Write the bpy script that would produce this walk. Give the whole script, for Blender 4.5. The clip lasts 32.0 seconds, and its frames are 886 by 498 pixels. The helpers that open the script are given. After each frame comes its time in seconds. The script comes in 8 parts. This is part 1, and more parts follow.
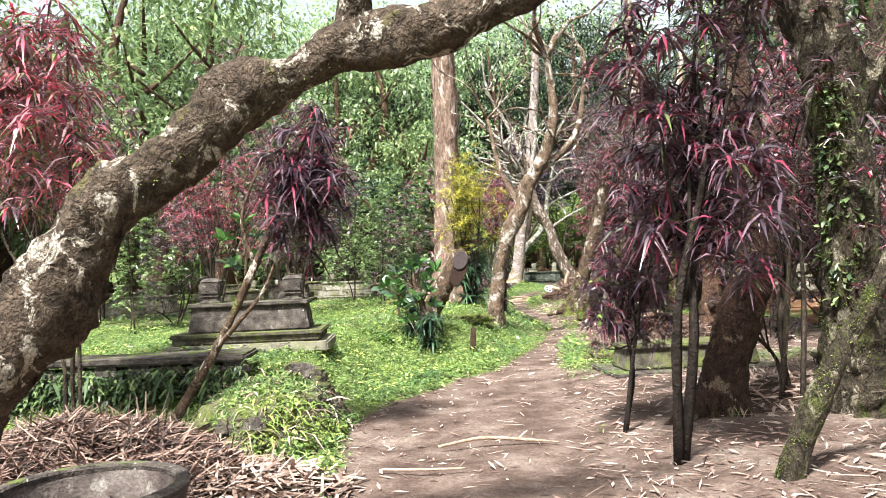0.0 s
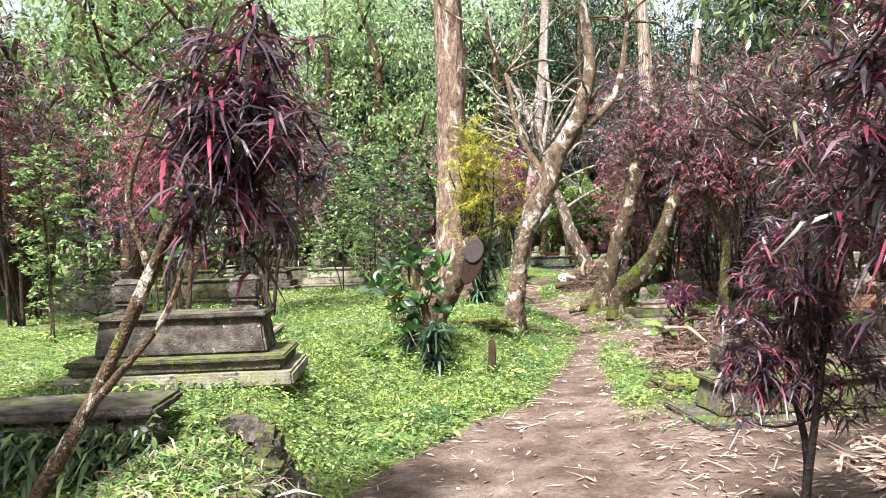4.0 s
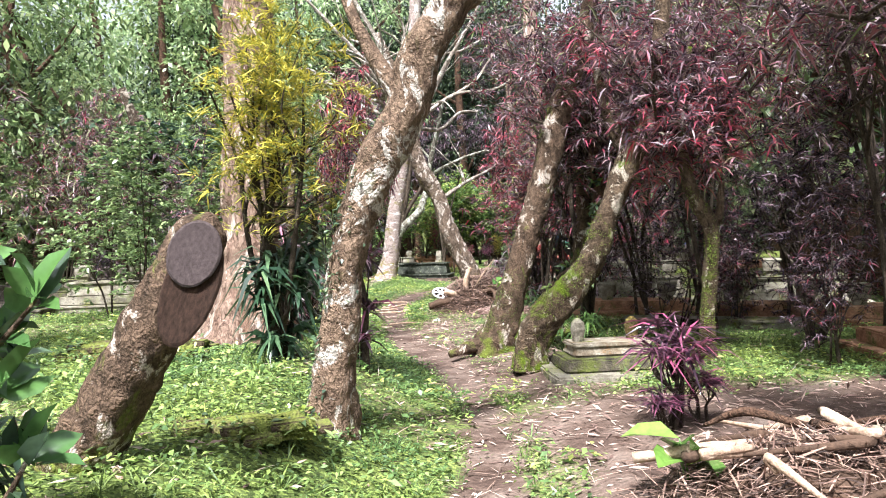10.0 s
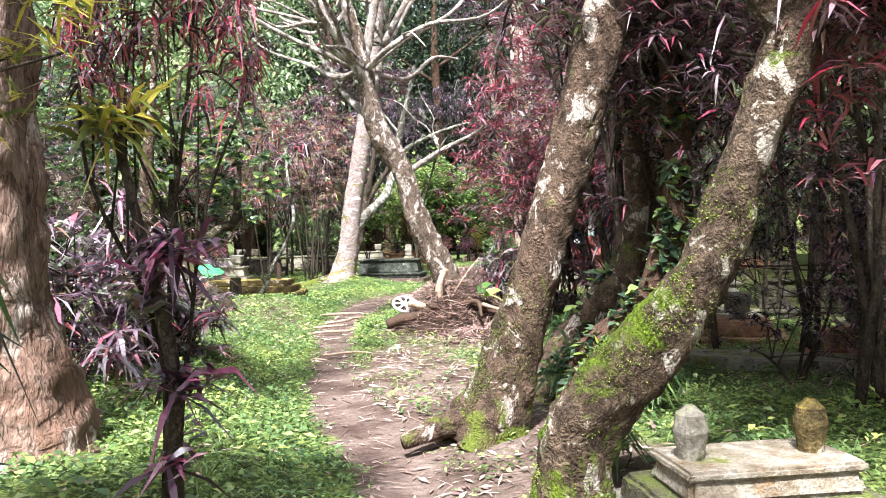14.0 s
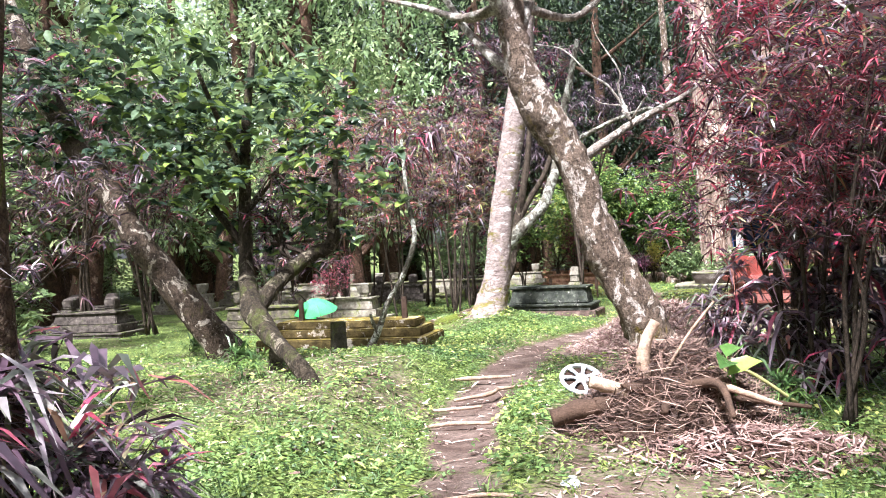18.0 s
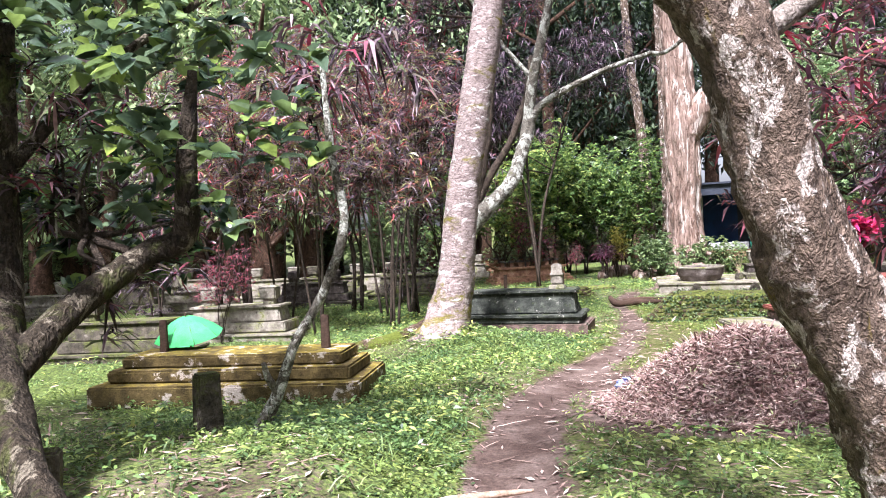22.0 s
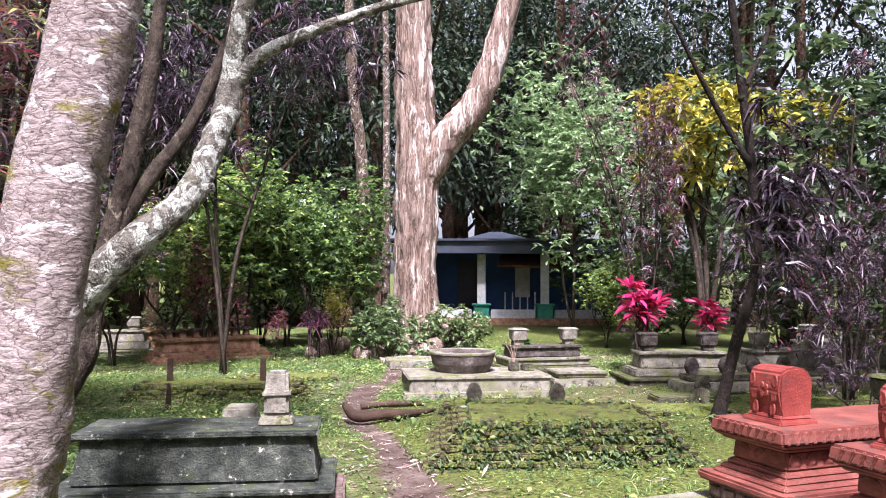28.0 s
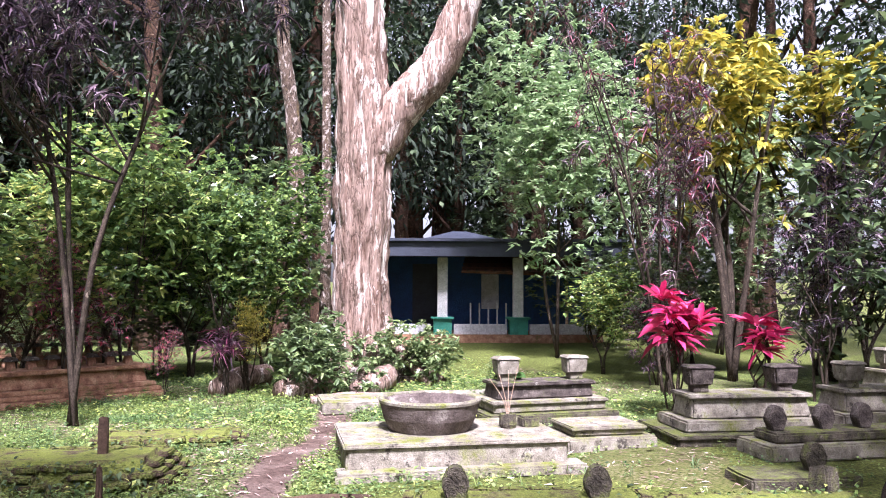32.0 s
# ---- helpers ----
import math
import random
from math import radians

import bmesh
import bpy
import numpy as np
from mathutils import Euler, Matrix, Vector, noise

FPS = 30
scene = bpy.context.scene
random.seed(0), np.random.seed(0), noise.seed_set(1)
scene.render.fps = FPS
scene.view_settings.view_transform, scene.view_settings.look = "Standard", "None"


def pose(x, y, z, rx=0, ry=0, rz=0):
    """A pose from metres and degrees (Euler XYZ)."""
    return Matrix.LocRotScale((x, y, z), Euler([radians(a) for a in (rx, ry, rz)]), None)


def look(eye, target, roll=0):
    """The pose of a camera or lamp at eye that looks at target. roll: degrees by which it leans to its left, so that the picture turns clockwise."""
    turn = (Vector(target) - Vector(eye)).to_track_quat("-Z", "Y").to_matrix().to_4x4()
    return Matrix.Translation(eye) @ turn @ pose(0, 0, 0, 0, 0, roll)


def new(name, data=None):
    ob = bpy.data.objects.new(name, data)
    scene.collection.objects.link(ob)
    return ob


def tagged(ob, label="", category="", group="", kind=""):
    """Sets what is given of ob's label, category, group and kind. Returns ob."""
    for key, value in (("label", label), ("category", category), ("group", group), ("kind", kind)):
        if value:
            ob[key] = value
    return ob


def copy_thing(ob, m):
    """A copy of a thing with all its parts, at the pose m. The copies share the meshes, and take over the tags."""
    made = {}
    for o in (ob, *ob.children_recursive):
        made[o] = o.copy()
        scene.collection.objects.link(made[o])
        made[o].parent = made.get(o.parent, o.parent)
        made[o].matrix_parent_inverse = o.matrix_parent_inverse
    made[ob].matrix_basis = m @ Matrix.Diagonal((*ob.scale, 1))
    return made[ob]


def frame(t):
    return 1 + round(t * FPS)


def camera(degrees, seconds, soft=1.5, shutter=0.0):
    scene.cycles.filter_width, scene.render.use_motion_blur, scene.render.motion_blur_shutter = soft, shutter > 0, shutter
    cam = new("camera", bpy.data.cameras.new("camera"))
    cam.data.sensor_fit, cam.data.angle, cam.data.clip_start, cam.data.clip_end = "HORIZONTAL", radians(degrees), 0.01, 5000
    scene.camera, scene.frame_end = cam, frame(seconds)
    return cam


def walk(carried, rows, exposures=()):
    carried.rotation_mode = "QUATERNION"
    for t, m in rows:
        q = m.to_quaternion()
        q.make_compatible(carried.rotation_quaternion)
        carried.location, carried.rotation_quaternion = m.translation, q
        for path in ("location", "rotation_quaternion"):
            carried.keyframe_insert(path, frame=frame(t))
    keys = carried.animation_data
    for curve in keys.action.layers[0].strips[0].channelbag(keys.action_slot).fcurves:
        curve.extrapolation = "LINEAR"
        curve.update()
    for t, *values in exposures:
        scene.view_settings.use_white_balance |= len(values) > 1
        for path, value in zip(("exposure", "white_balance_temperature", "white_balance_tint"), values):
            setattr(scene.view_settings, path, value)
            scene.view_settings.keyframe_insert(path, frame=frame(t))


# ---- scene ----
cam = camera(58.8, 32.0, soft=1.0)
METRES, EYE, TILT, LEAN, TURN = 32.6, 1.5, 0.5, 2.4, 0.0
ROWS = [
    (0.0, 0.0, 0.0, 0.0, 0.0, 0.0, 0.0),
    (0.5, -0.0021, 0.0155, -0.0001, 1.62, 0.04, 0.56),
    (1.0, -0.0056, 0.0298, 0.0009, 1.6, -0.02, 0.43),
    (1.5, -0.0073, 0.0433, -0.0004, 1.61, -0.91, 0.39),
    (2.0, -0.0094, 0.0522, -0.007, 0.57, -1.48, -0.86),
    (2.5, -0.0092, 0.0553, -0.0082, 0.01, -1.61, -3.99),
    (3.0, -0.0074, 0.0602, -0.0004, -0.11, -1.66, -3.04),
    (3.5, -0.0066, 0.0714, 0.0026, -0.46, -1.72, -1.36),
    (5.5, -0.0011, 0.1309, 0.0029, -0.83, -0.29, 1.18),
    (6.0, -0.0008, 0.1467, 0.002, -4.78, -0.66, 1.7),
    (6.5, 0.0028, 0.1597, 0.0019, -6.83, -0.7, 1.14),
    (7.0, 0.0051, 0.1759, 0.0009, -7.68, -0.62, 0.09),
    (7.5, 0.0088, 0.189, -0.0004, -9.53, -0.55, -0.13),
    (8.0, 0.013, 0.2043, -0.0009, -9.09, -0.78, -0.4),
    (8.5, 0.0149, 0.22, -0.0008, -9.34, -1.16, -0.27),
    (9.0, 0.0193, 0.2356, -0.001, -9.06, -1.18, -0.05),
    (9.5, 0.021, 0.2519, -0.0018, -8.87, -1.29, -0.4),
    (10.0, 0.024, 0.2672, -0.0026, -9.38, -1.0, -0.53),
    (10.5, 0.026, 0.2849, -0.0036, -9.35, -0.98, -0.84),
    (11.0, 0.0283, 0.2993, -0.0039, -10.23, -1.51, -0.14),
    (11.5, 0.033, 0.3173, -0.0032, -10.6, -1.65, -0.56),
    (12.0, 0.0351, 0.3332, -0.0033, -11.38, -1.62, 0.1),
    (12.5, 0.0412, 0.3499, -0.0045, -11.82, -1.64, 0.15),
    (13.0, 0.0444, 0.3666, -0.0046, -11.68, -1.65, -0.3),
    (13.5, 0.0482, 0.383, -0.0052, -11.58, -1.58, -0.61),
    (15.5, 0.0602, 0.4494, -0.0037, -8.56, -1.0, -1.42),
    (16.0, 0.0639, 0.4641, -0.0041, -8.06, -0.92, -0.91),
    (16.5, 0.0646, 0.4801, -0.0053, -5.73, -0.86, -1.17),
    (17.0, 0.065, 0.4967, -0.0043, -4.74, -0.87, -0.46),
    (17.5, 0.0676, 0.5137, -0.0039, -0.47, -0.66, -0.05),
    (18.0, 0.0664, 0.5312, -0.0029, 0.41, -0.38, 0.34),
    (18.5, 0.0679, 0.5471, -0.0036, -0.16, -0.41, 1.26),
    (19.0, 0.0661, 0.5632, -0.0032, 0.7, -0.44, 1.02),
    (19.5, 0.064, 0.5784, -0.0034, 0.02, -1.05, 0.67),
    (20.0, 0.0646, 0.5951, -0.0028, -0.28, -1.25, 0.64),
    (20.5, 0.061, 0.6139, -0.003, -1.06, -1.48, -0.17),
    (21.0, 0.0605, 0.6293, -0.0028, -3.31, -1.39, 0.16),
    (21.5, 0.06, 0.6461, -0.0027, -3.45, -1.3, -0.21),
    (22.0, 0.0585, 0.6632, -0.0017, -5.41, -1.41, 0.16),
    (22.5, 0.06, 0.6804, -0.0016, -7.42, -1.62, 0.36),
    (23.0, 0.0592, 0.697, -0.0011, -8.24, -1.37, 0.38),
    (23.5, 0.061, 0.7122, -0.0012, -10.58, -1.31, 0.44),
    (24.0, 0.0621, 0.7273, -0.0016, -10.53, -0.44, 0.02),
    (24.5, 0.0613, 0.7434, -0.0015, -12.02, -0.4, 0.17),
    (25.0, 0.0647, 0.7604, -0.0012, -15.33, 1.05, 0.22),
    (25.5, 0.0673, 0.7756, -0.002, -19.03, 1.32, -0.49),
    (26.0, 0.0699, 0.7877, 0.0001, -22.94, 1.23, -1.47),
    (26.5, 0.0768, 0.8023, -0.0004, -23.96, 1.14, -1.8),
    (28.5, 0.0985, 0.8609, 0.0019, -29.72, 3.61, -2.54),
    (29.0, 0.1057, 0.8742, 0.0008, -30.19, 3.82, -2.45),
    (29.5, 0.1137, 0.889, 0.0008, -29.87, 3.79, -2.5),
    (30.0, 0.1199, 0.9043, 0.0021, -29.55, 3.5, -1.84),
    (30.5, 0.1298, 0.919, 0.0017, -29.75, 3.18, -1.35),
    (31.0, 0.1374, 0.9344, 0.0015, -29.9, 3.58, -2.2),
    (31.5, 0.1454, 0.9485, 0.0021, -32.04, 3.93, -2.19),
    (32.0, 0.1529, 0.962, 0.0029, -31.95, 3.79, -2.51),
]
walk(cam, [(t, pose(0, 0, EYE, TILT, LEAN, TURN) @ pose(METRES * x, METRES * y, METRES * z, 90 + pitch, roll, yaw)) for t, x, y, z, yaw, pitch, roll in ROWS], exposures=[(0, 1.95, 6250, 5), (4, 1.95, 6250, 7), (8, 1.88, 6200, 9), (12, 2.14, 5950, 10), (16, 2.24, 5950, 12), (20, 1.98, 5800, 17), (24, 1.84, 5800, 22), (28, 1.72, 5800, 26), (32, 2.0, 5750, 30)])

# ---- world and sun: bright overcast day, soft high sun ----
world = bpy.data.worlds.new("world")
scene.world = world
world.use_nodes = True
wn = world.node_tree.nodes
sky = wn.new("ShaderNodeTexSky")
sky.sky_type, sky.sun_disc = "NISHITA", False
SUN_EL, SUN_AZ = 58.0, 205.0
sky.sun_elevation, sky.sun_rotation = radians(SUN_EL), radians(SUN_AZ)
sky.air_density, sky.dust_density, sky.ozone_density = 1.0, 4.0, 1.0
wn["Background"].inputs["Strength"].default_value = 0.085
hs_ = wn.new("ShaderNodeHueSaturation")
hs_.inputs["Saturation"].default_value, hs_.inputs["Value"].default_value = 0.25, 1.0
world.node_tree.links.new(sky.outputs[0], hs_.inputs["Color"])
world.node_tree.links.new(hs_.outputs[0], wn["Background"].inputs[0])
sun = new("sun", bpy.data.lights.new("sun", "SUN"))
sun.data.energy, sun.data.angle, sun.data.color = 4.2, radians(6.0), (1.0, 0.97, 0.92)
sun.matrix_world = look((math.sin(radians(SUN_AZ)) * math.cos(radians(SUN_EL)) * 50, math.cos(radians(SUN_AZ)) * math.cos(radians(SUN_EL)) * 50, math.sin(radians(SUN_EL)) * 50), (0, 0, 0))

# ---- materials ----
RNG = np.random.default_rng(11)


def nodes_of(name, rough=0.8):
    m = bpy.data.materials.new(name)
    m.use_nodes = True
    nt = m.node_tree
    b = nt.nodes["Principled BSDF"]
    b.inputs["Roughness"].default_value = rough
    b.inputs["Specular IOR Level"].default_value = 0.15 if rough > 0.8 else 0.5
    return m, nt, b


def noise_node(nt, scale, detail=4.0, rough=0.6, coord="Object"):
    tc = nt.nodes.new("ShaderNodeTexCoord")
    n = nt.nodes.new("ShaderNodeTexNoise")
    n.inputs["Scale"].default_value, n.inputs["Detail"].default_value, n.inputs["Roughness"].default_value = scale, detail, rough
    nt.links.new(tc.outputs[coord], n.inputs["Vector"])
    return n


def ramp_node(nt, fac, stops):
    r = nt.nodes.new("ShaderNodeValToRGB")
    els = r.color_ramp.elements
    while len(els) < len(stops):
        els.new(0.5)
    for e, (p, c) in zip(els, stops):
        e.position, e.color = p, (*c, 1)
    nt.links.new(fac, r.inputs["Fac"])
    return r


def mix_node(nt, fac, a, b, blend="MIX"):
    m = nt.nodes.new("ShaderNodeMix")
    m.data_type, m.blend_type = "RGBA", blend
    for sock, v in ((m.inputs["Factor"], fac), (m.inputs["A"], a), (m.inputs["B"], b)):
        if hasattr(v, "links"):
            nt.links.new(v, sock)
        elif isinstance(v, tuple):
            sock.default_value = (*v, 1)
        else:
            sock.default_value = v
    return m.outputs["Result"]


def bump(nt, b, height, strength=0.5, distance=0.02):
    n = nt.nodes.new("ShaderNodeBump")
    n.inputs["Strength"].default_value, n.inputs["Distance"].default_value = strength, distance
    nt.links.new(height, n.inputs["Height"])
    nt.links.new(n.outputs[0], b.inputs["Normal"])


def surface(name, stops, scale=6.0, fine=60.0, rough=0.85, patch=None, patch_scale=3.0, patch_at=(0.52, 0.62), strength=0.5, distance=0.02, second=None, second_scale=1.2, second_at=(0.5, 0.6), top=0.0, speck=0.5):
    """Weathered surface: a ramp over coarse noise, fine grain, and one or two sorts of patches (moss, lichen, stain)."""
    m, nt, b = nodes_of(name, rough)
    coarse = noise_node(nt, scale, 6)
    grain = noise_node(nt, fine, 3)
    col = ramp_node(nt, coarse.outputs["Fac"], stops).outputs["Color"]
    g = ramp_node(nt, grain.outputs["Fac"], [(0.3, (0.38, 0.38, 0.38)), (0.7, (1.5, 1.5, 1.5))]).outputs["Color"]
    col = mix_node(nt, speck, col, g, "MULTIPLY")
    for p, sc, at in ((patch, patch_scale, patch_at), (second, second_scale, second_at)):
        if p:
            pn = noise_node(nt, sc, 6, 0.72)
            pf = pn.outputs["Fac"]
            if top and p is patch:
                gn = nt.nodes.new("ShaderNodeNewGeometry")
                sx = nt.nodes.new("ShaderNodeSeparateXYZ")
                nt.links.new(gn.outputs["Normal"], sx.inputs[0])
                ma = nt.nodes.new("ShaderNodeMath")
                ma.operation = "MULTIPLY_ADD"
                nt.links.new(sx.outputs["Z"], ma.inputs[0])
                ma.inputs[1].default_value = top
                nt.links.new(pf, ma.inputs[2])
                pf = ma.outputs[0]
            f = ramp_node(nt, pf, [(at[0], (0, 0, 0)), (at[1], (1, 1, 1))]).outputs["Color"]
            pc = mix_node(nt, speck, p, g, "MULTIPLY")
            col = mix_node(nt, f, col, pc)
    nt.links.new(col, b.inputs["Base Color"])
    add = nt.nodes.new("ShaderNodeMath")
    nt.links.new(coarse.outputs["Fac"], add.inputs[0])
    nt.links.new(grain.outputs["Fac"], add.inputs[1])
    bump(nt, b, add.outputs[0], strength, distance)
    return m


def leaf_mat(name, stops, rough=0.45, trans=0.3, big=0.0):
    """Leaves that vary one by one, partly let light through."""
    m, nt, b = nodes_of(name, rough)
    geo = nt.nodes.new("ShaderNodeNewGeometry")
    info = nt.nodes.new("ShaderNodeObjectInfo")
    add = nt.nodes.new("ShaderNodeMath")
    add.operation = "MULTIPLY_ADD"
    nt.links.new(info.outputs["Random"], add.inputs[0])
    add.inputs[1].default_value = 0.25
    sub = nt.nodes.new("ShaderNodeMath")
    sub.operation = "MULTIPLY_ADD"
    nt.links.new(geo.outputs["Random Per Island"], sub.inputs[0])
    sub.inputs[1].default_value, sub.inputs[2].default_value = 0.9, -0.1
    nt.links.new(sub.outputs[0], add.inputs[2])
    col = ramp_node(nt, add.outputs[0], stops).outputs["Color"]
    nz = noise_node(nt, 25, 2)
    g = ramp_node(nt, nz.outputs["Fac"], [(0.3, (0.7, 0.7, 0.7)), (0.7, (1.2, 1.2, 1.2))]).outputs["Color"]
    col = mix_node(nt, 0.7, col, g, "MULTIPLY")
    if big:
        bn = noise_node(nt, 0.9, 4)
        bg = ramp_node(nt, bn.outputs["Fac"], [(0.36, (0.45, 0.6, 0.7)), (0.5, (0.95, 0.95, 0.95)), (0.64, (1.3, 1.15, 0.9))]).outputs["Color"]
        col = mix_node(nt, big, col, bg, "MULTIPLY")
    nt.links.new(col, b.inputs["Base Color"])
    if trans:
        tl = nt.nodes.new("ShaderNodeBsdfTranslucent")
        nt.links.new(col, tl.inputs["Color"])
        mx = nt.nodes.new("ShaderNodeMixShader")
        mx.inputs[0].default_value = trans
        out = nt.nodes["Material Output"]
        nt.links.new(b.outputs[0], mx.inputs[1])
        nt.links.new(tl.outputs[0], mx.inputs[2])
        nt.links.new(mx.outputs[0], out.inputs["Surface"])
    return m


def bark(name, dark, mid, pale, pale_at, moss, moss_at, stretch=(1, 1, 1), crack=13.0, scale=5.0, depth=0.05, grain=70.0, foot=0.0, foot_h=0.9, up=0.0):
    """Cracked, flaking bark with pale lichen plates and moss."""
    m, nt, b = nodes_of(name, 0.92)
    tc = nt.nodes.new("ShaderNodeTexCoord")
    mp = nt.nodes.new("ShaderNodeMapping")
    mp.inputs["Scale"].default_value = stretch
    nt.links.new(tc.outputs["Object"], mp.inputs[0])

    def nz(s, d=6, r=0.65):
        n = nt.nodes.new("ShaderNodeTexNoise")
        n.inputs["Scale"].default_value, n.inputs["Detail"].default_value, n.inputs["Roughness"].default_value, n.inputs["Distortion"].default_value = s, d, r, 0.6
        nt.links.new(mp.outputs[0], n.inputs["Vector"])
        return n.outputs["Fac"]
    base, pl, ms, gr = nz(scale * 2.2), nz(scale, 7, 0.72), nz(scale * 0.6, 7, 0.7), nz(grain, 3)
    col = ramp_node(nt, base, [(0.32, dark), (0.62, mid)]).outputs["Color"]
    pm = ramp_node(nt, pl, [(pale_at, (0, 0, 0)), (pale_at + 0.035, (1, 1, 1))]).outputs["Color"]
    col = mix_node(nt, pm, col, pale)
    vo = nt.nodes.new("ShaderNodeTexVoronoi")
    vo.feature = "DISTANCE_TO_EDGE"
    vo.inputs["Scale"].default_value = crack
    add = nt.nodes.new("ShaderNodeVectorMath")
    nt.links.new(mp.outputs[0], add.inputs[0])
    sc = nt.nodes.new("ShaderNodeVectorMath")
    sc.operation = "SCALE"
    nc = nt.nodes.new("ShaderNodeTexNoise")
    nc.inputs["Scale"].default_value, nc.inputs["Detail"].default_value = crack * 0.7, 4
    nt.links.new(mp.outputs[0], nc.inputs["Vector"])
    nt.links.new(nc.outputs["Color"], sc.inputs[0])
    sc.inputs["Scale"].default_value = 0.3
    nt.links.new(sc.outputs[0], add.inputs[1])
    nt.links.new(add.outputs[0], vo.inputs["Vector"])
    ck = ramp_node(nt, vo.outputs["Distance"], [(0.0, (0.3, 0.27, 0.25)), (0.06, (1, 1, 1))]).outputs["Color"]
    col = mix_node(nt, 0.9, col, ck, "MULTIPLY")
    g = ramp_node(nt, gr, [(0.3, (0.5, 0.5, 0.5)), (0.7, (1.4, 1.4, 1.4))]).outputs["Color"]
    col = mix_node(nt, 0.85, col, g, "MULTIPLY")
    sep = nt.nodes.new("ShaderNodeSeparateXYZ")
    nt.links.new(tc.outputs["Object"], sep.inputs[0])
    mr = nt.nodes.new("ShaderNodeMapRange")
    mr.inputs["From Max"].default_value, mr.inputs["To Min"].default_value, mr.inputs["To Max"].default_value = foot_h, foot, 0.0
    nt.links.new(sep.outputs["Z"], mr.inputs[0])
    gn = nt.nodes.new("ShaderNodeNewGeometry")
    sn = nt.nodes.new("ShaderNodeSeparateXYZ")
    nt.links.new(gn.outputs["Normal"], sn.inputs[0])
    m1 = nt.nodes.new("ShaderNodeMath")
    m1.operation = "MULTIPLY_ADD"
    nt.links.new(sn.outputs["Z"], m1.inputs[0])
    m1.inputs[1].default_value = up
    nt.links.new(mr.outputs[0], m1.inputs[2])
    m2 = nt.nodes.new("ShaderNodeMath")
    nt.links.new(ms, m2.inputs[0])
    nt.links.new(m1.outputs[0], m2.inputs[1])
    ms = m2.outputs[0]
    mk = ramp_node(nt, ms, [(moss_at, (0, 0, 0)), (moss_at + 0.09, (1, 1, 1))]).outputs["Color"]
    mc = mix_node(nt, 0.8, moss, g, "MULTIPLY")
    col = mix_node(nt, mk, col, mc)
    nt.links.new(col, b.inputs["Base Color"])
    s1 = nt.nodes.new("ShaderNodeMath")
    s1.operation = "MULTIPLY_ADD"
    nt.links.new(vo.outputs["Distance"], s1.inputs[0])
    s1.inputs[1].default_value = 0.7
    nt.links.new(base, s1.inputs[2])
    s2 = nt.nodes.new("ShaderNodeMath")
    s2.operation = "MULTIPLY_ADD"
    nt.links.new(gr, s2.inputs[0])
    s2.inputs[1].default_value = 0.35
    nt.links.new(s1.outputs[0], s2.inputs[2])
    bump(nt, b, s2.outputs[0], 0.8, depth)
    return m


M_STEM = bark("bark_stem", (0.02, 0.015, 0.011), (0.085, 0.064, 0.048), (0.22, 0.18, 0.14), 0.6, (0.06, 0.07, 0.02), 0.6, (1, 1, 0.6), 20, 6.0, 0.03, 60.0)
M_BARK = bark("bark_lichen", (0.055, 0.034, 0.023), (0.22, 0.15, 0.105), (0.46, 0.41, 0.365), 0.535, (0.1, 0.1, 0.03), 0.58, (1, 1, 0.75), 17, 4.6, 0.06, 60.0, 0.1, 0.8)
M_BARKG = bark("bark_grey_gnarled", (0.025, 0.018, 0.013), (0.115, 0.082, 0.06), (0.42, 0.36, 0.3), 0.55, (0.1, 0.09, 0.03), 0.62, (1, 1, 0.8), 16, 6.0, 0.08, 60.0, 0.0, 1.0, 0.08)
M_BARKW = bark("bark_pale", (0.04, 0.028, 0.02), (0.2, 0.145, 0.11), (0.5, 0.43, 0.38), 0.54, (0.14, 0.1, 0.025), 0.59, (1, 1, 0.7), 22, 9.0, 0.045, 60.0, 0.06, 0.8)
M_PALM = bark("bark_palm", (0.15, 0.11, 0.1), (0.31, 0.25, 0.23), (0.58, 0.53, 0.5), 0.575, (0.13, 0.11, 0.02), 0.58, (1.0, 1.0, 2.0), 9, 4.2, 0.02, 45.0, 0.1, 2.2)
M_BARKM = bark("bark_mossy", (0.03, 0.02, 0.013), (0.13, 0.085, 0.058), (0.4, 0.34, 0.29), 0.555, (0.1, 0.12, 0.02), 0.585, (1, 1, 0.75), 17, 5.0, 0.05, 60.0, 0.13, 0.6, 0.05)
M_BARKMG = bark("bark_bright_moss", (0.03, 0.02, 0.013), (0.13, 0.09, 0.06), (0.38, 0.33, 0.27), 0.56, (0.1, 0.14, 0.012), 0.58, (1, 1, 0.8), 17, 5.5, 0.06, 60.0, 0.12, 1.5, 0.1)
M_BARKD = bark("bark_dark", (0.025, 0.016, 0.012), (0.125, 0.07, 0.046), (0.3, 0.21, 0.155), 0.6, (0.07, 0.08, 0.02), 0.62, (1, 1, 0.8), 17, 6.0, 0.045, 60.0)
M_BARKK = bark("bark_black", (0.01, 0.008, 0.007), (0.035, 0.025, 0.02), (0.09, 0.07, 0.055), 0.62, (0.04, 0.05, 0.015), 0.62, (1, 1, 0.8), 15, 6.0, 0.03, 60.0)
M_BARKP = bark("bark_shaggy", (0.12, 0.07, 0.05), (0.36, 0.26, 0.21), (0.6, 0.52, 0.46), 0.54, (0.3, 0.24, 0.18), 0.74, (1, 1, 0.12), 9, 5.0, 0.08, 40.0)
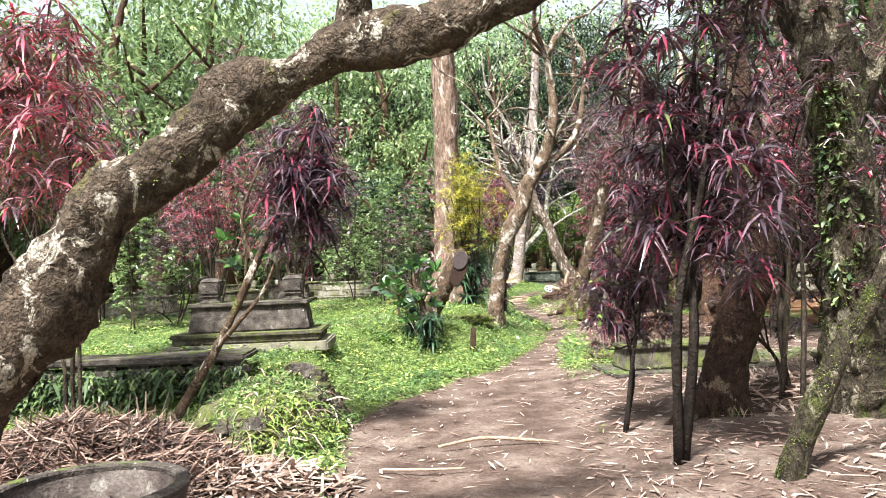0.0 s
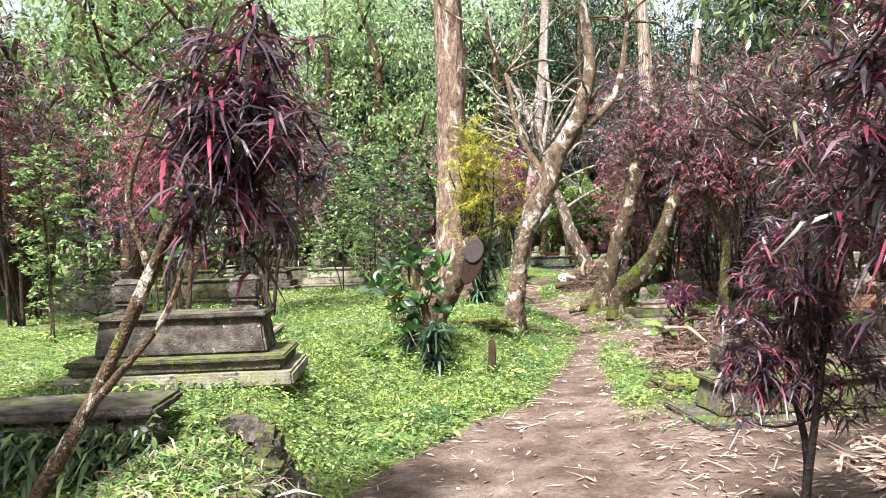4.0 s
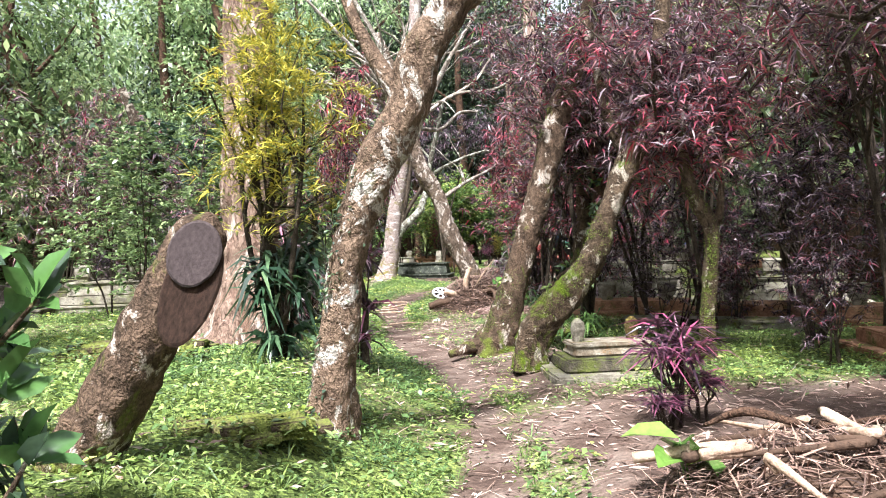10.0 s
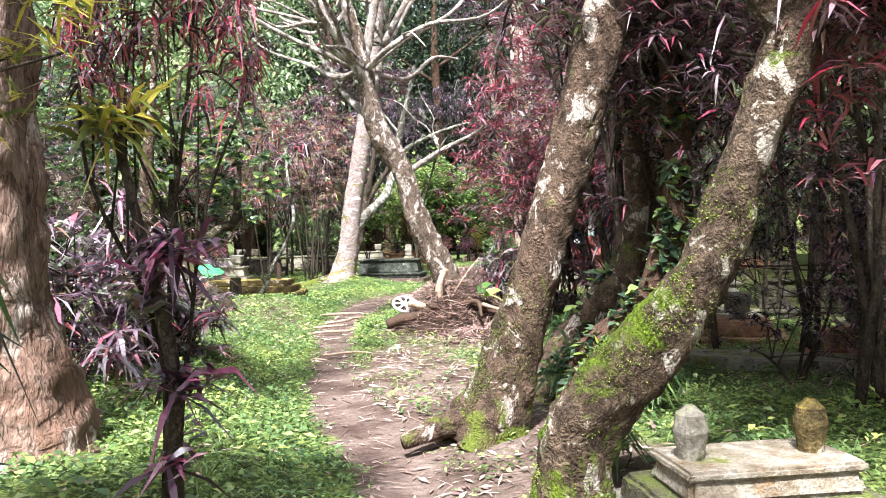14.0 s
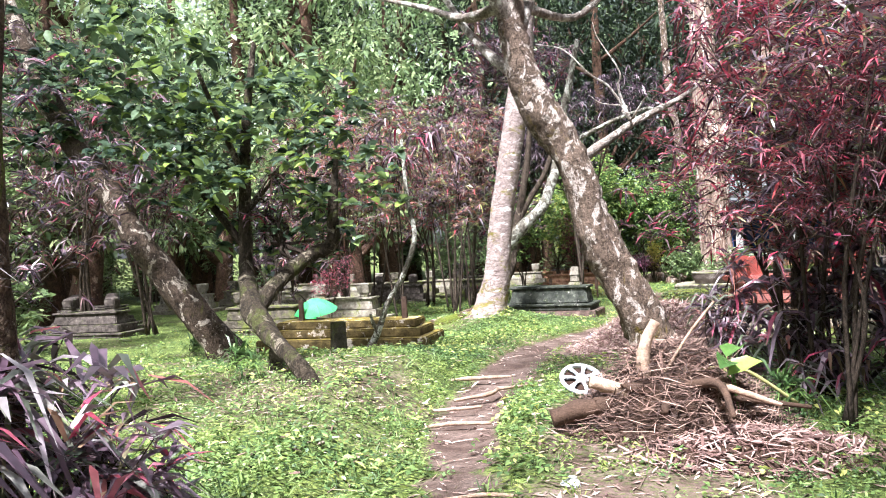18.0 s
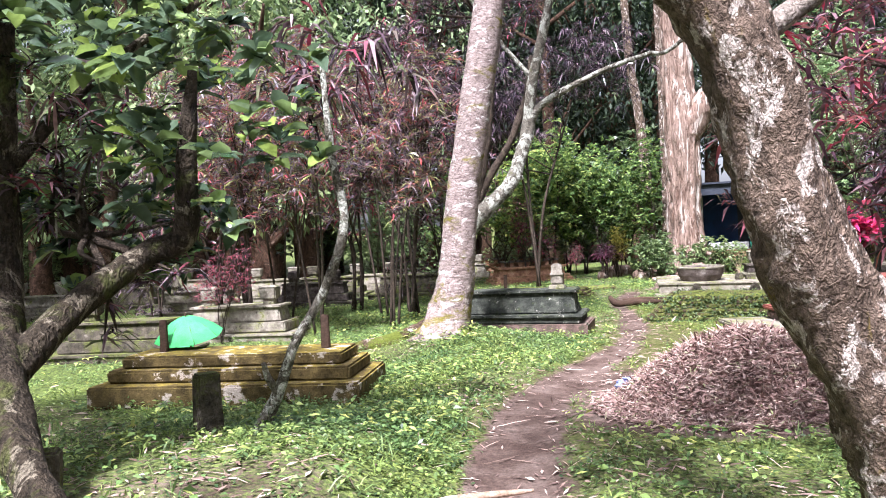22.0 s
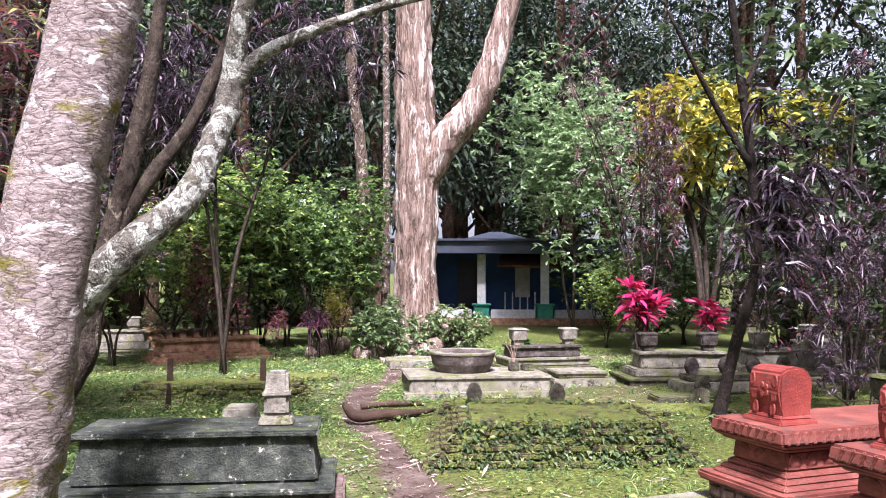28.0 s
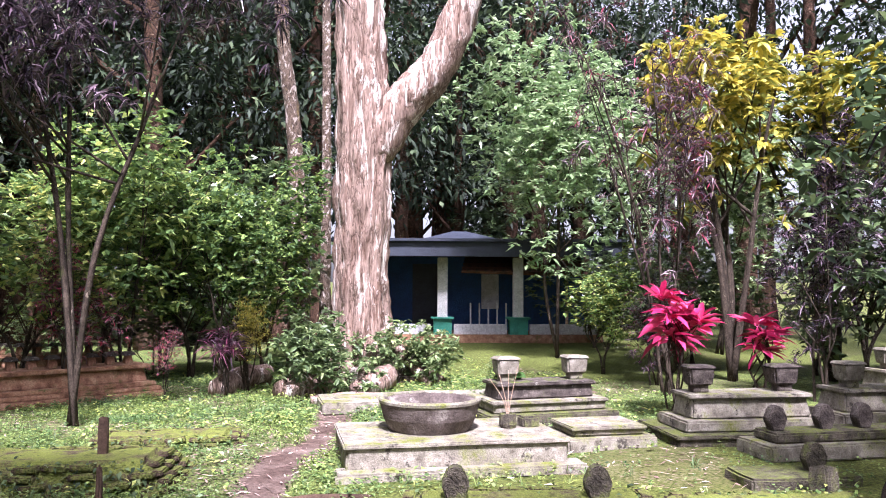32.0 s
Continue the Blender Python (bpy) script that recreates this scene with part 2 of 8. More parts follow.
M_BARKQ = bark("bark_red_grey", (0.09, 0.05, 0.036), (0.26, 0.18, 0.14), (0.42, 0.35, 0.3), 0.56, (0.17, 0.1, 0.07), 0.6, (1, 1, 0.3), 10, 5.0, 0.05, 40.0, 0.1, 1.5)
M_LICHEN = bark("bark_lichen_grey", (0.05, 0.042, 0.032), (0.2, 0.18, 0.145), (0.42, 0.42, 0.36), 0.5, (0.13, 0.14, 0.05), 0.6, (1, 1, 0.8), 16, 7.0, 0.05, 60.0)
M_CUTG = surface("cut_wood_grey", [(0.3, (0.04, 0.03, 0.03)), (0.7, (0.085, 0.064, 0.064))], 6, 70, 0.95)
M_BMOSS = surface("brick_under_moss", [(0.3, (0.05, 0.036, 0.025)), (0.5, (0.12, 0.085, 0.06)), (0.72, (0.2, 0.15, 0.11))], 8, 70, 0.97, (0.165, 0.19, 0.042), 4, (0.46, 0.6), 1.0, 0.03, (0.06, 0.075, 0.02), 9.0, (0.56, 0.64), 0.1)
M_TORN = surface("torn_wood", [(0.3, (0.014, 0.008, 0.006)), (0.7, (0.05, 0.028, 0.02))], 7, 50, 0.9)
M_BARE = bark("bark_bare_limbs", (0.1, 0.08, 0.065), (0.33, 0.28, 0.24), (0.56, 0.52, 0.47), 0.52, (0.16, 0.15, 0.06), 0.64, (1, 1, 0.8), 16, 7.0, 0.03, 60.0)
M_MOSS = leaf_mat("moss_tufts", [(0.0, (0.035, 0.055, 0.01)), (0.5, (0.1, 0.14, 0.016)), (1.0, (0.22, 0.28, 0.035))], 0.7, 0.2)
M_MOSSB = leaf_mat("vivid_moss_tufts", [(0.0, (0.08, 0.12, 0.012)), (0.5, (0.18, 0.26, 0.02)), (1.0, (0.34, 0.42, 0.05))], 0.7, 0.2)
# Grey-purple leaf tone; its palest stops put reflected sky into the colour.
M_CROTONL = leaf_mat("croton_mauve_grey_sheen", [(0.0, (0.03, 0.018, 0.028)), (0.35, (0.11, 0.065, 0.09)), (0.55, (0.24, 0.18, 0.21)), (0.66, (0.12, 0.16, 0.09)), (0.78, (0.34, 0.28, 0.31)), (0.88, (0.34, 0.04, 0.085)), (1.0, (0.24, 0.28, 0.13))], 0.32, 0.2)
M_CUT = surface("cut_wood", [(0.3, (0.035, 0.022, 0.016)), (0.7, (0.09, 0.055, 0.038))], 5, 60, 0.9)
M_STONE = surface("grave_stone_dark", [(0.3, (0.025, 0.02, 0.018)), (0.5, (0.08, 0.065, 0.057)), (0.72, (0.17, 0.145, 0.125))], 9, 70, 0.95, (0.1, 0.13, 0.025), 5, (0.66, 0.78), 0.9, 0.02, (0.34, 0.31, 0.27), 14.0, (0.62, 0.67), 0.16)
M_STONEM = surface("grave_stone_mossy", [(0.3, (0.035, 0.03, 0.024)), (0.5, (0.1, 0.085, 0.065)), (0.72, (0.18, 0.155, 0.12))], 9, 70, 0.97, (0.14, 0.16, 0.042), 5, (0.5, 0.66), 1.0, 0.03, (0.26, 0.23, 0.19), 11.0, (0.62, 0.68), 0.1)
M_STONEY = surface("grave_yellow_moss", [(0.3, (0.04, 0.03, 0.014)), (0.5, (0.11, 0.08, 0.032)), (0.7, (0.2, 0.15, 0.06))], 8, 70, 0.95, (0.33, 0.25, 0.035), 4.5, (0.62, 0.78), 0.9, 0.02, (0.5, 0.43, 0.37), 4.5, (0.57, 0.61), 0.18)
M_STONED = surface("grave_green_black", [(0.3, (0.016, 0.018, 0.015)), (0.5, (0.05, 0.054, 0.044)), (0.72, (0.12, 0.125, 0.1))], 7, 70, 0.95, (0.06, 0.08, 0.02), 5, (0.58, 0.74), 0.9, 0.02, (0.36, 0.34, 0.3), 12.0, (0.6, 0.66), 0.05)
M_PALE = surface("grave_pale_stone", [(0.3, (0.1, 0.085, 0.064)), (0.5, (0.23, 0.205, 0.165)), (0.7, (0.4, 0.37, 0.315))], 8, 70, 0.9, (0.13, 0.14, 0.03), 4.0, (0.52, 0.66), 0.6, 0.015, (0.06, 0.052, 0.042), 7.0, (0.57, 0.64), 0.05)
M_PALEM = surface("grave_pale_stained", [(0.3, (0.13, 0.09, 0.055)), (0.5, (0.24, 0.2, 0.15)), (0.7, (0.4, 0.36, 0.3))], 9, 70, 0.93, (0.14, 0.15, 0.03), 4.0, (0.56, 0.68), 0.8, 0.02, (0.22, 0.12, 0.05), 6.0, (0.58, 0.66), 0.04)
M_RED = surface("painted_red_old", [(0.3, (0.1, 0.026, 0.018)), (0.5, (0.18, 0.045, 0.031)), (0.7, (0.26, 0.08, 0.058))], 4, 60, 0.65, (0.08, 0.045, 0.034), 5.0, (0.54, 0.68), 0.5, 0.012, (0.3, 0.17, 0.13), 9.0, (0.64, 0.72), speck=0.2)
M_REDB = surface("painted_red_bright", [(0.3, (0.13, 0.02, 0.015)), (0.5, (0.21, 0.032, 0.022)), (0.7, (0.28, 0.055, 0.038))], 5, 60, 0.6, (0.1, 0.035, 0.026), 7.0, (0.56, 0.68), 0.5, 0.012, speck=0.2)
M_BRICK = surface("orange_brick", [(0.3, (0.14, 0.07, 0.045)), (0.5, (0.3, 0.16, 0.1)), (0.7, (0.44, 0.28, 0.18))], 7, 50, 0.9, (0.12, 0.12, 0.04), 3.0, (0.56, 0.66), 0.5, 0.015)
M_BRICKM = surface("stained_red_base", [(0.3, (0.06, 0.04, 0.034)), (0.5, (0.15, 0.1, 0.085)), (0.7, (0.26, 0.19, 0.165))], 7, 60, 0.93, (0.05, 0.052, 0.03), 5.0, (0.48, 0.62), 0.7, 0.02, (0.34, 0.12, 0.05), 6.0, (0.64, 0.7))
M_CHAFF = surface("dry_leaf_chaff", [(0.3, (0.14, 0.09, 0.075)), (0.5, (0.3, 0.205, 0.18)), (0.7, (0.5, 0.38, 0.335))], 30, 120, 0.97, None, 3.0, (0.52, 0.62), 1.0, 0.03)
M_BOWL = surface("basin_concrete", [(0.3, (0.05, 0.038, 0.034)), (0.5, (0.1, 0.078, 0.07)), (0.7, (0.18, 0.15, 0.135))], 5, 50, 0.85, (0.3, 0.27, 0.24), 4.0, (0.6, 0.7))
M_TWIG = surface("dry_twig", [(0.3, (0.2, 0.13, 0.09)), (0.5, (0.36, 0.25, 0.18)), (0.7, (0.5, 0.38, 0.3))], 12, 70, 0.9)
M_BARKR = bark("bark_red_brown", (0.016, 0.01, 0.008), (0.075, 0.042, 0.03), (0.2, 0.145, 0.105), 0.575, (0.06, 0.065, 0.018), 0.6, (1, 1, 0.7), 17, 6.0, 0.06, 60.0, 0.08, 0.7)
M_BARKF = bark("bark_shaggy_moss", (0.014, 0.011, 0.008), (0.065, 0.05, 0.034), (0.2, 0.17, 0.125), 0.56, (0.06, 0.065, 0.02), 0.56, (1, 1, 0.6), 15, 6.5, 0.08, 60.0, 0.06, 1.5)
M_STALK = surface("fresh_stalk", [(0.3, (0.2, 0.2, 0.06)), (0.7, (0.42, 0.4, 0.16))], 10, 60, 0.7)
M_STICKS = leaf_mat("dry_sticks", [(0.0, (0.07, 0.045, 0.036)), (0.3, (0.2, 0.13, 0.1)), (0.6, (0.38, 0.26, 0.21)), (1.0, (0.58, 0.46, 0.39))], 0.8, 0.0)
M_LITTER = leaf_mat("fallen_leaves", [(0.0, (0.1, 0.06, 0.05)), (0.35, (0.27, 0.17, 0.14)), (0.7, (0.46, 0.34, 0.29)), (1.0, (0.62, 0.53, 0.42))], 0.7, 0.1)
M_LITTERP = leaf_mat("pale_dry_leaves", [(0.0, (0.1, 0.052, 0.044)), (0.3, (0.23, 0.135, 0.115)), (0.65, (0.38, 0.255, 0.222)), (0.92, (0.58, 0.46, 0.4)), (1.0, (0.26, 0.32, 0.12))], 0.75, 0.15)
# Croton ramps: the pale mauve-grey stops paint sky glints on glossy leaves.
M_CROTON = leaf_mat("croton_dark_red", [(0, (0.0195, 0.0122, 0.0171)), (0.25, (0.0671, 0.0366, 0.0512)), (0.42, (0.183, 0.122, 0.14)), (0.54, (0.366, 0.293, 0.311)), (0.64, (0.281, 0.0366, 0.0732)), (0.76, (0.146, 0.104, 0.0976)), (0.9, (0.122, 0.159, 0.061)), (1, (0.464, 0.439, 0.244))], 0.27, 0.2)
M_CROTONR = leaf_mat("croton_bright_red", [(0, (0.0238, 0.0108, 0.0173)), (0.22, (0.0918, 0.0378, 0.0594)), (0.42, (0.238, 0.151, 0.167)), (0.55, (0.454, 0.0378, 0.081)), (0.68, (0.216, 0.151, 0.162)), (0.8, (0.54, 0.108, 0.151)), (0.9, (0.173, 0.14, 0.0972)), (1, (0.14, 0.184, 0.0648))], 0.27, 0.2)
M_CROTONX = leaf_mat("croton_deep_red", [(0, (0.014, 0.009, 0.013)), (0.3, (0.045, 0.026, 0.038)), (0.48, (0.1, 0.06, 0.08)), (0.6, (0.18, 0.12, 0.145)), (0.68, (0.15, 0.028, 0.048)), (0.8, (0.21, 0.032, 0.06)), (0.9, (0.08, 0.06, 0.065)), (0.95, (0.13, 0.17, 0.05)), (1, (0.3, 0.36, 0.12))], 0.28, 0.18)
M_CROTOND = leaf_mat("croton_purple_black", [(0, (0.0125, 0.01, 0.015)), (0.4, (0.0438, 0.0275, 0.04)), (0.62, (0.125, 0.0813, 0.106)), (0.8, (0.275, 0.213, 0.237)), (0.92, (0.275, 0.0438, 0.0813)), (1, (0.1, 0.138, 0.05))], 0.27, 0.18)
M_CROTONM = leaf_mat("croton_many_colours", [(0, (0.026, 0.0182, 0.0286)), (0.22, (0.091, 0.0585, 0.0845)), (0.4, (0.338, 0.28, 0.325)), (0.5, (0.442, 0.052, 0.0715)), (0.58, (0.13, 0.182, 0.065)), (0.68, (0.416, 0.429, 0.13)), (0.78, (0.26, 0.208, 0.247)), (0.88, (0.468, 0.143, 0.104)), (0.94, (0.13, 0.091, 0.117)), (1, (0.286, 0.377, 0.117))], 0.3, 0.3)
M_CROTONY = leaf_mat("croton_yellow", [(0.0, (0.065, 0.095, 0.025)), (0.33, (0.21, 0.225, 0.04)), (0.62, (0.47, 0.4, 0.05)), (1.0, (0.65, 0.54, 0.1))], 0.4, 0.3)
M_CORDY = leaf_mat("cordyline_purple", [(0.0, (0.02, 0.011, 0.02)), (0.4, (0.075, 0.03, 0.05)), (0.7, (0.2, 0.065, 0.115)), (0.85, (0.3, 0.06, 0.13)), (1.0, (0.4, 0.31, 0.35))], 0.28, 0.2)
M_PINK = leaf_mat("cordyline_pink", [(0.0, (0.3, 0.015, 0.07)), (0.5, (0.62, 0.03, 0.14)), (1.0, (0.8, 0.14, 0.28))], 0.4, 0.3)
# The lighter stops stand in for gloss highlights on these dark leaves.
M_BROAD = leaf_mat("broad_leaves_dark", [(0, (0.0234, 0.0429, 0.0296)), (0.35, (0.0663, 0.101, 0.0624)), (0.62, (0.14, 0.195, 0.113)), (0.85, (0.234, 0.328, 0.101)), (1, (0.328, 0.421, 0.078))], 0.2, 0.32)
M_STRAP = leaf_mat("strap_leaves_green", [(0.0, (0.012, 0.028, 0.018)), (0.5, (0.035, 0.075, 0.038)), (0.85, (0.09, 0.15, 0.075)), (1.0, (0.2, 0.28, 0.14))], 0.3, 0.2)
M_LIGHT = leaf_mat("young_leaves_bright", [(0.0, (0.035, 0.08, 0.03)), (0.5, (0.09, 0.18, 0.045)), (0.8, (0.2, 0.34, 0.06)), (1.0, (0.4, 0.5, 0.12))], 0.25, 0.25)
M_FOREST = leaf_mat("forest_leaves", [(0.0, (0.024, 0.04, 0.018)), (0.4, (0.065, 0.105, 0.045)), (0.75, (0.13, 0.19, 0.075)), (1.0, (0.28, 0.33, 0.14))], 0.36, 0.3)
# Near-black greens: dark trees, with the shade of forest hollows put into the colour.
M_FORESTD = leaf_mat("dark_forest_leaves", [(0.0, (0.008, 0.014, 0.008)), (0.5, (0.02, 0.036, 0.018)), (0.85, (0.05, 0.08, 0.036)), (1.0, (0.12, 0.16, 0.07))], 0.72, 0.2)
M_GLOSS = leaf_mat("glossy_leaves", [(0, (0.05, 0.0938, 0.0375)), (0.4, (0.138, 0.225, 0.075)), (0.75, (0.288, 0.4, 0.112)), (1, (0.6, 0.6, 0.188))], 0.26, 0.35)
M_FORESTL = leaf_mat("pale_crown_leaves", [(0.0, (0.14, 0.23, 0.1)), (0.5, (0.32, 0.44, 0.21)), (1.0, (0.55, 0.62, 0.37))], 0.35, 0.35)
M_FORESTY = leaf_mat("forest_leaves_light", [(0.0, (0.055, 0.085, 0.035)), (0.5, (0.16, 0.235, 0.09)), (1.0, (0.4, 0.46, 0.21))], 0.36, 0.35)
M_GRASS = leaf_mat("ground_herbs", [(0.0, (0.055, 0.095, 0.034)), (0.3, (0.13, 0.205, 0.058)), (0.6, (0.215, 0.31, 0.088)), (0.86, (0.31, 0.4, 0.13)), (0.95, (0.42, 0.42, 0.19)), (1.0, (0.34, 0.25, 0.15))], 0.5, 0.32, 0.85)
M_WALLHERB = leaf_mat("wall_herbs", [(0.0, (0.025, 0.04, 0.02)), (0.4, (0.07, 0.11, 0.045)), (0.75, (0.16, 0.22, 0.08)), (1.0, (0.32, 0.34, 0.15))], 0.4, 0.25)
M_FERN = leaf_mat("fern_fronds", [(0.0, (0.03, 0.06, 0.02)), (0.5, (0.08, 0.15, 0.045)), (1.0, (0.2, 0.3, 0.08))], 0.4, 0.3)
M_UMB = surface("green_cloth", [(0.3, (0.03, 0.38, 0.08)), (0.7, (0.08, 0.55, 0.17))], 4, 90, 0.6)
M_WHITE = surface("white_plastic", [(0.3, (0.36, 0.37, 0.4)), (0.7, (0.66, 0.67, 0.7))], 6, 50, 0.5)
M_BLUE = surface("blue_bag", [(0.3, (0.05, 0.07, 0.2)), (0.7, (0.3, 0.35, 0.55))], 9, 60, 0.4)
M_WALLB = surface("blue_painted_wall", [(0.3, (0.008, 0.035, 0.12)), (0.7, (0.016, 0.07, 0.2))], 2, 30, 0.7)
M_FASCIA = surface("dark_fascia", [(0.3, (0.015, 0.02, 0.034)), (0.7, (0.035, 0.042, 0.06))], 3, 30, 0.6)
M_PILLAR = surface("whitewashed_pillar", [(0.3, (0.38, 0.37, 0.36)), (0.7, (0.62, 0.61, 0.59))], 6, 40, 0.85, (0.2, 0.19, 0.17), 4.0, (0.6, 0.7))
M_GREENP = surface("green_painted_plinth", [(0.3, (0.015, 0.16, 0.11)), (0.7, (0.04, 0.27, 0.19))], 4, 40, 0.6)
M_TILE = surface("roof_tiles", [(0.3, (0.12, 0.055, 0.04)), (0.6, (0.24, 0.12, 0.085)), (0.8, (0.3, 0.2, 0.15))], 6, 40, 0.9, (0.06, 0.05, 0.045), 2.5, (0.5, 0.65))
M_CLOTH = surface("tiled_parapet", [(0.3, (0.3, 0.3, 0.31)), (0.7, (0.55, 0.55, 0.56))], 14, 50, 0.7)


def ground_mat():
    """Earth where trodden, moss where open, herbs elsewhere."""
    m, nt, b = nodes_of("forest_floor", 0.95)
    a = nt.nodes.new("ShaderNodeAttribute")
    a.attribute_name = "dirt"
    c = noise_node(nt, 2.0, 9, 0.68)
    f = noise_node(nt, 28, 4)
    g = noise_node(nt, 110, 2)
    soil = ramp_node(nt, c.outputs["Fac"], [(0.34, (0.055, 0.034, 0.027)), (0.46, (0.09, 0.06, 0.048)), (0.56, (0.135, 0.096, 0.079)), (0.7, (0.2, 0.155, 0.13))]).outputs["Color"]
    green = ramp_node(nt, c.outputs["Fac"], [(0.3, (0.055, 0.066, 0.024)), (0.5, (0.1, 0.13, 0.038)), (0.7, (0.165, 0.19, 0.06))]).outputs["Color"]
    fr = ramp_node(nt, f.outputs["Fac"], [(0.3, (0.6, 0.6, 0.6)), (0.7, (1.3, 1.3, 1.3))]).outputs["Color"]
    mm = nt.nodes.new("ShaderNodeMath")
    mm.operation = "MULTIPLY_ADD"
    nt.links.new(f.outputs["Fac"], mm.inputs[0])
    mm.inputs[1].default_value = 0.9
    sb = nt.nodes.new("ShaderNodeMath")
    sb.operation = "SUBTRACT"
    nt.links.new(a.outputs["Fac"], sb.inputs[0])
    sb.inputs[1].default_value = 0.45
    nt.links.new(sb.outputs[0], mm.inputs[2])
    fac = ramp_node(nt, mm.outputs[0], [(0.35, (0, 0, 0)), (0.6, (1, 1, 1))]).outputs["Color"]
    vo = nt.nodes.new("ShaderNodeTexVoronoi")
    vo.inputs["Scale"].default_value, vo.inputs["Randomness"].default_value = 42, 1.0
    tv = nt.nodes.new("ShaderNodeTexCoord")
    nt.links.new(tv.outputs["Object"], vo.inputs["Vector"])
    sv = nt.nodes.new("ShaderNodeSeparateColor")
    nt.links.new(vo.outputs["Color"], sv.inputs[0])
    cell = ramp_node(nt, sv.outputs[0], [(0.0, (0.25, 0.28, 0.3)), (0.45, (0.75, 0.8, 0.75)), (1.0, (1.7, 1.7, 1.4))]).outputs["Color"]
    green = mix_node(nt, 0.9, green, cell, "MULTIPLY")
    mo = nt.nodes.new("ShaderNodeAttribute")
    mo.attribute_name = "moss"
    mossy = ramp_node(nt, f.outputs["Fac"], [(0.3, (0.045, 0.044, 0.016)), (0.5, (0.085, 0.1, 0.022)), (0.7, (0.15, 0.165, 0.04))]).outputs["Color"]
    green = mix_node(nt, mo.outputs["Fac"], green, mossy)
    col = mix_node(nt, fac, green, soil)
    col = mix_node(nt, 0.8, col, fr, "MULTIPLY")
    gr = ramp_node(nt, g.outputs["Fac"], [(0.3, (0.75, 0.75, 0.75)), (0.7, (1.2, 1.2, 1.2))]).outputs["Color"]
    col = mix_node(nt, 0.8, col, gr, "MULTIPLY")
    nt.links.new(col, b.inputs["Base Color"])
    bump(nt, b, f.outputs["Fac"], 0.8, 0.03)
    return m


M_GROUND = ground_mat()


# ---- mesh tools ----
def mesh_of(name, verts, faces, material, smooth=False):
    me = bpy.data.meshes.new(name)
    me.from_pydata([tuple(v) for v in verts], [], faces)
    me.materials.append(material)
    if smooth:
        me.polygons.foreach_set("use_smooth", [True] * len(me.polygons))
    me.update()
    return me


def part(name, data, material, parent, label=""):
    """Links a mesh or bmesh as one mesh object under a thing or part."""
    if isinstance(data, bmesh.types.BMesh):
        me = bpy.data.meshes.new(name)
        data.to_mesh(me)
        data.free()
        me.materials.append(material)
        data = me
    ob = new(name, data)
    if parent:
        ob.parent = parent
    if label:
        ob["label"] = label
    return ob


def thing(name, m, label, category, group="", kind=""):
    ob = new(name)
    ob.empty_display_size = 0.1
    ob.matrix_world = m
    return tagged(ob, label, category, group, kind)


def smooth_path(pts, per=6):
    """Catmull-Rom through (x, y, z, r) points."""
    p = np.array(pts, float)
    p = np.vstack([2 * p[0] - p[1], p, 2 * p[-1] - p[-2]])
    out = []
    for i in range(1, len(p) - 2):
        for k in range(per):
            t = k / per
            a, b, c, d = p[i - 1], p[i], p[i + 1], p[i + 2]
            out.append(0.5 * (2 * b + (c - a) * t + (2 * a - 5 * b + 4 * c - d) * t * t + (3 * b - a - 3 * c + d) * t ** 3))
    out.append(p[-2])
    out = np.array(out)
    out[:, 3] = np.maximum(out[:, 3], 0.003)
    return out


def tube_data(pts, sides=10, per=6, rough=0.12, freq=3.0, flare=0.0, ribs=0, seed=0):
    """Vertices and faces of a bent trunk with an uneven skin; flare widens its foot, ribs flute it."""
    c = smooth_path(pts, per)
    n = len(c)
    tan = np.gradient(c[:, :3], axis=0)
    tan /= np.linalg.norm(tan, axis=1)[:, None] + 1e-9
    up = np.array([0.3, 1.0, 0.1])
    verts = []
    for i in range(n):
        u = np.cross(tan[i], up)
        u /= np.linalg.norm(u) + 1e-9
        v = np.cross(tan[i], u)
        for k in range(sides):
            a = 2 * math.pi * k / sides
            d = math.cos(a) * u + math.sin(a) * v
            r = c[i, 3]
            w = noise.noise(Vector((c[i, 0] + d[0] * r * 2 + seed, c[i, 1] + d[1] * r * 2, c[i, 2] + d[2] * r * 2)) * freq)
            w2 = noise.noise(Vector((c[i, 0] + d[0] * r * 2 + seed, c[i, 1] + d[1] * r * 2, c[i, 2] + d[2] * r * 2)) * freq * 3.7)
            r *= 1 + rough * 1.4 * w + rough * 0.9 * w2
            if sides >= 16:
                p3 = Vector((c[i, 0] + d[0] * r + seed, c[i, 1] + d[1] * r, (c[i, 2] + d[2] * r) * 0.7))
                r *= 1 + rough * 0.55 * noise.noise(p3 * 21) + rough * 0.5 * max(0.0, noise.noise(p3 * 9) - 0.25)
            if ribs:
                r *= 1 + 0.07 * math.cos(ribs * a + 2 * w)
            if flare:
                h = c[i, 2] - c[0, 2]
                r *= 1 + flare * math.exp(-max(h, 0) * 2.6) * (1 + 0.45 * math.cos(4 * a + seed))
            verts.append(c[i, :3] + d * r)
    faces = [(i * sides + k, i * sides + (k + 1) % sides, (i + 1) * sides + (k + 1) % sides, (i + 1) * sides + k) for i in range(n - 1) for k in range(sides)]
    faces.append(tuple(range(sides))[::-1])
    faces.append(tuple((n - 1) * sides + k for k in range(sides)))
    return verts, faces


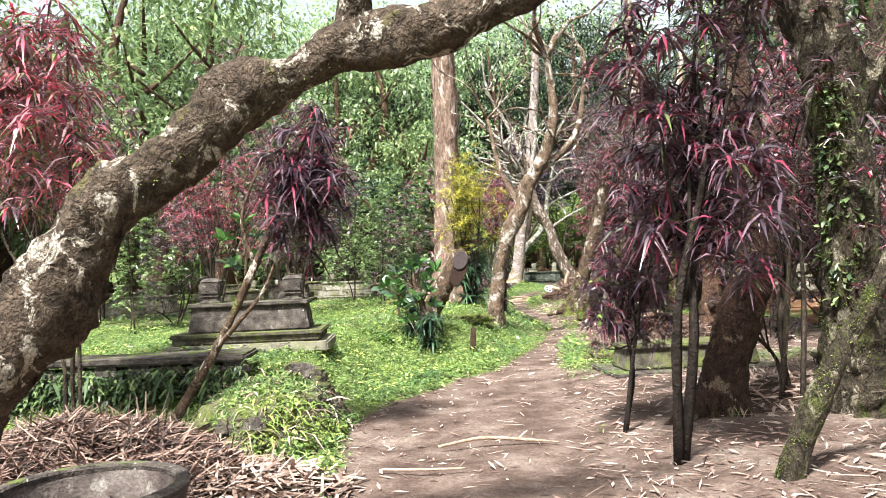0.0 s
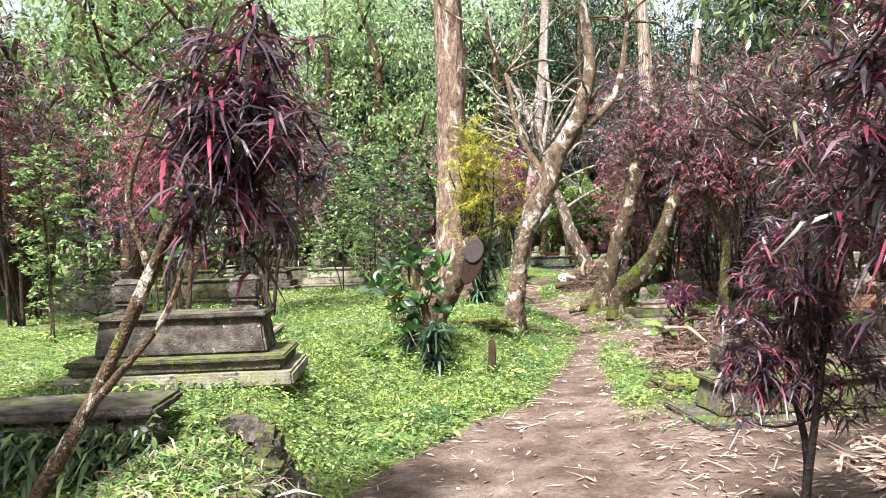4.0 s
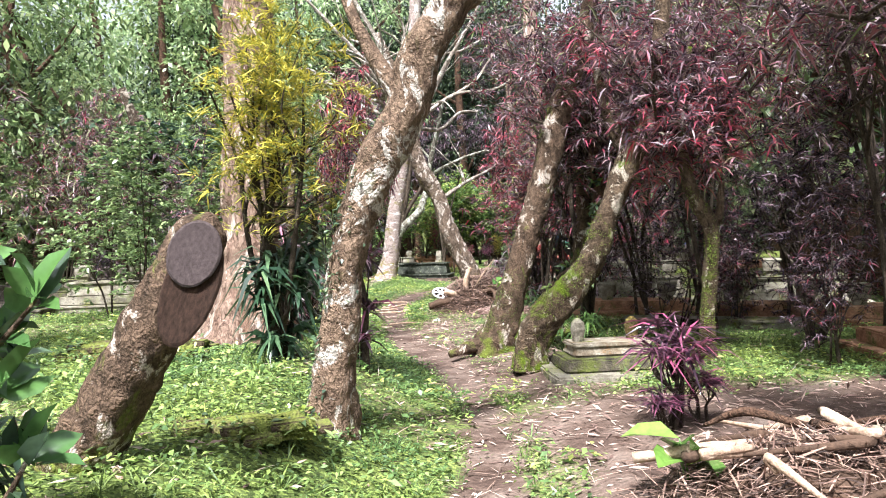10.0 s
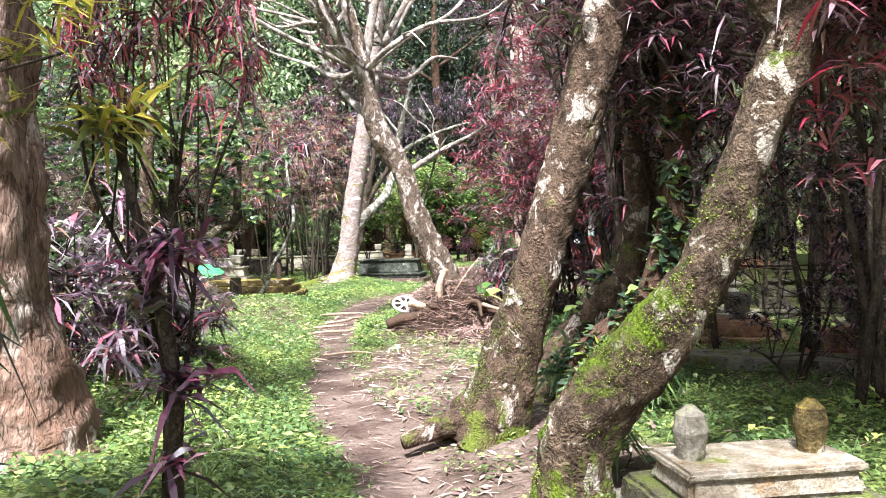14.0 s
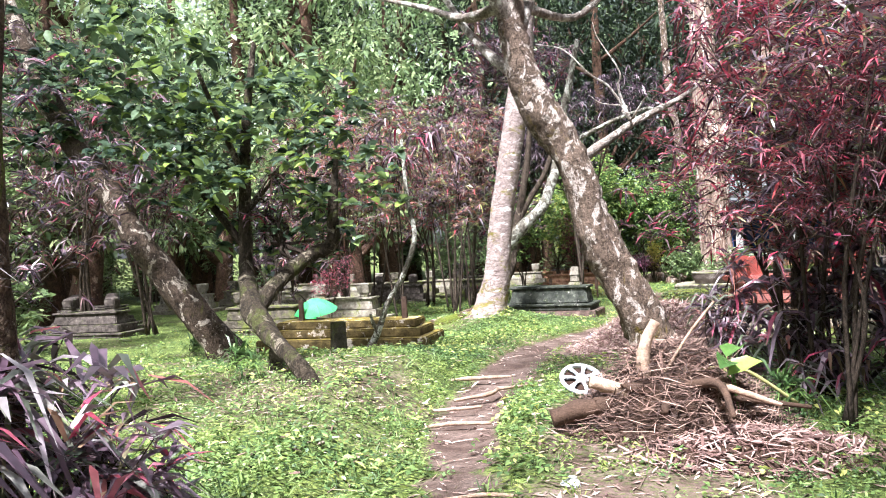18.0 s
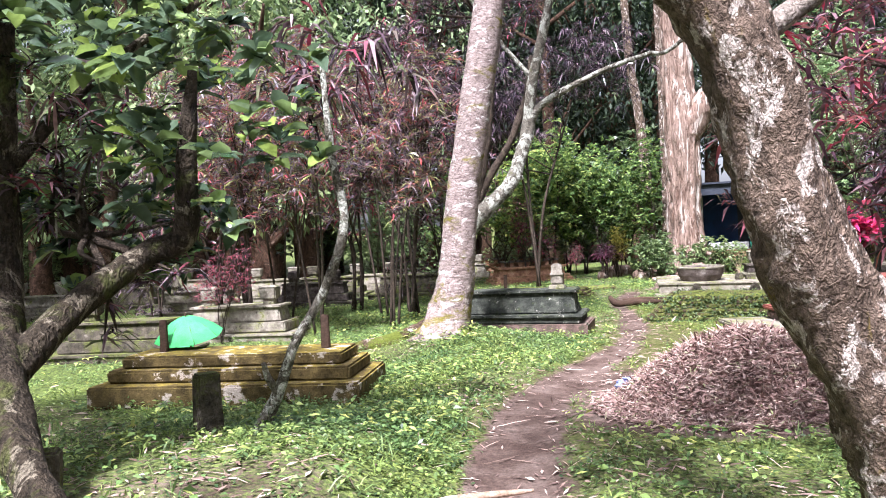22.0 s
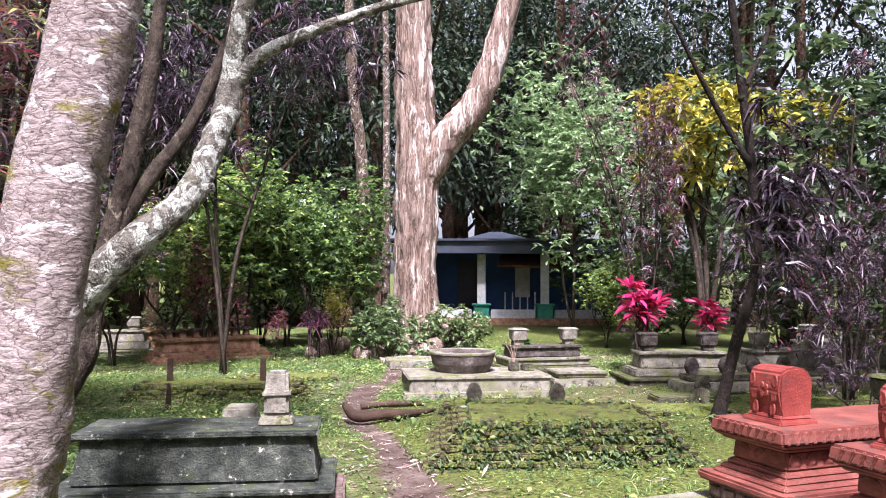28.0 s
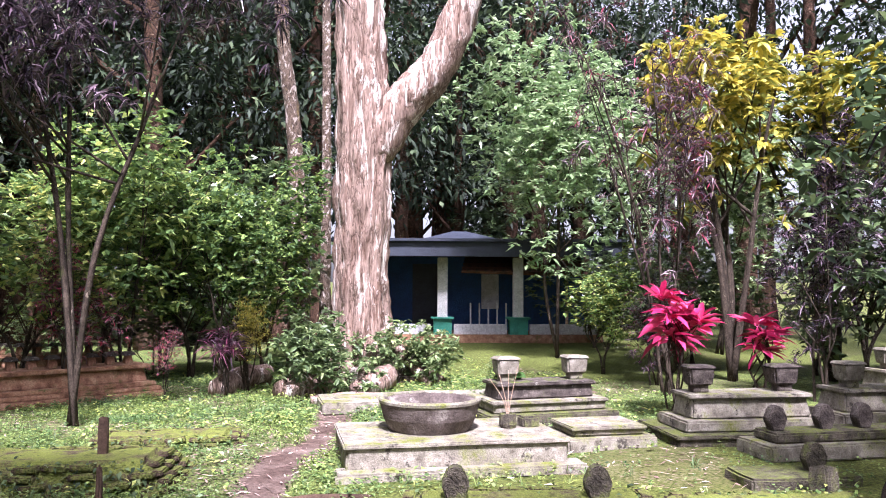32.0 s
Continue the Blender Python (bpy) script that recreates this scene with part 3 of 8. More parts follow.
def tubes(name, paths, material, **kw):
    vs, fs = [], []
    for i, p in enumerate(paths):
        v, f = tube_data(p, seed=kw.get("seed", 0) + i, **{k: x for k, x in kw.items() if k != "seed"})
        o = len(vs)
        vs += v
        fs += [tuple(o + j for j in q) for q in f]
    return mesh_of(name, vs, fs, material, True)


def unit(a):
    return a / (np.linalg.norm(a, axis=1)[:, None] + 1e-9)


def leaves(name, base, way, length, width, material, droop=0.5, shape="strap", rng=None):
    """Many leaves in one mesh. strap: long, arching, pointed. oval: broad, folded along the rib. flat: a small lozenge."""
    rng = rng or RNG
    n = len(base)
    way = unit(way)
    side = unit(np.cross(way, np.array([0, 0, 1.0]) + rng.normal(0, 0.35, (n, 3))))
    nor = unit(np.cross(side, way))
    L, W = length[:, None], width[:, None]
    down = np.array([0, 0, -1.0])
    dr = (droop * rng.uniform(0.5, 1.4, n))[:, None]

    def at(t):
        return base + way * L * t + down * L * dr * t * t
    if shape == "strap":
        v = np.stack([at(0.0) - side * W * 0.25, at(0.0) + side * W * 0.25, at(0.5) - side * W * 0.5, at(0.5) + side * W * 0.5, at(1.0)], 1)
        k, quads, tris = 5, [(0, 1, 3, 2)], [(2, 3, 4)]
    elif shape == "oval":
        f = nor * W * 0.22
        v = np.stack([at(0.0), at(0.38) - side * W * 0.5 + f, at(0.38), at(0.38) + side * W * 0.5 + f, at(0.75) - side * W * 0.38 + f, at(0.75), at(0.75) + side * W * 0.38 + f, at(1.0)], 1)
        k, quads, tris = 8, [(1, 2, 5, 4), (2, 3, 6, 5)], [(0, 2, 1), (0, 3, 2), (4, 5, 7), (5, 6, 7)]
    else:
        v = np.stack([at(0.0), at(0.5) - side * W * 0.5, at(1.0), at(0.5) + side * W * 0.5], 1)
        k, quads, tris = 4, [(0, 3, 2, 1)], []
    off = (np.arange(n) * k)[:, None]
    me = bpy.data.meshes.new(name)
    q = np.concatenate([off + np.array([p]) for p in quads], 0) if quads else np.zeros((0, 4), int)
    t = np.concatenate([off + np.array([p]) for p in tris], 0) if tris else np.zeros((0, 3), int)
    nq, nt_ = len(q), len(t)
    me.vertices.add(n * k)
    me.vertices.foreach_set("co", v.reshape(-1).astype(np.float32))
    me.loops.add(nq * 4 + nt_ * 3)
    me.loops.foreach_set("vertex_index", np.concatenate([q.reshape(-1), t.reshape(-1)]).astype(np.int32))
    me.polygons.add(nq + nt_)
    me.polygons.foreach_set("loop_start", np.concatenate([np.arange(nq) * 4, nq * 4 + np.arange(nt_) * 3]).astype(np.int32))
    me.update(calc_edges=True)
    me.materials.append(material)
    return me


def rosettes(rng, n, size, hollow=0.55, lumps=5):
    """Points inside an uneven ellipsoid made of several lumps, more of them near its skin."""
    cs = rng.normal(0, 0.4, (lumps, 3)) * size
    pick = rng.integers(0, lumps, n)
    d = unit(rng.normal(0, 1, (n, 3)))
    r = rng.uniform(hollow, 1.0, n)[:, None] ** 0.7
    return cs[pick] + d * r * size * 0.62


def rosette_leaves(rng, centres, per, length, width, lift=0.35, spread=1.0):
    n = len(centres)
    c = np.repeat(centres, per, 0) + rng.normal(0, 0.02, (n * per, 3))
    a = rng.uniform(0, 2 * math.pi, n * per)
    tilt = np.repeat(rng.normal(0, 0.3, (n, 3)), per, 0)
    w = np.stack([np.cos(a) * spread, np.sin(a) * spread, rng.normal(lift, 0.35, n * per)], 1) + tilt
    return c, w, rng.uniform(0.65, 1.2, n * per) * length, rng.uniform(0.75, 1.25, n * per) * width


# ---- ground shape ----
def step(a, b, x):
    t = min(max((x - a) / (b - a), 0.0), 1.0)
    return t * t * (3 - 2 * t)


TRACK = [(0.1, -8, 1.0), (0.05, 3, 0.95), (0.08, 5.3, 0.9), (0.23, 7.4, 1.02), (0.62, 9.0, 0.72), (1.0, 9.9, 0.42), (1.35, 11.4, 0.25), (1.62, 12.7, 0.2), (2.02, 14.4, 0.17), (2.22, 16.3, 0.18), (2.23, 17.6, 0.21), (2.08, 19.4, 0.27), (2.06, 21.0, 0.22), (2.2, 23.2, 0.23), (2.35, 24.7, 0.28), (2.8, 26.7, 0.3), (2.99, 27.4, 0.26), (3.43, 28.7, 0.27), (4.25, 30.1, 0.23), (4.75, 30.9, 0.18), (5.6, 32.5, 0.14), (5.97, 33.6, 0.18), (6.4, 35.1, 0.13), (6.66, 36.4, 0.14), (7.2, 37.7, 0.17), (7.67, 38.6, 0.21), (8.5, 39.5, 0.18), (9.6, 41.5, 0.25)]
TRK = smooth_path([(x, y, 0, w) for x, y, w in TRACK], 5)


def off_path(x, y):
    """Metres from the edge of the trodden path; minus on it."""
    d = np.hypot(TRK[:, 0] - x, TRK[:, 1] - y) - TRK[:, 3]
    return float(d.min())


def height(x, y):
    z = 0.05 * noise.noise(Vector((x * 0.5, y * 0.5, 0))) + 0.025 * noise.noise(Vector((x * 2.1, y * 2.1, 3)))
    tx = float(np.interp(y, TRK[:, 1], TRK[:, 0]))
    bank = 0.28 * step(0.35, 1.2, tx - x) * step(10.8, 12.4, y) * step(29, 26.3, y) + 0.2 * step(0.95, 1.6, tx - x) * step(11.0, 12.2, y) * step(17.5, 15.8, y)
    z += max(0.47 * step(-0.75, -1.7, x) * step(7.0, 8.2, y) * step(16.5, 12.5, y), bank)
    z += max(0.1 * step(1.2, 2.4, x) * step(3.0, 5.0, y) * step(14.0, 10.0, y), 0.08 * step(0.35, 1.0, x - tx) * step(10.5, 12.0, y) * step(22.0, 20.0, y))
    z += 0.28 * math.exp(-((x - 3.0) ** 2 + (y - 31.9) ** 2) / 0.9)
    z += 0.3 * math.exp(-((x - 3.9) ** 2 + (y - 24.2) ** 2) / 0.8)
    z += 0.28 * step(13.0, 17.0, x) * step(43.0, 47.0, y)
    d = off_path(x, y) if -6 < x < 14 and y < 46 else 5.0
    z -= 0.04 * step(0.25, -0.1, d)
    far = math.hypot(x - 5, y - 22)
    z += 0.0006 * max(far - 45, 0) ** 1.5
    return z


# ---- ground: one sheet to the horizon ----
def axis(a, b, fine, far):
    mid = list(np.arange(a, b + fine / 2, fine))
    lo, hi, s, v, w = [], [], fine, a, b
    while v > -far:
        s *= 1.25
        v -= s
        lo.append(v)
    s = fine
    while w < far:
        s *= 1.25
        w += s
        hi.append(w)
    return lo[::-1] + mid + hi


GX, GY = axis(-5.0, 14.0, 0.16, 400), axis(1.0, 46.0, 0.16, 400)


def dirt_at(x, y):
    d = off_path(x, y) if -8 < x < 16 and y < 48 else 6.0
    wob = noise.noise(Vector((x * 1.7, y * 1.7, 11)))
    v = step(0.2 + 0.12 * wob, -0.12, d)
    x += 0.5 * noise.noise(Vector((x * 0.7, y * 0.7, 31))) + 0.2 * wob
    y += 0.7 * noise.noise(Vector((x * 0.6, y * 0.6, 41))) + 0.2 * wob
    v = max(v, 0.74 * step(0.3, 1.0, x) * step(11.0, 8.6, y) * step(-6, 0, y) * step(7.5, 5.0, x))
    v = max(v, 0.76 * step(1.8, 2.4, x) * step(8.5, 10.5, y) * step(16.0, 14.5, y) * step(7.5, 5.5, x))
    v = max(v, 0.95 * step(-0.7, -1.3, x) * step(7.0, 6.4, y) * step(-6.5, -4.5, x) * step(-2.0, 1.0, y))
    v = max(v, 0.66 * step(1.4, 0.6, math.hypot((x - 2.85) / 0.85, (y - 18.6) / 4.2)))
    v = max(v, 0.55 * step(1.3, 0.6, math.hypot((x - 3.4) / 0.9, (y - 22.6) / 1.6)))
    v = max(v, 0.5 * step(1.2, 0.5, math.hypot((x - 0.8) / 1.6, (y - 25.0) / 2.2)))
    v = max(v, 0.75 * step(1.3, 0.7, math.hypot((x - 4.6) / 1.2, (y - 28.4) / 1.6)))
    v = max(v, 0.4 * step(0.6, 0.75, noise.noise(Vector((x * 0.45, y * 0.45, 57))) + 0.5) * step(11.0, 14.0, y))
    v = max(v, 0.3 * step(22, 40, math.hypot(x - 5, y - 22)))
    return v


gv = [(x, y, height(x, y)) for y in GY for x in GX]
nx = len(GX)
gf = [(j * nx + i, j * nx + i + 1, (j + 1) * nx + i + 1, (j + 1) * nx + i) for j in range(len(GY) - 1) for i in range(nx - 1)]
gm = mesh_of("ground", gv, gf, M_GROUND, True)
at_ = gm.attributes.new("dirt", "FLOAT", "POINT")
at_.data.foreach_set("value", [dirt_at(x, y) for x, y, z in gv])
def moss_at(x, y):
    tx = np.interp(y, TRK[:, 1], TRK[:, 0])
    right = step(-0.9, 0.1, x - tx) * step(26.0, 28.5, y) * step(38.5, 36.5, y)
    return max(right, 0.8 * step(12.0, 14.0, x) * step(40, 43, y))


am_ = gm.attributes.new("moss", "FLOAT", "POINT")
am_.data.foreach_set("value", [moss_at(x, y) for x, y, z in gv])
tagged(new("ground", gm), "grassy cemetery ground with a trodden earth path", "ground", kind="structure")


# ---- herbs and litter on the ground ----
def scatter(n, seed, keep):
    rng = np.random.default_rng(seed)
    out = []
    while len(out) < n:
        x, y = rng.uniform(-7, 15), rng.uniform(2.5, 47)
        tx = np.interp(y, TRK[:, 1], TRK[:, 0])
        dist = abs(x - tx)
        if rng.random() > math.exp(-max(dist - 2.5, 0) / 2.6):
            continue
        if rng.random() < keep(x, y):
            out.append((x, y, height(x, y)))
    return np.array(out), rng


def herb_keep(x, y):
    d = dirt_at(x, y)
    n = 0.5 + 0.5 * noise.noise(Vector((x * 0.8, y * 0.8, 7)))
    return max(0.0, 1 - 1.35 * d) * (0.35 + 0.9 * n) * (1 - 0.8 * moss_at(x, y))


spots, rng = scatter(47000, 3, herb_keep)
k = 7
b = np.repeat(spots, k, 0) + np.concatenate([rng.normal(0, 0.04, (len(spots) * k, 2)), rng.uniform(0.0, 0.075, (len(spots) * k, 1))], 1)
w = np.concatenate([rng.normal(0, 1, (len(b), 2)), rng.uniform(0.1, 1.1, (len(b), 1))], 1)
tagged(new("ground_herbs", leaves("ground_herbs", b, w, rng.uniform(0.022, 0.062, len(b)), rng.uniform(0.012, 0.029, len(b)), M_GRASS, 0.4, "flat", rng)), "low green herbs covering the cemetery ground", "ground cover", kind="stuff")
spots, rng = scatter(5200, 23, lambda x, y: herb_keep(x, y) * (0.15 + max(0.0, 1.4 * noise.noise(Vector((x * 0.6, y * 0.6, 19))))))
k = 5
b = np.repeat(spots, k, 0) + np.concatenate([rng.normal(0, 0.03, (len(spots) * k, 2)), rng.uniform(0.04, 0.12, (len(spots) * k, 1))], 1)
w = np.concatenate([rng.normal(0, 1, (len(b), 2)), rng.uniform(0.0, 0.6, (len(b), 1))], 1)
tagged(new("broad_herbs", leaves("broad_herbs", b, w, rng.uniform(0.05, 0.1, len(b)), rng.uniform(0.022, 0.045, len(b)), M_GLOSS, 0.4, "flat", rng)), "broader dark green weeds standing among the herbs", "ground cover", kind="stuff")
spots, rng = scatter(8000, 5, herb_keep)
k = 7
b = np.repeat(spots, k, 0) + np.concatenate([rng.normal(0, 0.025, (len(spots) * k, 2)), np.zeros((len(spots) * k, 1))], 1)
w = np.concatenate([rng.normal(0, 0.5, (len(b), 2)), rng.uniform(0.6, 1.4, (len(b), 1))], 1)
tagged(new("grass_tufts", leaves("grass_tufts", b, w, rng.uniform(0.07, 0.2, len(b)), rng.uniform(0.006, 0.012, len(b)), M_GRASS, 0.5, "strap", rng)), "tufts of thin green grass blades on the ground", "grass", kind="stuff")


def litter_keep(x, y):
    return (1 - 0.75 * moss_at(x, y)) * 0.14 + 0.9 * dirt_at(x, y) * (0.07 if off_path(x, y) < -0.05 else 1.0)


spots, rng = scatter(22000, 8, litter_keep)
b = spots + np.array([0, 0, 0.012])
w = np.concatenate([rng.normal(0, 1, (len(b), 2)), rng.uniform(-0.05, 0.25, (len(b), 1))], 1)
tagged(new("fallen_leaves", leaves("fallen_leaves", b, w, rng.uniform(0.04, 0.15, len(b)), rng.uniform(0.008, 0.028, len(b)), M_LITTER, 0.1, "flat", rng)), "dry brown leaves strewn over the earth", "leaf litter", kind="stuff")

def twig_keep(x, y):
    return 0.05 + 0.95 * dirt_at(x, y) * (0.08 if off_path(x, y) < -0.08 else 1.0)


spots, rng = scatter(7000, 18, twig_keep)
w = np.concatenate([rng.normal(0, 1, (len(spots), 2)), rng.uniform(-0.03, 0.1, (len(spots), 1))], 1)
tagged(new("dry_twigs", leaves("dry_twigs", spots + np.array([0, 0, 0.015]), w, rng.uniform(0.06, 0.32, len(spots)), rng.uniform(0.004, 0.011, len(spots)), M_STICKS, 0.05, "strap", rng)), "thin dry twigs strewn over the earth", "twigs", kind="stuff")

# ---- shrubs ----
protos = {}


def build_shrub(key, name, label, category, mat, H, size, n, per, length, width, shape="strap", droop=0.7, stems=4, r=0.022, lift=0.35, bark=None, lumps=6, lean=0.25, hollow=0.45):
    rng = np.random.default_rng(abs(hash_of(key)) % 9973)
    root = thing(name, pose(0, 0, -60), label, category, "shrubs of the cemetery")
    size = np.array(size)
    c = rosettes(rng, n, size, hollow, lumps) + np.array([0, 0, H - size[2]])
    c[:, 2] = np.maximum(c[:, 2], 0.15)
    for i in range(stems):
        t = c[rng.integers(0, n)]
        a = rng.uniform(0, 6.28)
        p0 = np.array([0.09 * math.cos(a), 0.09 * math.sin(a), -0.08])
        m1 = np.array([0.25 * t[0] + rng.normal(0, lean * 0.3), 0.25 * t[1] + rng.normal(0, lean * 0.3), 0.4 * t[2]])
        m2 = np.array([0.65 * t[0] + rng.normal(0, lean * 0.3), 0.65 * t[1] + rng.normal(0, lean * 0.3), 0.75 * t[2]])
        tw = [[(*p0, r * 1.2), (*m1, r), (*m2, r * 0.7), (*t, r * 0.35)]]
        for j in range(4):
            e = c[rng.integers(0, n)]
            s = m1 + (m2 - m1) * rng.uniform(0.2, 1)
            tw.append([(*s, r * 0.5), (*(s * 0.5 + e * 0.5 + rng.normal(0, 0.06, 3)), r * 0.35), (*e, r * 0.2)])
        part("stem", tubes("stem", tw, bark or M_STEM, sides=4, per=4, rough=0.2, seed=i), None, root)
    bs, w, L, W = rosette_leaves(rng, c, per, length, width, lift)
    part("foliage", leaves("foliage", bs, w, L, W, mat, droop, shape, rng), None, root)
    protos[key] = [root, False]


def hash_of(s):
    v = 7
    for ch in s:
        v = v * 31 + ord(ch)
    return v


def shrub(key, x, y, scale=1.0, rot=0.0, tilt=0.0, tall=1.0, label=""):
    root, used = protos[key]
    m = pose(x, y, height(x, y), tilt, tilt * 0.5, rot) @ Matrix.Diagonal((scale, scale, scale * tall, 1))
    if used:
        root = copy_thing(root, m)
    else:
        root.matrix_world = m
        protos[key][1] = True
    if label:
        root["label"] = label
    return root


CR = "tall croton shrub with narrow drooping "
for i in range(3):
    build_shrub(f"dark{i}", "croton_shrub", CR + "dark purple-red leaves", "shrub", M_CROTON, 3.7, (0.95, 0.95, 1.45), 265, 14, 0.18, 0.019, droop=0.55, lift=0.5, hollow=0.3, lumps=8)
    build_shrub(f"red{i}", "croton_shrub", CR + "bright red leaves", "shrub", M_CROTONR, 3.6, (0.95, 0.95, 1.4), 265, 14, 0.18, 0.019, droop=0.55, lift=0.5, hollow=0.3, lumps=8)
    build_shrub(f"black{i}", "croton_shrub", CR + "purple-black leaves", "shrub", M_CROTOND, 3.5, (0.95, 0.95, 1.55), 265, 14, 0.18, 0.019, droop=0.55, lift=0.5, hollow=0.3, lumps=8)
build_shrub("mixed", "croton_shrub", CR + "red, green and yellow leaves", "shrub", M_CROTONM, 4.4, (1.1, 1.0, 1.3), 240, 14, 0.25, 0.025, droop=0.5, lift=0.5, hollow=0.25, lumps=9, stems=3)
build_shrub("near", "croton_shrub", CR + "large purple-red leaves", "shrub", M_CROTONX, 3.4, (0.55, 0.55, 1.2), 300, 15, 0.21, 0.02, stems=2, r=0.034, bark=M_BARKK, hollow=0.25)
build_shrub("nearred", "croton_shrub", CR + "large red leaves on thin stems", "shrub", M_CROTONR, 3.9, (0.75, 0.7, 0.9), 190, 14, 0.22, 0.022, stems=3, hollow=0.3)
build_shrub("low", "croton_shrub", "low croton shrub with long purple-grey strap leaves", "shrub", M_CROTONL, 1.45, (0.5, 0.5, 0.75), 40, 14, 0.33, 0.03, stems=7, r=0.013, droop=0.75, lift=0.6)
build_shrub("yellow", "croton_shrub", "yellow-leaved croton shrub beside the tree", "shrub", M_CROTONY, 3.55, (0.66, 0.62, 1.45), 430, 13, 0.15, 0.012, stems=7, hollow=0.1, droop=0.35, lift=0.6)
build_shrub("yellowtop", "flowering_tree", "tree with clusters of yellow leaves", "tree", M_CROTONY, 6.0, (1.8, 1.5, 1.6), 240, 11, 0.24, 0.09, "oval", 0.4, 4, 0.06)
build_shrub("green", "leafy_shrub", "slender shrub with small green leaves", "shrub", M_FORESTY, 3.6, (1.0, 1.0, 1.5), 290, 9, 0.155, 0.068, "flat", 0.3, 3, 0.02)
build_shrub("greendark", "leafy_shrub", "dense shrub with dark green leaves", "shrub", M_FOREST, 3.4, (1.3, 1.3, 1.5), 350, 9, 0.185, 0.084, "flat", 0.35, 3, 0.03)
build_shrub("canopy", "croton_tree", "tall croton tree with a dark hanging crown", "tree", M_CROTOND, 6.9, (2.6, 1.6, 1.75), 660, 14, 0.26, 0.028, stems=3, r=0.035, droop=0.8, lift=0.3, hollow=0.15, lumps=12)
build_shrub("overhead", "croton_tree", "tall croton tree with a dense purple-grey crown", "tree", M_CROTON, 4.9, (1.35, 1.35, 1.35), 520, 14, 0.18, 0.019, stems=4, r=0.03, droop=0.55, lift=0.5, hollow=0.2, lumps=9)
build_shrub("fardark", "croton_shrub", CR + "dull purple-red leaves", "shrub", M_CROTON, 3.6, (1.0, 1.0, 1.5), 170, 12, 0.22, 0.026, stems=4, hollow=0.3, lumps=8)
build_shrub("glossy", "leafy_tree", "small tree with glossy green leaves", "tree", M_GLOSS, 4.3, (1.35, 1.2, 1.75), 560, 8, 0.2, 0.095, "flat", 0.35, 3, 0.03, lift=0.4, lumps=9, hollow=0.5)
build_shrub("lightcrown", "leafy_tree", "tree with a hanging crown of pale green leaves", "tree", M_FORESTL, 7.6, (2.2, 2.0, 2.3), 1700, 9, 0.19, 0.072, "flat", 0.35, 2, 0.04, lift=0.25, lumps=14, hollow=0.6)
build_shrub("cordy", "cordyline_plant", "cordyline plant with arching purple leaves", "plant", M_CORDY, 0.95, (0.24, 0.24, 0.24), 10, 22, 0.4, 0.023, stems=4, r=0.016, droop=0.55, lift=0.6)
build_shrub("pink", "cordyline_plant", "cordyline plant with bright pink leaf tufts", "plant", M_PINK, 1.75, (0.22, 0.22, 0.55), 5, 20, 0.4, 0.1, "oval", 0.3, 4, 0.018, lift=0.7)
build_shrub("strapbush", "strap_leaf_plant", "clump of dark green drooping strap leaves", "plant", M_STRAP, 0.8, (0.2, 0.2, 0.34), 18, 11, 0.38, 0.04, stems=2, droop=0.9, lift=0.6)
build_shrub("bush", "leafy_bush", "low bush of pale green leaves at the tree foot", "bush", M_FORESTY, 1.15, (0.9, 0.9, 0.6), 260, 10, 0.14, 0.055, "oval", 0.3, 8, 0.012)
build_shrub("fern", "fern_clump", "clump of green fern fronds on the ground", "fern", M_FERN, 0.32, (0.1, 0.1, 0.1), 6, 16, 0.36, 0.026, stems=1, r=0.006, droop=0.8, lift=0.8)

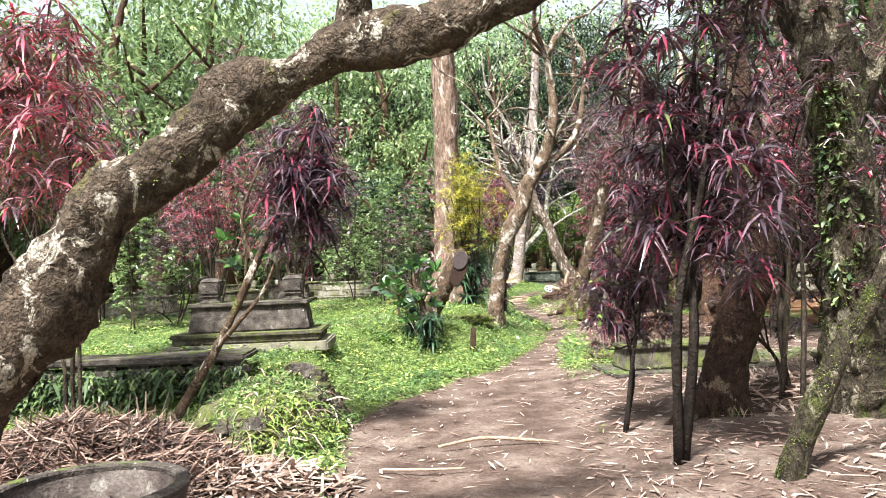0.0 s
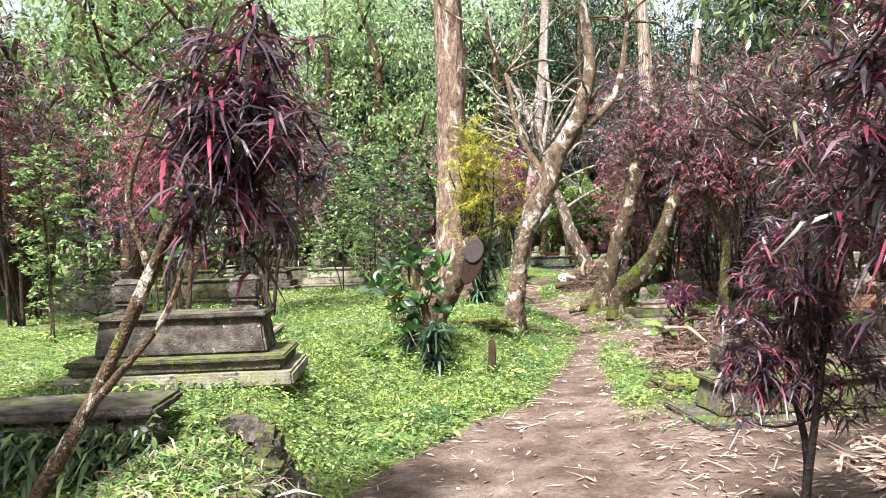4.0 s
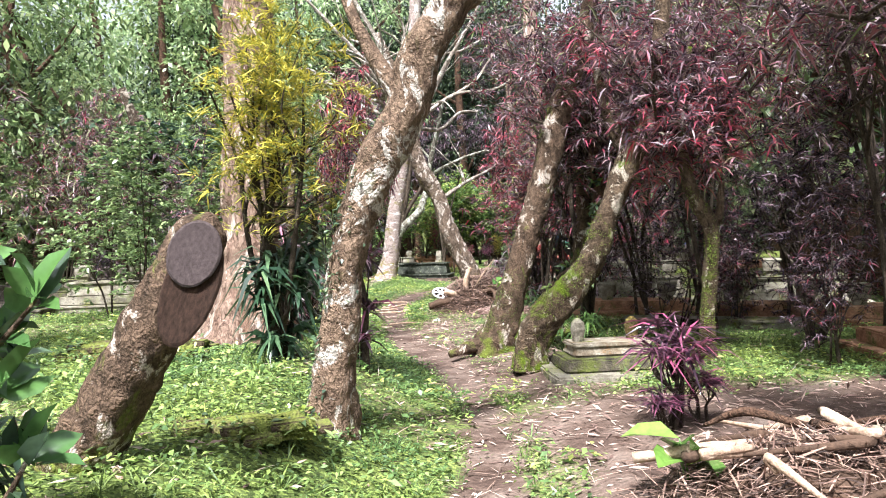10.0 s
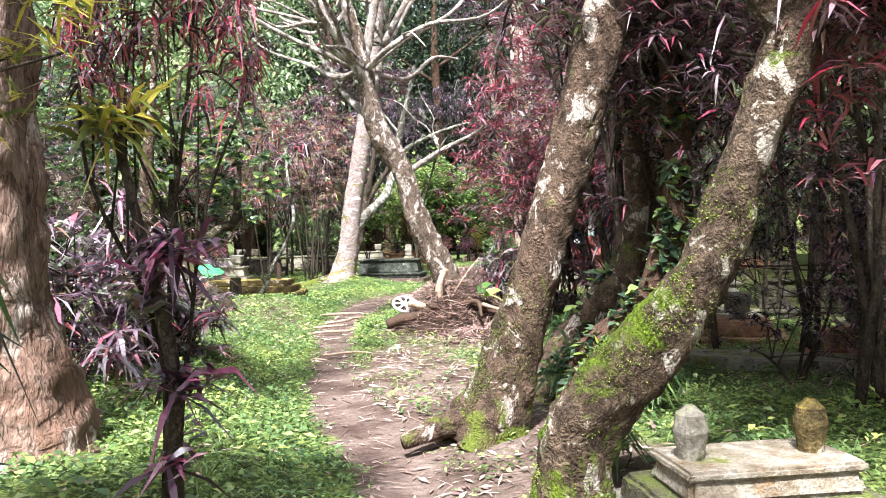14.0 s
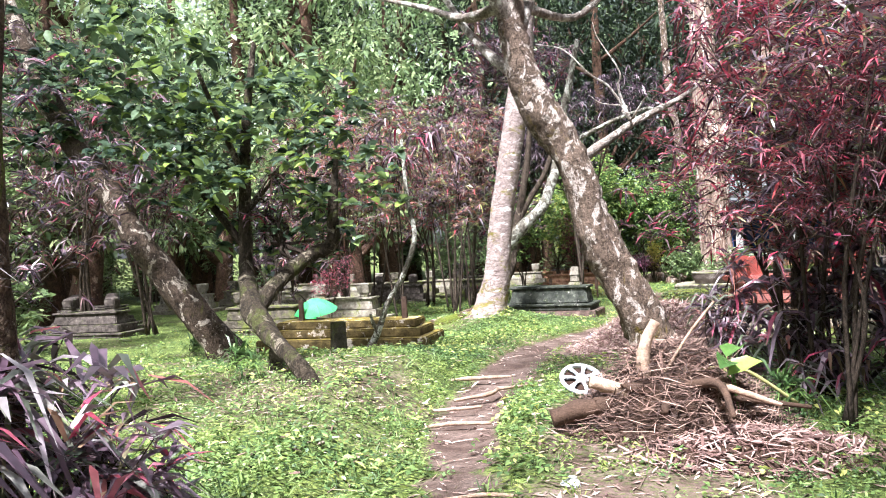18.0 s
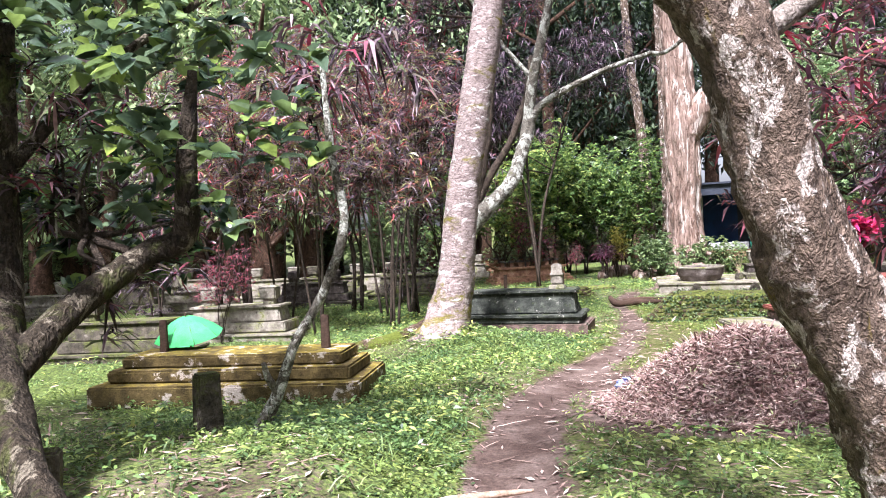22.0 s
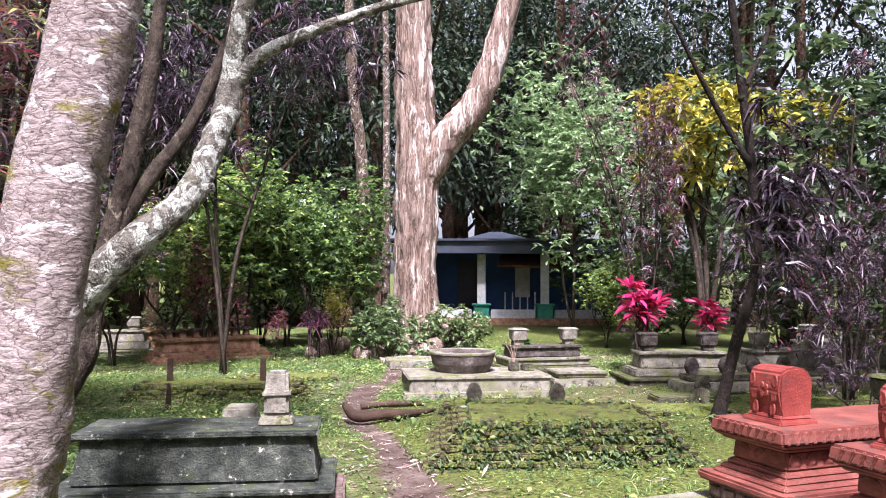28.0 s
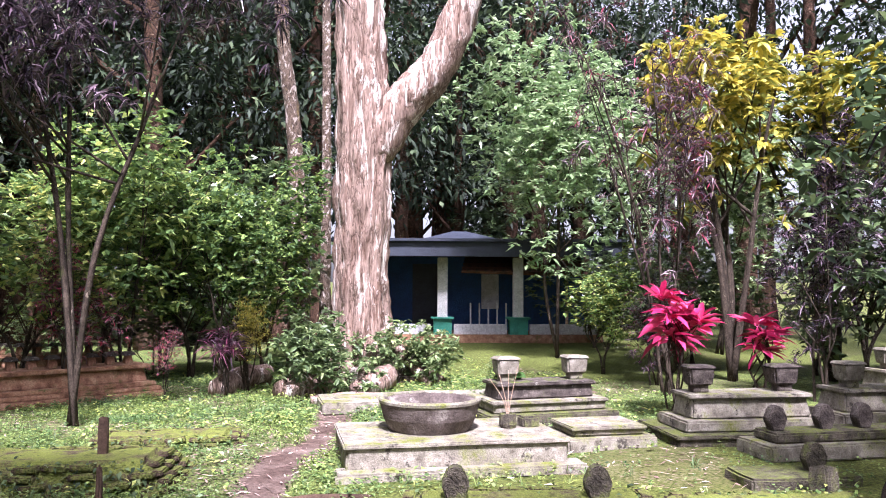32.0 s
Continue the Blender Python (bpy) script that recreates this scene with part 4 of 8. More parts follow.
PLACES = [
    # first stretch
    ("near", 1.62, 5.3, 1.0, 20, 0, 1.0), ("dark0", 3.0, 6.9, 1.0, 60, 0, 1.05), ("black1", 3.9, 7.8, 1.0, 10, 0, 1.0), ("nearred", 3.2, 4.6, 0.95, 80, 0, 1.0),
    ("near", 1.45, 6.35, 0.55, 70, 0, 1.0), ("nearred", -3.0, 6.2, 1.0, 0, 0, 1.0), ("nearred", -3.9, 7.6, 1.0, 130, 0, 0.95),
    ("green", -5.0, 12.6, 0.6, 0, 0, 0.9), ("black0", -4.7, 13.8, 0.62, 70, 0, 1.0), ("red0", -3.7, 12.9, 0.8, 0, 0, 1.0), ("dark1", -2.7, 14.7, 1.15, 40, 0, 1.05), ("dark2", -3.5, 17.3, 1.2, 40, 0, 1.2), ("red1", -5.2, 18.0, 1.2, 100, 0, 1.0),
    ("red2", -7.5, 17.0, 1.1, 200, 0, 1.0), ("dark2", -6.5, 14.5, 1.05, 240, 0, 1.0), ("dark0", -8.5, 21.0, 1.2, 30, 0, 1.0), ("green", -1.6, 20.5, 1.1, 0, 0, 1.1), ("green", -2.6, 22.5, 1.2, 120, 0, 1.1), ("black2", -1.2, 23.0, 0.9, 90, 0, 1.0), ("green", -5.0, 23.5, 1.2, 60, 0, 1.1),
    ("yellow", 0.5, 15.2, 1.0, 0, 0, 0.97), ("nearred", 1.2, 16.2, 0.5, 50, 0, 1.6), ("strapbush", 0.46, 15.2, 1.0, 10, 0, 1.1), ("strapbush", 0.56, 15.32, 0.9, 130, 0, 1.25),
    ("strapbush", -0.25, 11.35, 0.75, 50, 0, 0.8), ("strapbush", -0.5, 11.75, 0.7, 150, 0, 0.8),
    # right of the path
    ("overhead", 4.6, 19.3, 1.0, 0, 0, 1.0), ("overhead", 5.5, 17.7, 1.0, 100, 0, 1.0), ("overhead", 6.4, 19.6, 1.0, 200, 0, 1.05), ("overhead", 7.2, 16.6, 1.0, 50, 0, 1.0), ("overhead", 5.6, 14.6, 0.95, 150, 0, 1.05), ("dark1", 4.9, 20.2, 1.1, 0, 0, 1.05), ("black0", 5.6, 18.6, 1.1, 30, 0, 1.0), ("black1", 6.6, 17.2, 1.1, 80, 0, 1.0), ("dark2", 6.0, 20.6, 1.15, 130, 0, 1.0), ("black2", 7.4, 18.8, 1.1, 10, 0, 1.0), ("red0", 5.1, 23.2, 1.0, 0, 0, 1.1), ("dark0", 8.2, 16.0, 1.1, 60, 0, 1.0),
    ("dark2", 4.9, 11.6, 0.95, 0, 0, 1.1), ("black1", 6.2, 12.9, 1.0, 200, 0, 1.0), ("red1", 5.4, 10.4, 0.85, 45, 0, 1.2), ("black0", 7.4, 14.4, 1.05, 270, 0, 1.0), ("cordy", 3.2, 13.75, 0.9, 0, 0, 0.85), ("cordy", 3.45, 13.9, 0.7, 90, 0, 0.8), ("cordy", 3.05, 13.65, 0.6, 40, 0, 0.7),
    ("low", 5.5, 24.4, 1.1, 0, 0, 1.1), ("low", 6.1, 25.0, 1.2, 50, 0, 1.2), ("low", 5.0, 25.3, 0.9, 90, 0, 1.0), ("low", 6.7, 24.4, 1.2, 150, 0, 1.2), ("black1", 5.9, 18.2, 0.5, 20, 0, 1.0), ("black2", 6.6, 18.9, 0.5, 90, 0, 1.1), ("black0", 6.2, 16.6, 0.5, 130, 0, 1.0), ("black1", 5.6, 15.4, 0.55, 10, 0, 1.0), ("red2", 5.3, 24.6, 1.1, 30, 0, 1.0), ("red0", 6.2, 24.0, 1.1, 90, 0, 1.0), ("red1", 5.9, 25.9, 1.1, 150, 0, 1.0), ("dark1", 7.2, 25.0, 1.1, 200, 0, 1.0), ("black2", 6.8, 22.4, 1.1, 0, 0, 1.0), ("dark0", 8.4, 23.2, 1.1, 40, 0, 1.0),
    # left, middle stretch
    ("low", 0.6, 19.8, 0.9, 0, 0, 0.95), ("low", 0.2, 20.4, 1.0, 120, 0, 1.05), ("low", 0.05, 19.4, 1.0, 70, 0, 0.9), ("low", 0.65, 20.3, 0.7, 210, 0, 0.8), ("green", -0.9, 21.2, 1.0, 30, 0, 1.0), ("green", -2.2, 24.6, 1.1, 200, 0, 1.0), ("black0", -3.4, 25.2, 0.7, 20, 0, 1.0),
    ("mixed", -0.2, 35.2, 0.95, 0, 0, 1.0), ("mixed", 0.3, 36.6, 1.1, 60, 0, 1.05), ("dark1", 2.7, 36.8, 1.2, 170, 0, 1.2), ("red2", 1.6, 38.4, 1.2, 220, 0, 1.1), ("dark2", -1.0, 36.6, 1.1, 20, 0, 1.1), ("red2", -0.7, 38.5, 1.2, 90, 0, 1.1), ("black2", 3.5, 39.0, 1.25, 40, 0, 1.15), ("black2", -2.4, 38.0, 1.1, 0, 0, 1.0), ("dark1", -4.0, 33.5, 1.1, 130, 0, 1.0),
    ("red0", -0.4, 34.0, 0.5, 0, 0, 1.0), ("dark2", -5.5, 30.0, 1.1, 0, 0, 1.0),
    ("mixed", 1.05, 34.4, 1.0, 0, 0, 1.0), ("mixed", 2.3, 34.9, 1.0, 120, 0, 1.05), ("mixed", 2.2, 36.7, 1.05, 220, 0, 1.1), ("mixed", 5.4, 24.2, 0.9, 60, 0, 0.9),
    # last stretch
    ("canopy", 6.2, 41.7, 1.0, 0, 0, 1.0), ("green", 6.2, 46.6, 1.0, 0, 0, 1.0), ("green", 8.2, 46.9, 1.0, 50, 0, 0.9),
    ("greendark", 8.6, 47.5, 1.1, 0, 0, 1.0), ("greendark", 10.6, 49.0, 1.2, 80, 0, 1.1), ("green", 7.2, 48.6, 1.0, 0, 0, 1.0), ("red1", 6.45, 44.1, 0.56, 0, 0, 1.0), ("cordy", 8.55, 43.3, 1.1, 0, 0, 1.25), ("glossy", 7.5, 45.1, 0.85, 110, 0, 1.1), ("glossy", 9.0, 45.3, 0.8, 250, 0, 1.15), ("red0", 7.65, 43.3, 0.38, 40, 0, 1.0), ("yellow", 9.0, 43.6, 0.5, 0, 0, 1.0),
    ("bush", 9.9, 43.3, 1.0, 0, 0, 1.1), ("bush", 11.4, 43.3, 0.85, 90, 0, 1.0), ("green", 11.15, 40.0, 0.33, 0, 0, 1.0),
    ("pink", 12.95, 38.3, 1.0, 0, 0, 1.05), ("pink", 13.3, 38.8, 0.95, 100, 0, 0.9), ("pink", 14.4, 38.2, 0.9, 60, 0, 0.85),
    ("lightcrown", 16.5, 45.0, 1.0, 0, 0, 1.0), ("lightcrown", 21.2, 44.4, 0.95, 60, 0, 1.0), ("glossy", 8.7, 45.9, 1.0, 0, 0, 1.0), ("glossy", 7.4, 46.7, 1.0, 70, 0, 1.0), ("glossy", 10.2, 46.2, 0.95, 140, 0, 1.0), ("glossy", 5.9, 45.3, 0.95, 200, 0, 0.95), ("glossy", 4.7, 43.9, 0.9, 30, 0, 0.9), ("greendark", 17.2, 42.6, 0.7, 0, 0, 1.0), ("greendark", 18.7, 43.1, 0.8, 90, 0, 1.0), ("black1", 15.5, 41.2, 0.75, 30, 0, 0.9), ("greendark", 19.4, 40.6, 1.0, 0, 0, 1.3), ("greendark", 17.6, 38.6, 1.0, 80, 0, 1.2), ("glossy", 16.0, 43.0, 0.6, 150, 0, 0.9), ("greendark", 18.6, 46.0, 0.8, 0, 0, 0.8), ("yellowtop", 17.1, 40.7, 1.1, 0, 0, 1.1), ("yellowtop", 19.0, 40.0, 1.0, 80, 0, 0.95), ("dark1", 14.7, 40.1, 1.0, 40, 0, 1.42), ("black1", 16.2, 38.5, 1.1, 0, 0, 1.2), ("black2", 13.2, 34.6, 1.1, 40, 0, 1.3), ("greendark", 14.6, 35.4, 1.0, 0, 0, 1.3), ("black0", 11.8, 33.4, 1.0, 0, 0, 1.3), ("green", 16.8, 36.0, 1.3, 0, 0, 1.2), ("greendark", 20.5, 38.0, 1.5, 0, 0, 1.3), ("greendark", 19.0, 35.0, 1.5, 70, 0, 1.3),
    ("fern", 4.75, 23.4, 0.9, 0, 0, 1.0), ("fern", 3.6, 23.6, 1.0, 60, 0, 1.0), ("fern", 0.1, 25.0, 1.0, 0, 0, 1.0), ("fern", 4.3, 20.3, 1.2, 30, 0, 1.0), ("fern", 3.75, 18.2, 1.3, 0, 0, 1.0), ("fern", 3.55, 18.45, 1.0, 120, 0, 1.0), ("fern", 4.1, 18.1, 1.0, 200, 0, 1.0), ("fern", 3.3, 16.9, 0.9, 60, 0, 0.9), ("fern", -1.5, 28.6, 1.0, 0, 0, 1.0),
]
for key, x, y, s, rot, tilt, tall in PLACES:
    shrub(key, x, y, s, rot, tilt, tall)


# ---- saplings with large glossy leaves, each leaf a piece ----
LEAFM = []
for i, mt in enumerate((M_BROAD, M_LIGHT, M_LIGHT, M_LIGHT)):
    rg = np.random.default_rng(90 + i)
    LEAFM.append(leaves("leaf", np.zeros((1, 3)), np.array([[1.0, 0, 0.05]]), np.array([0.17]), np.array([0.085]), mt, 0.22, "oval", rg))


def sapling(x, y, stem, tufts, label, seed, size=1.0, base=0.0):
    """A young tree: stem points and leaf tufts, relative to its foot."""
    root = thing("leafy_sapling", pose(x, y, base), label, "plant", "saplings")
    rng = np.random.default_rng(seed)
    part("stem", tubes("stem", [stem], M_BARKM, sides=16, per=8, rough=0.2, seed=seed), None, root)
    for tx, ty, tz in tufts:
        s = min(stem, key=lambda q: abs(q[2] - (tz - 0.25)))
        part("twig", tubes("twig", [[(*s[:3], 0.014), ((s[0] + tx) / 2, (s[1] + ty) / 2, (s[2] + tz) / 2 - 0.03, 0.011), (tx, ty, tz, 0.007)]], M_BARKM, sides=6, per=5, rough=0.15, seed=seed), None, root)
        n = rng.integers(8, 12)
        for k in range(n):
            o = part("leaf", LEAFM[rng.integers(4)], None, root)
            o.matrix_basis = pose(tx + rng.normal(0, 0.015), ty + rng.normal(0, 0.015), tz + rng.uniform(-0.04, 0.02), rng.normal(0, 40), -rng.uniform(0, 70), 360 * k / n + rng.normal(0, 18)) @ Matrix.Scale(size * rng.uniform(0.75, 1.3), 4)


sapling(-0.32, 11.5, [(0, 0, -0.3, 0.06), (0.0, 0, 0.1, 0.05), (0.0, 0, 0.5, 0.045), (-0.02, 0, 0.75, 0.042), (-0.09, 0.02, 0.96, 0.034), (-0.13, 0.03, 1.16, 0.022)], [(-0.03, 0.02, 1.3), (-0.14, 0.05, 1.24), (0.2, -0.02, 1.22), (-0.34, 0.06, 0.88), (-0.38, 0.0, 1.18), (-0.34, 0.06, 0.72), (-0.2, 0.03, 0.48), (-0.55, 0.05, 1.0), (0.08, -0.05, 0.95), (0.15, 0.0, 0.7), (-0.1, -0.1, 0.8), (0.05, 0.05, 1.1)], "crooked mossy sapling with large glossy green leaves", 1, 1.0, 0.08)
sapling(-0.75, 12.75, [(0, 0, -0.1, 0.03), (0.0, 0, 0.3, 0.025), (0.02, 0, 0.6, 0.015)], [(0.0, 0, 0.66), (0.1, 0.05, 0.55), (-0.12, 0.0, 0.5)], "small sapling with glossy green leaves", 2, 1.0, 0.4)
sapling(-2.9, 11.2, [(0, 0, -0.1, 0.03), (0.05, 0, 0.6, 0.025), (0.1, 0, 1.2, 0.02), (0.05, 0, 1.6, 0.012)], [(0.05, 0, 1.7), (0.25, 0.1, 1.5), (-0.2, 0.0, 1.45), (0.3, 0.0, 1.2), (-0.15, 0.1, 1.1)], "young sapling with bright green leaves beside the grave", 3, 1.0, 0.4)


# ---- trees with trunks passed close by ----
def tree(label, mat, paths, flare=0.35, ribs=0, rough=0.12, name="tree", limbs=(), per=13, sides=26, limb_mat=None):
    root = thing(name, pose(*paths[0][:3]), label, "tree")
    inv = root.matrix_world.inverted()

    def local(p):
        return [(*(inv @ Vector(q[:3])), q[3]) for q in p]
    part("trunk", tubes("trunk", [local(paths)], mat, sides=sides, per=per, rough=rough, flare=flare, ribs=ribs, seed=hash_of(label) % 50), None, root)
    for lm in limbs:
        part("limb", tubes("limb", [local(lm)], limb_mat or mat, sides=16 if lm[0][3] > 0.055 else 8, per=8 if lm[0][3] > 0.055 else 5, rough=rough, seed=hash_of(label) % 31), None, root)
    return root


def crown(root, cen, size, n, per=14, length=0.18, width=0.019, mat=None, shape="strap", droop=0.6, seed=0, hollow=0.2):
    """A crown of leaves on a tree, with twigs that carry it."""
    rng = np.random.default_rng(900 + seed)
    o = np.array(root.location)
    c = rosettes(rng, n, np.array(size), hollow, 8) + np.array(cen) - o
    bs, w, L, W = rosette_leaves(rng, c, per, length, width, 0.45)
    part("foliage", leaves("foliage", bs, w, L, W, mat or M_CROTON, droop, shape, rng), None, root)
    ctr = np.array(cen) - o - np.array([0, 0, size[2] * 0.5])
    tw = []
    for i in range(14):
        e = c[rng.integers(0, n)]
        tw.append([(*ctr, 0.028), (*(ctr * 0.5 + e * 0.5 + rng.normal(0, 0.08, 3)), 0.017), (*e, 0.006)])
    part("twig_spray", tubes("twig_spray", tw, M_STEM, sides=5, per=4, rough=0.2, seed=seed), None, root)["kind"] = "stuff"


def moss_on(root, path, n, z0, z1, mat, side=(-0.3, -0.5, 0.8), size=(0.01, 0.024), seed=0, name="moss"):
    """Tufts that grow on a trunk, mostly on one side of it."""
    rng = np.random.default_rng(400 + seed)
    c = smooth_path(path, 12)
    c = c[(c[:, 2] >= z0) & (c[:, 2] <= z1)]
    k = rng.integers(0, len(c), n)
    d = unit(rng.normal(0, 0.55, (n, 3)) + np.array(side))
    keep = np.array([noise.noise(Vector(p) * 5) > -0.12 for p in (c[k, :3] + d * 0.2)])
    k, d = k[keep], d[keep]
    b = c[k, :3] + d * (c[k, 3] * 1.03)[:, None] - np.array(root.location)
    w = d + rng.normal(0, 0.5, d.shape)
    part(name, leaves(name, b, w, rng.uniform(*size, len(b)), rng.uniform(*size, len(b)) * 0.6, mat, 0.3, "flat", rng), None, root)["kind"] = "stuff"


def twigs_from(p, n, length, rng, r=0.02, up=0.6):
    """Bare forking twigs that leave a limb's end."""
    out = []
    for i in range(n):
        d = rng.normal(0, 1, 3)
        d[2] = abs(d[2]) * up + 0.15
        d /= np.linalg.norm(d)
        q = np.array(p[:3])
        pts = [(*q, r)]
        for j in range(4):
            q = q + (d + rng.normal(0, 0.3, 3)) * length / 4
            pts.append((*q, r * (1 - (j + 1) / 4.6)))
        out.append(pts)
    return out


ARCH = tree("old gnarled tree leaning in an arch over the path", M_BARKG, [(-2.75, 3.5, -0.1, 0.3), (-2.52, 3.55, 0.45, 0.25), (-2.28, 3.6, 0.8, 0.181), (-2.04, 3.60, 1.13, 0.19), (-1.84, 3.60, 1.31, 0.2), (-1.71, 3.60, 1.53, 0.17), (-1.53, 3.60, 1.79, 0.145), (-1.29, 3.60, 1.93, 0.13), (-1.07, 3.60, 2.11, 0.14), (-0.89, 3.60, 2.27, 0.15), (-0.64, 3.60, 2.35, 0.09), (-0.44, 3.60, 2.46, 0.11), (-0.20, 3.60, 2.49, 0.13), (0.03, 3.60, 2.53, 0.115), (0.22, 3.60, 2.62, 0.09), (0.46, 3.60, 2.71, 0.072), (1.2, 3.8, 3.2, 0.05)], 0.1, rough=0.2,
     limbs=[[(-0.44, 3.6, 2.46, 0.085), (-0.36, 3.6, 2.62, 0.08), (-0.3, 3.5, 3.1, 0.06), (0.1, 3.3, 4.0, 0.04)], [(0.0, 3.6, 2.5, 0.09), (0.15, 3.7, 2.8, 0.07), (0.1, 3.8, 3.3, 0.05)]])
moss_on(ARCH, [(-1.53, 3.6, 1.79, 0.145), (-1.29, 3.6, 1.93, 0.13), (-1.07, 3.6, 2.11, 0.14), (-0.89, 3.6, 2.27, 0.15), (-0.64, 3.6, 2.35, 0.09), (-0.44, 3.6, 2.46, 0.11)], 1200, 1.8, 2.45, M_MOSS, (0.0, -0.5, 0.5), (0.006, 0.015), 7)
LC = tree("slender croton leaning over the stone wall", M_BARKM, [(-2.5, 6.68, -0.1, 0.05), (-2.24, 6.66, 0.34, 0.042), (-1.93, 6.66, 0.83, 0.036), (-1.66, 6.66, 1.35, 0.034), (-1.48, 6.66, 1.72, 0.03), (-1.3, 6.68, 2.1, 0.024), (-1.14, 6.7, 2.63, 0.015)], 0.2,
     limbs=[[(-2.0, 6.66, 0.75, 0.026), (-1.75, 6.6, 1.0, 0.022), (-1.5, 6.6, 1.3, 0.016), (-1.3, 6.6, 1.8, 0.01)], [(-1.6, 6.66, 1.5, 0.02), (-1.7, 6.7, 1.9, 0.015), (-1.5, 6.7, 2.4, 0.01)]])
crown(LC, (-1.14, 6.7, 2.33), (0.46, 0.45, 0.9), 120, 15, 0.23, 0.021, M_CROTONX, droop=0.8, seed=31, hollow=0.1)
TM = tree("thick mossy tree trunk with peeling bark", M_BARKF, [(3.42, 6.5, -0.1, 0.27), (3.4, 6.5, 0.4, 0.25), (3.37, 6.5, 0.9, 0.24), (3.34, 6.48, 1.7, 0.22), (3.31, 6.46, 2.31, 0.22), (3.25, 6.45, 2.91, 0.24), (3.05, 6.4, 3.5, 0.22), (2.9, 6.3, 4.6, 0.15), (2.8, 6.2, 6.0, 0.09)], 0.45, rough=0.18, limbs=[[(3.3, 6.46, 2.4, 0.14), (3.6, 6.4, 3.0, 0.12), (3.9, 6.2, 4.2, 0.07)]])
tree("reddish brown tree trunk leaning", M_BARKR, [(2.24, 6.6, -0.1, 0.2), (2.34, 6.6, 0.52, 0.175), (2.5, 6.6, 0.98, 0.175), (2.62, 6.6, 1.4, 0.16), (2.62, 6.6, 2.2, 0.12), (2.5, 6.6, 3.4, 0.08)], 0.45, limbs=[[(2.2, 6.55, 0.25, 0.1), (1.95, 6.45, 0.12, 0.08), (1.75, 6.4, 0.0, 0.05)]])
TS = tree("leaning dark sapling trunk with moss", M_BARKF, [(1.98, 4.74, -0.05, 0.07), (2.19, 4.73, 0.5, 0.072), (2.41, 4.73, 0.9, 0.06), (2.63, 4.73, 1.25, 0.05), (2.9, 4.7, 1.9, 0.035)], 0.2)
moss_on(TM, [(3.42, 6.5, 0.3, 0.25), (3.37, 6.5, 0.9, 0.24), (3.34, 6.48, 1.7, 0.22), (3.31, 6.46, 2.31, 0.22), (3.25, 6.45, 2.91, 0.24)], 700, 0.9, 2.9, M_WALLHERB, (-0.7, -0.7, -0.1), (0.03, 0.09), 21, "hanging_fern")
moss_on(TM, [(3.42, 6.5, 0.3, 0.25), (3.37, 6.5, 0.9, 0.24), (3.34, 6.48, 1.7, 0.22), (3.31, 6.46, 2.31, 0.22), (3.25, 6.45, 2.91, 0.24)], 5000, 0.5, 2.9, M_MOSS, (-0.6, -0.6, 0.2), (0.008, 0.02), 22)
moss_on(TS, [(1.98, 4.74, 0.0, 0.07), (2.19, 4.73, 0.5, 0.072), (2.41, 4.73, 0.9, 0.06), (2.63, 4.73, 1.25, 0.05)], 2500, 0.02, 1.2, M_MOSS, (-0.7, -0.4, 0.4), (0.006, 0.015), 23)
rng = np.random.default_rng(14)
TL = tree("path-side tree with pale flaking lichen bark", M_BARK, [(0.86, 13.8, 0.1, 0.148), (0.875, 13.8, 0.505, 0.136), (0.915, 13.79, 0.784, 0.118), (0.971, 13.79, 1.17, 0.108), (1.059, 13.79, 1.57, 0.118), (1.2, 13.77, 1.92, 0.142), (1.39, 13.75, 2.26, 0.135), (1.52, 13.73, 2.66, 0.132), (1.73, 13.71, 2.98, 0.12), (1.91, 13.68, 3.37, 0.0996), (2.03, 13.68, 3.97, 0.0797), (1.95, 13.76, 4.93, 0.0558)], 0.25, rough=0.13,
     limbs=[[(1.73, 13.71, 2.94, 0.0797), (2.19, 13.84, 3.26, 0.0598), (2.51, 14.0, 3.73, 0.0478), (2.67, 14.08, 4.61, 0.0279)], [(1.39, 13.75, 2.3, 0.0638), (1.07, 14.0, 3.02, 0.0399), (0.915, 14.32, 3.97, 0.0239)]] + twigs_from((1.95, 13.75, 4.9), 8, 2.2, rng, 0.04) + twigs_from((2.67, 14.08, 4.6), 7, 1.8, rng, 0.026) + twigs_from((0.915, 14.32, 3.95), 7, 1.8, rng, 0.022) + twigs_from((2.07, 13.8, 3.4), 4, 1.4, rng, 0.02))
moss_on(TL, [(0.867, 13.8, 0.226, 0.159), (0.875, 13.8, 0.505, 0.143), (0.915, 13.79, 0.784, 0.135), (0.971, 13.79, 1.17, 0.135), (1.059, 13.79, 1.57, 0.132), (1.2, 13.77, 1.92, 0.139), (1.39, 13.75, 2.26, 0.139)], 500, 0.39, 2.22, M_BROAD, (-1.0, -0.15, 0.1), (0.02, 0.05), 6, "climber")
tree("tall straight buttressed tree", M_BARKQ, [(0.0314, 17.45, 0.189, 0.508), (0.0642, 17.45, 0.681, 0.394), (0.097, 17.45, 1.26, 0.312), (0.113, 17.45, 2.08, 0.279), (0.163, 17.45, 3.31, 0.262), (0.195, 17.45, 4.86, 0.271), (0.154, 17.45, 6.83, 0.23), (0.113, 17.45, 10.1, 0.164)], 0.55, ribs=5)
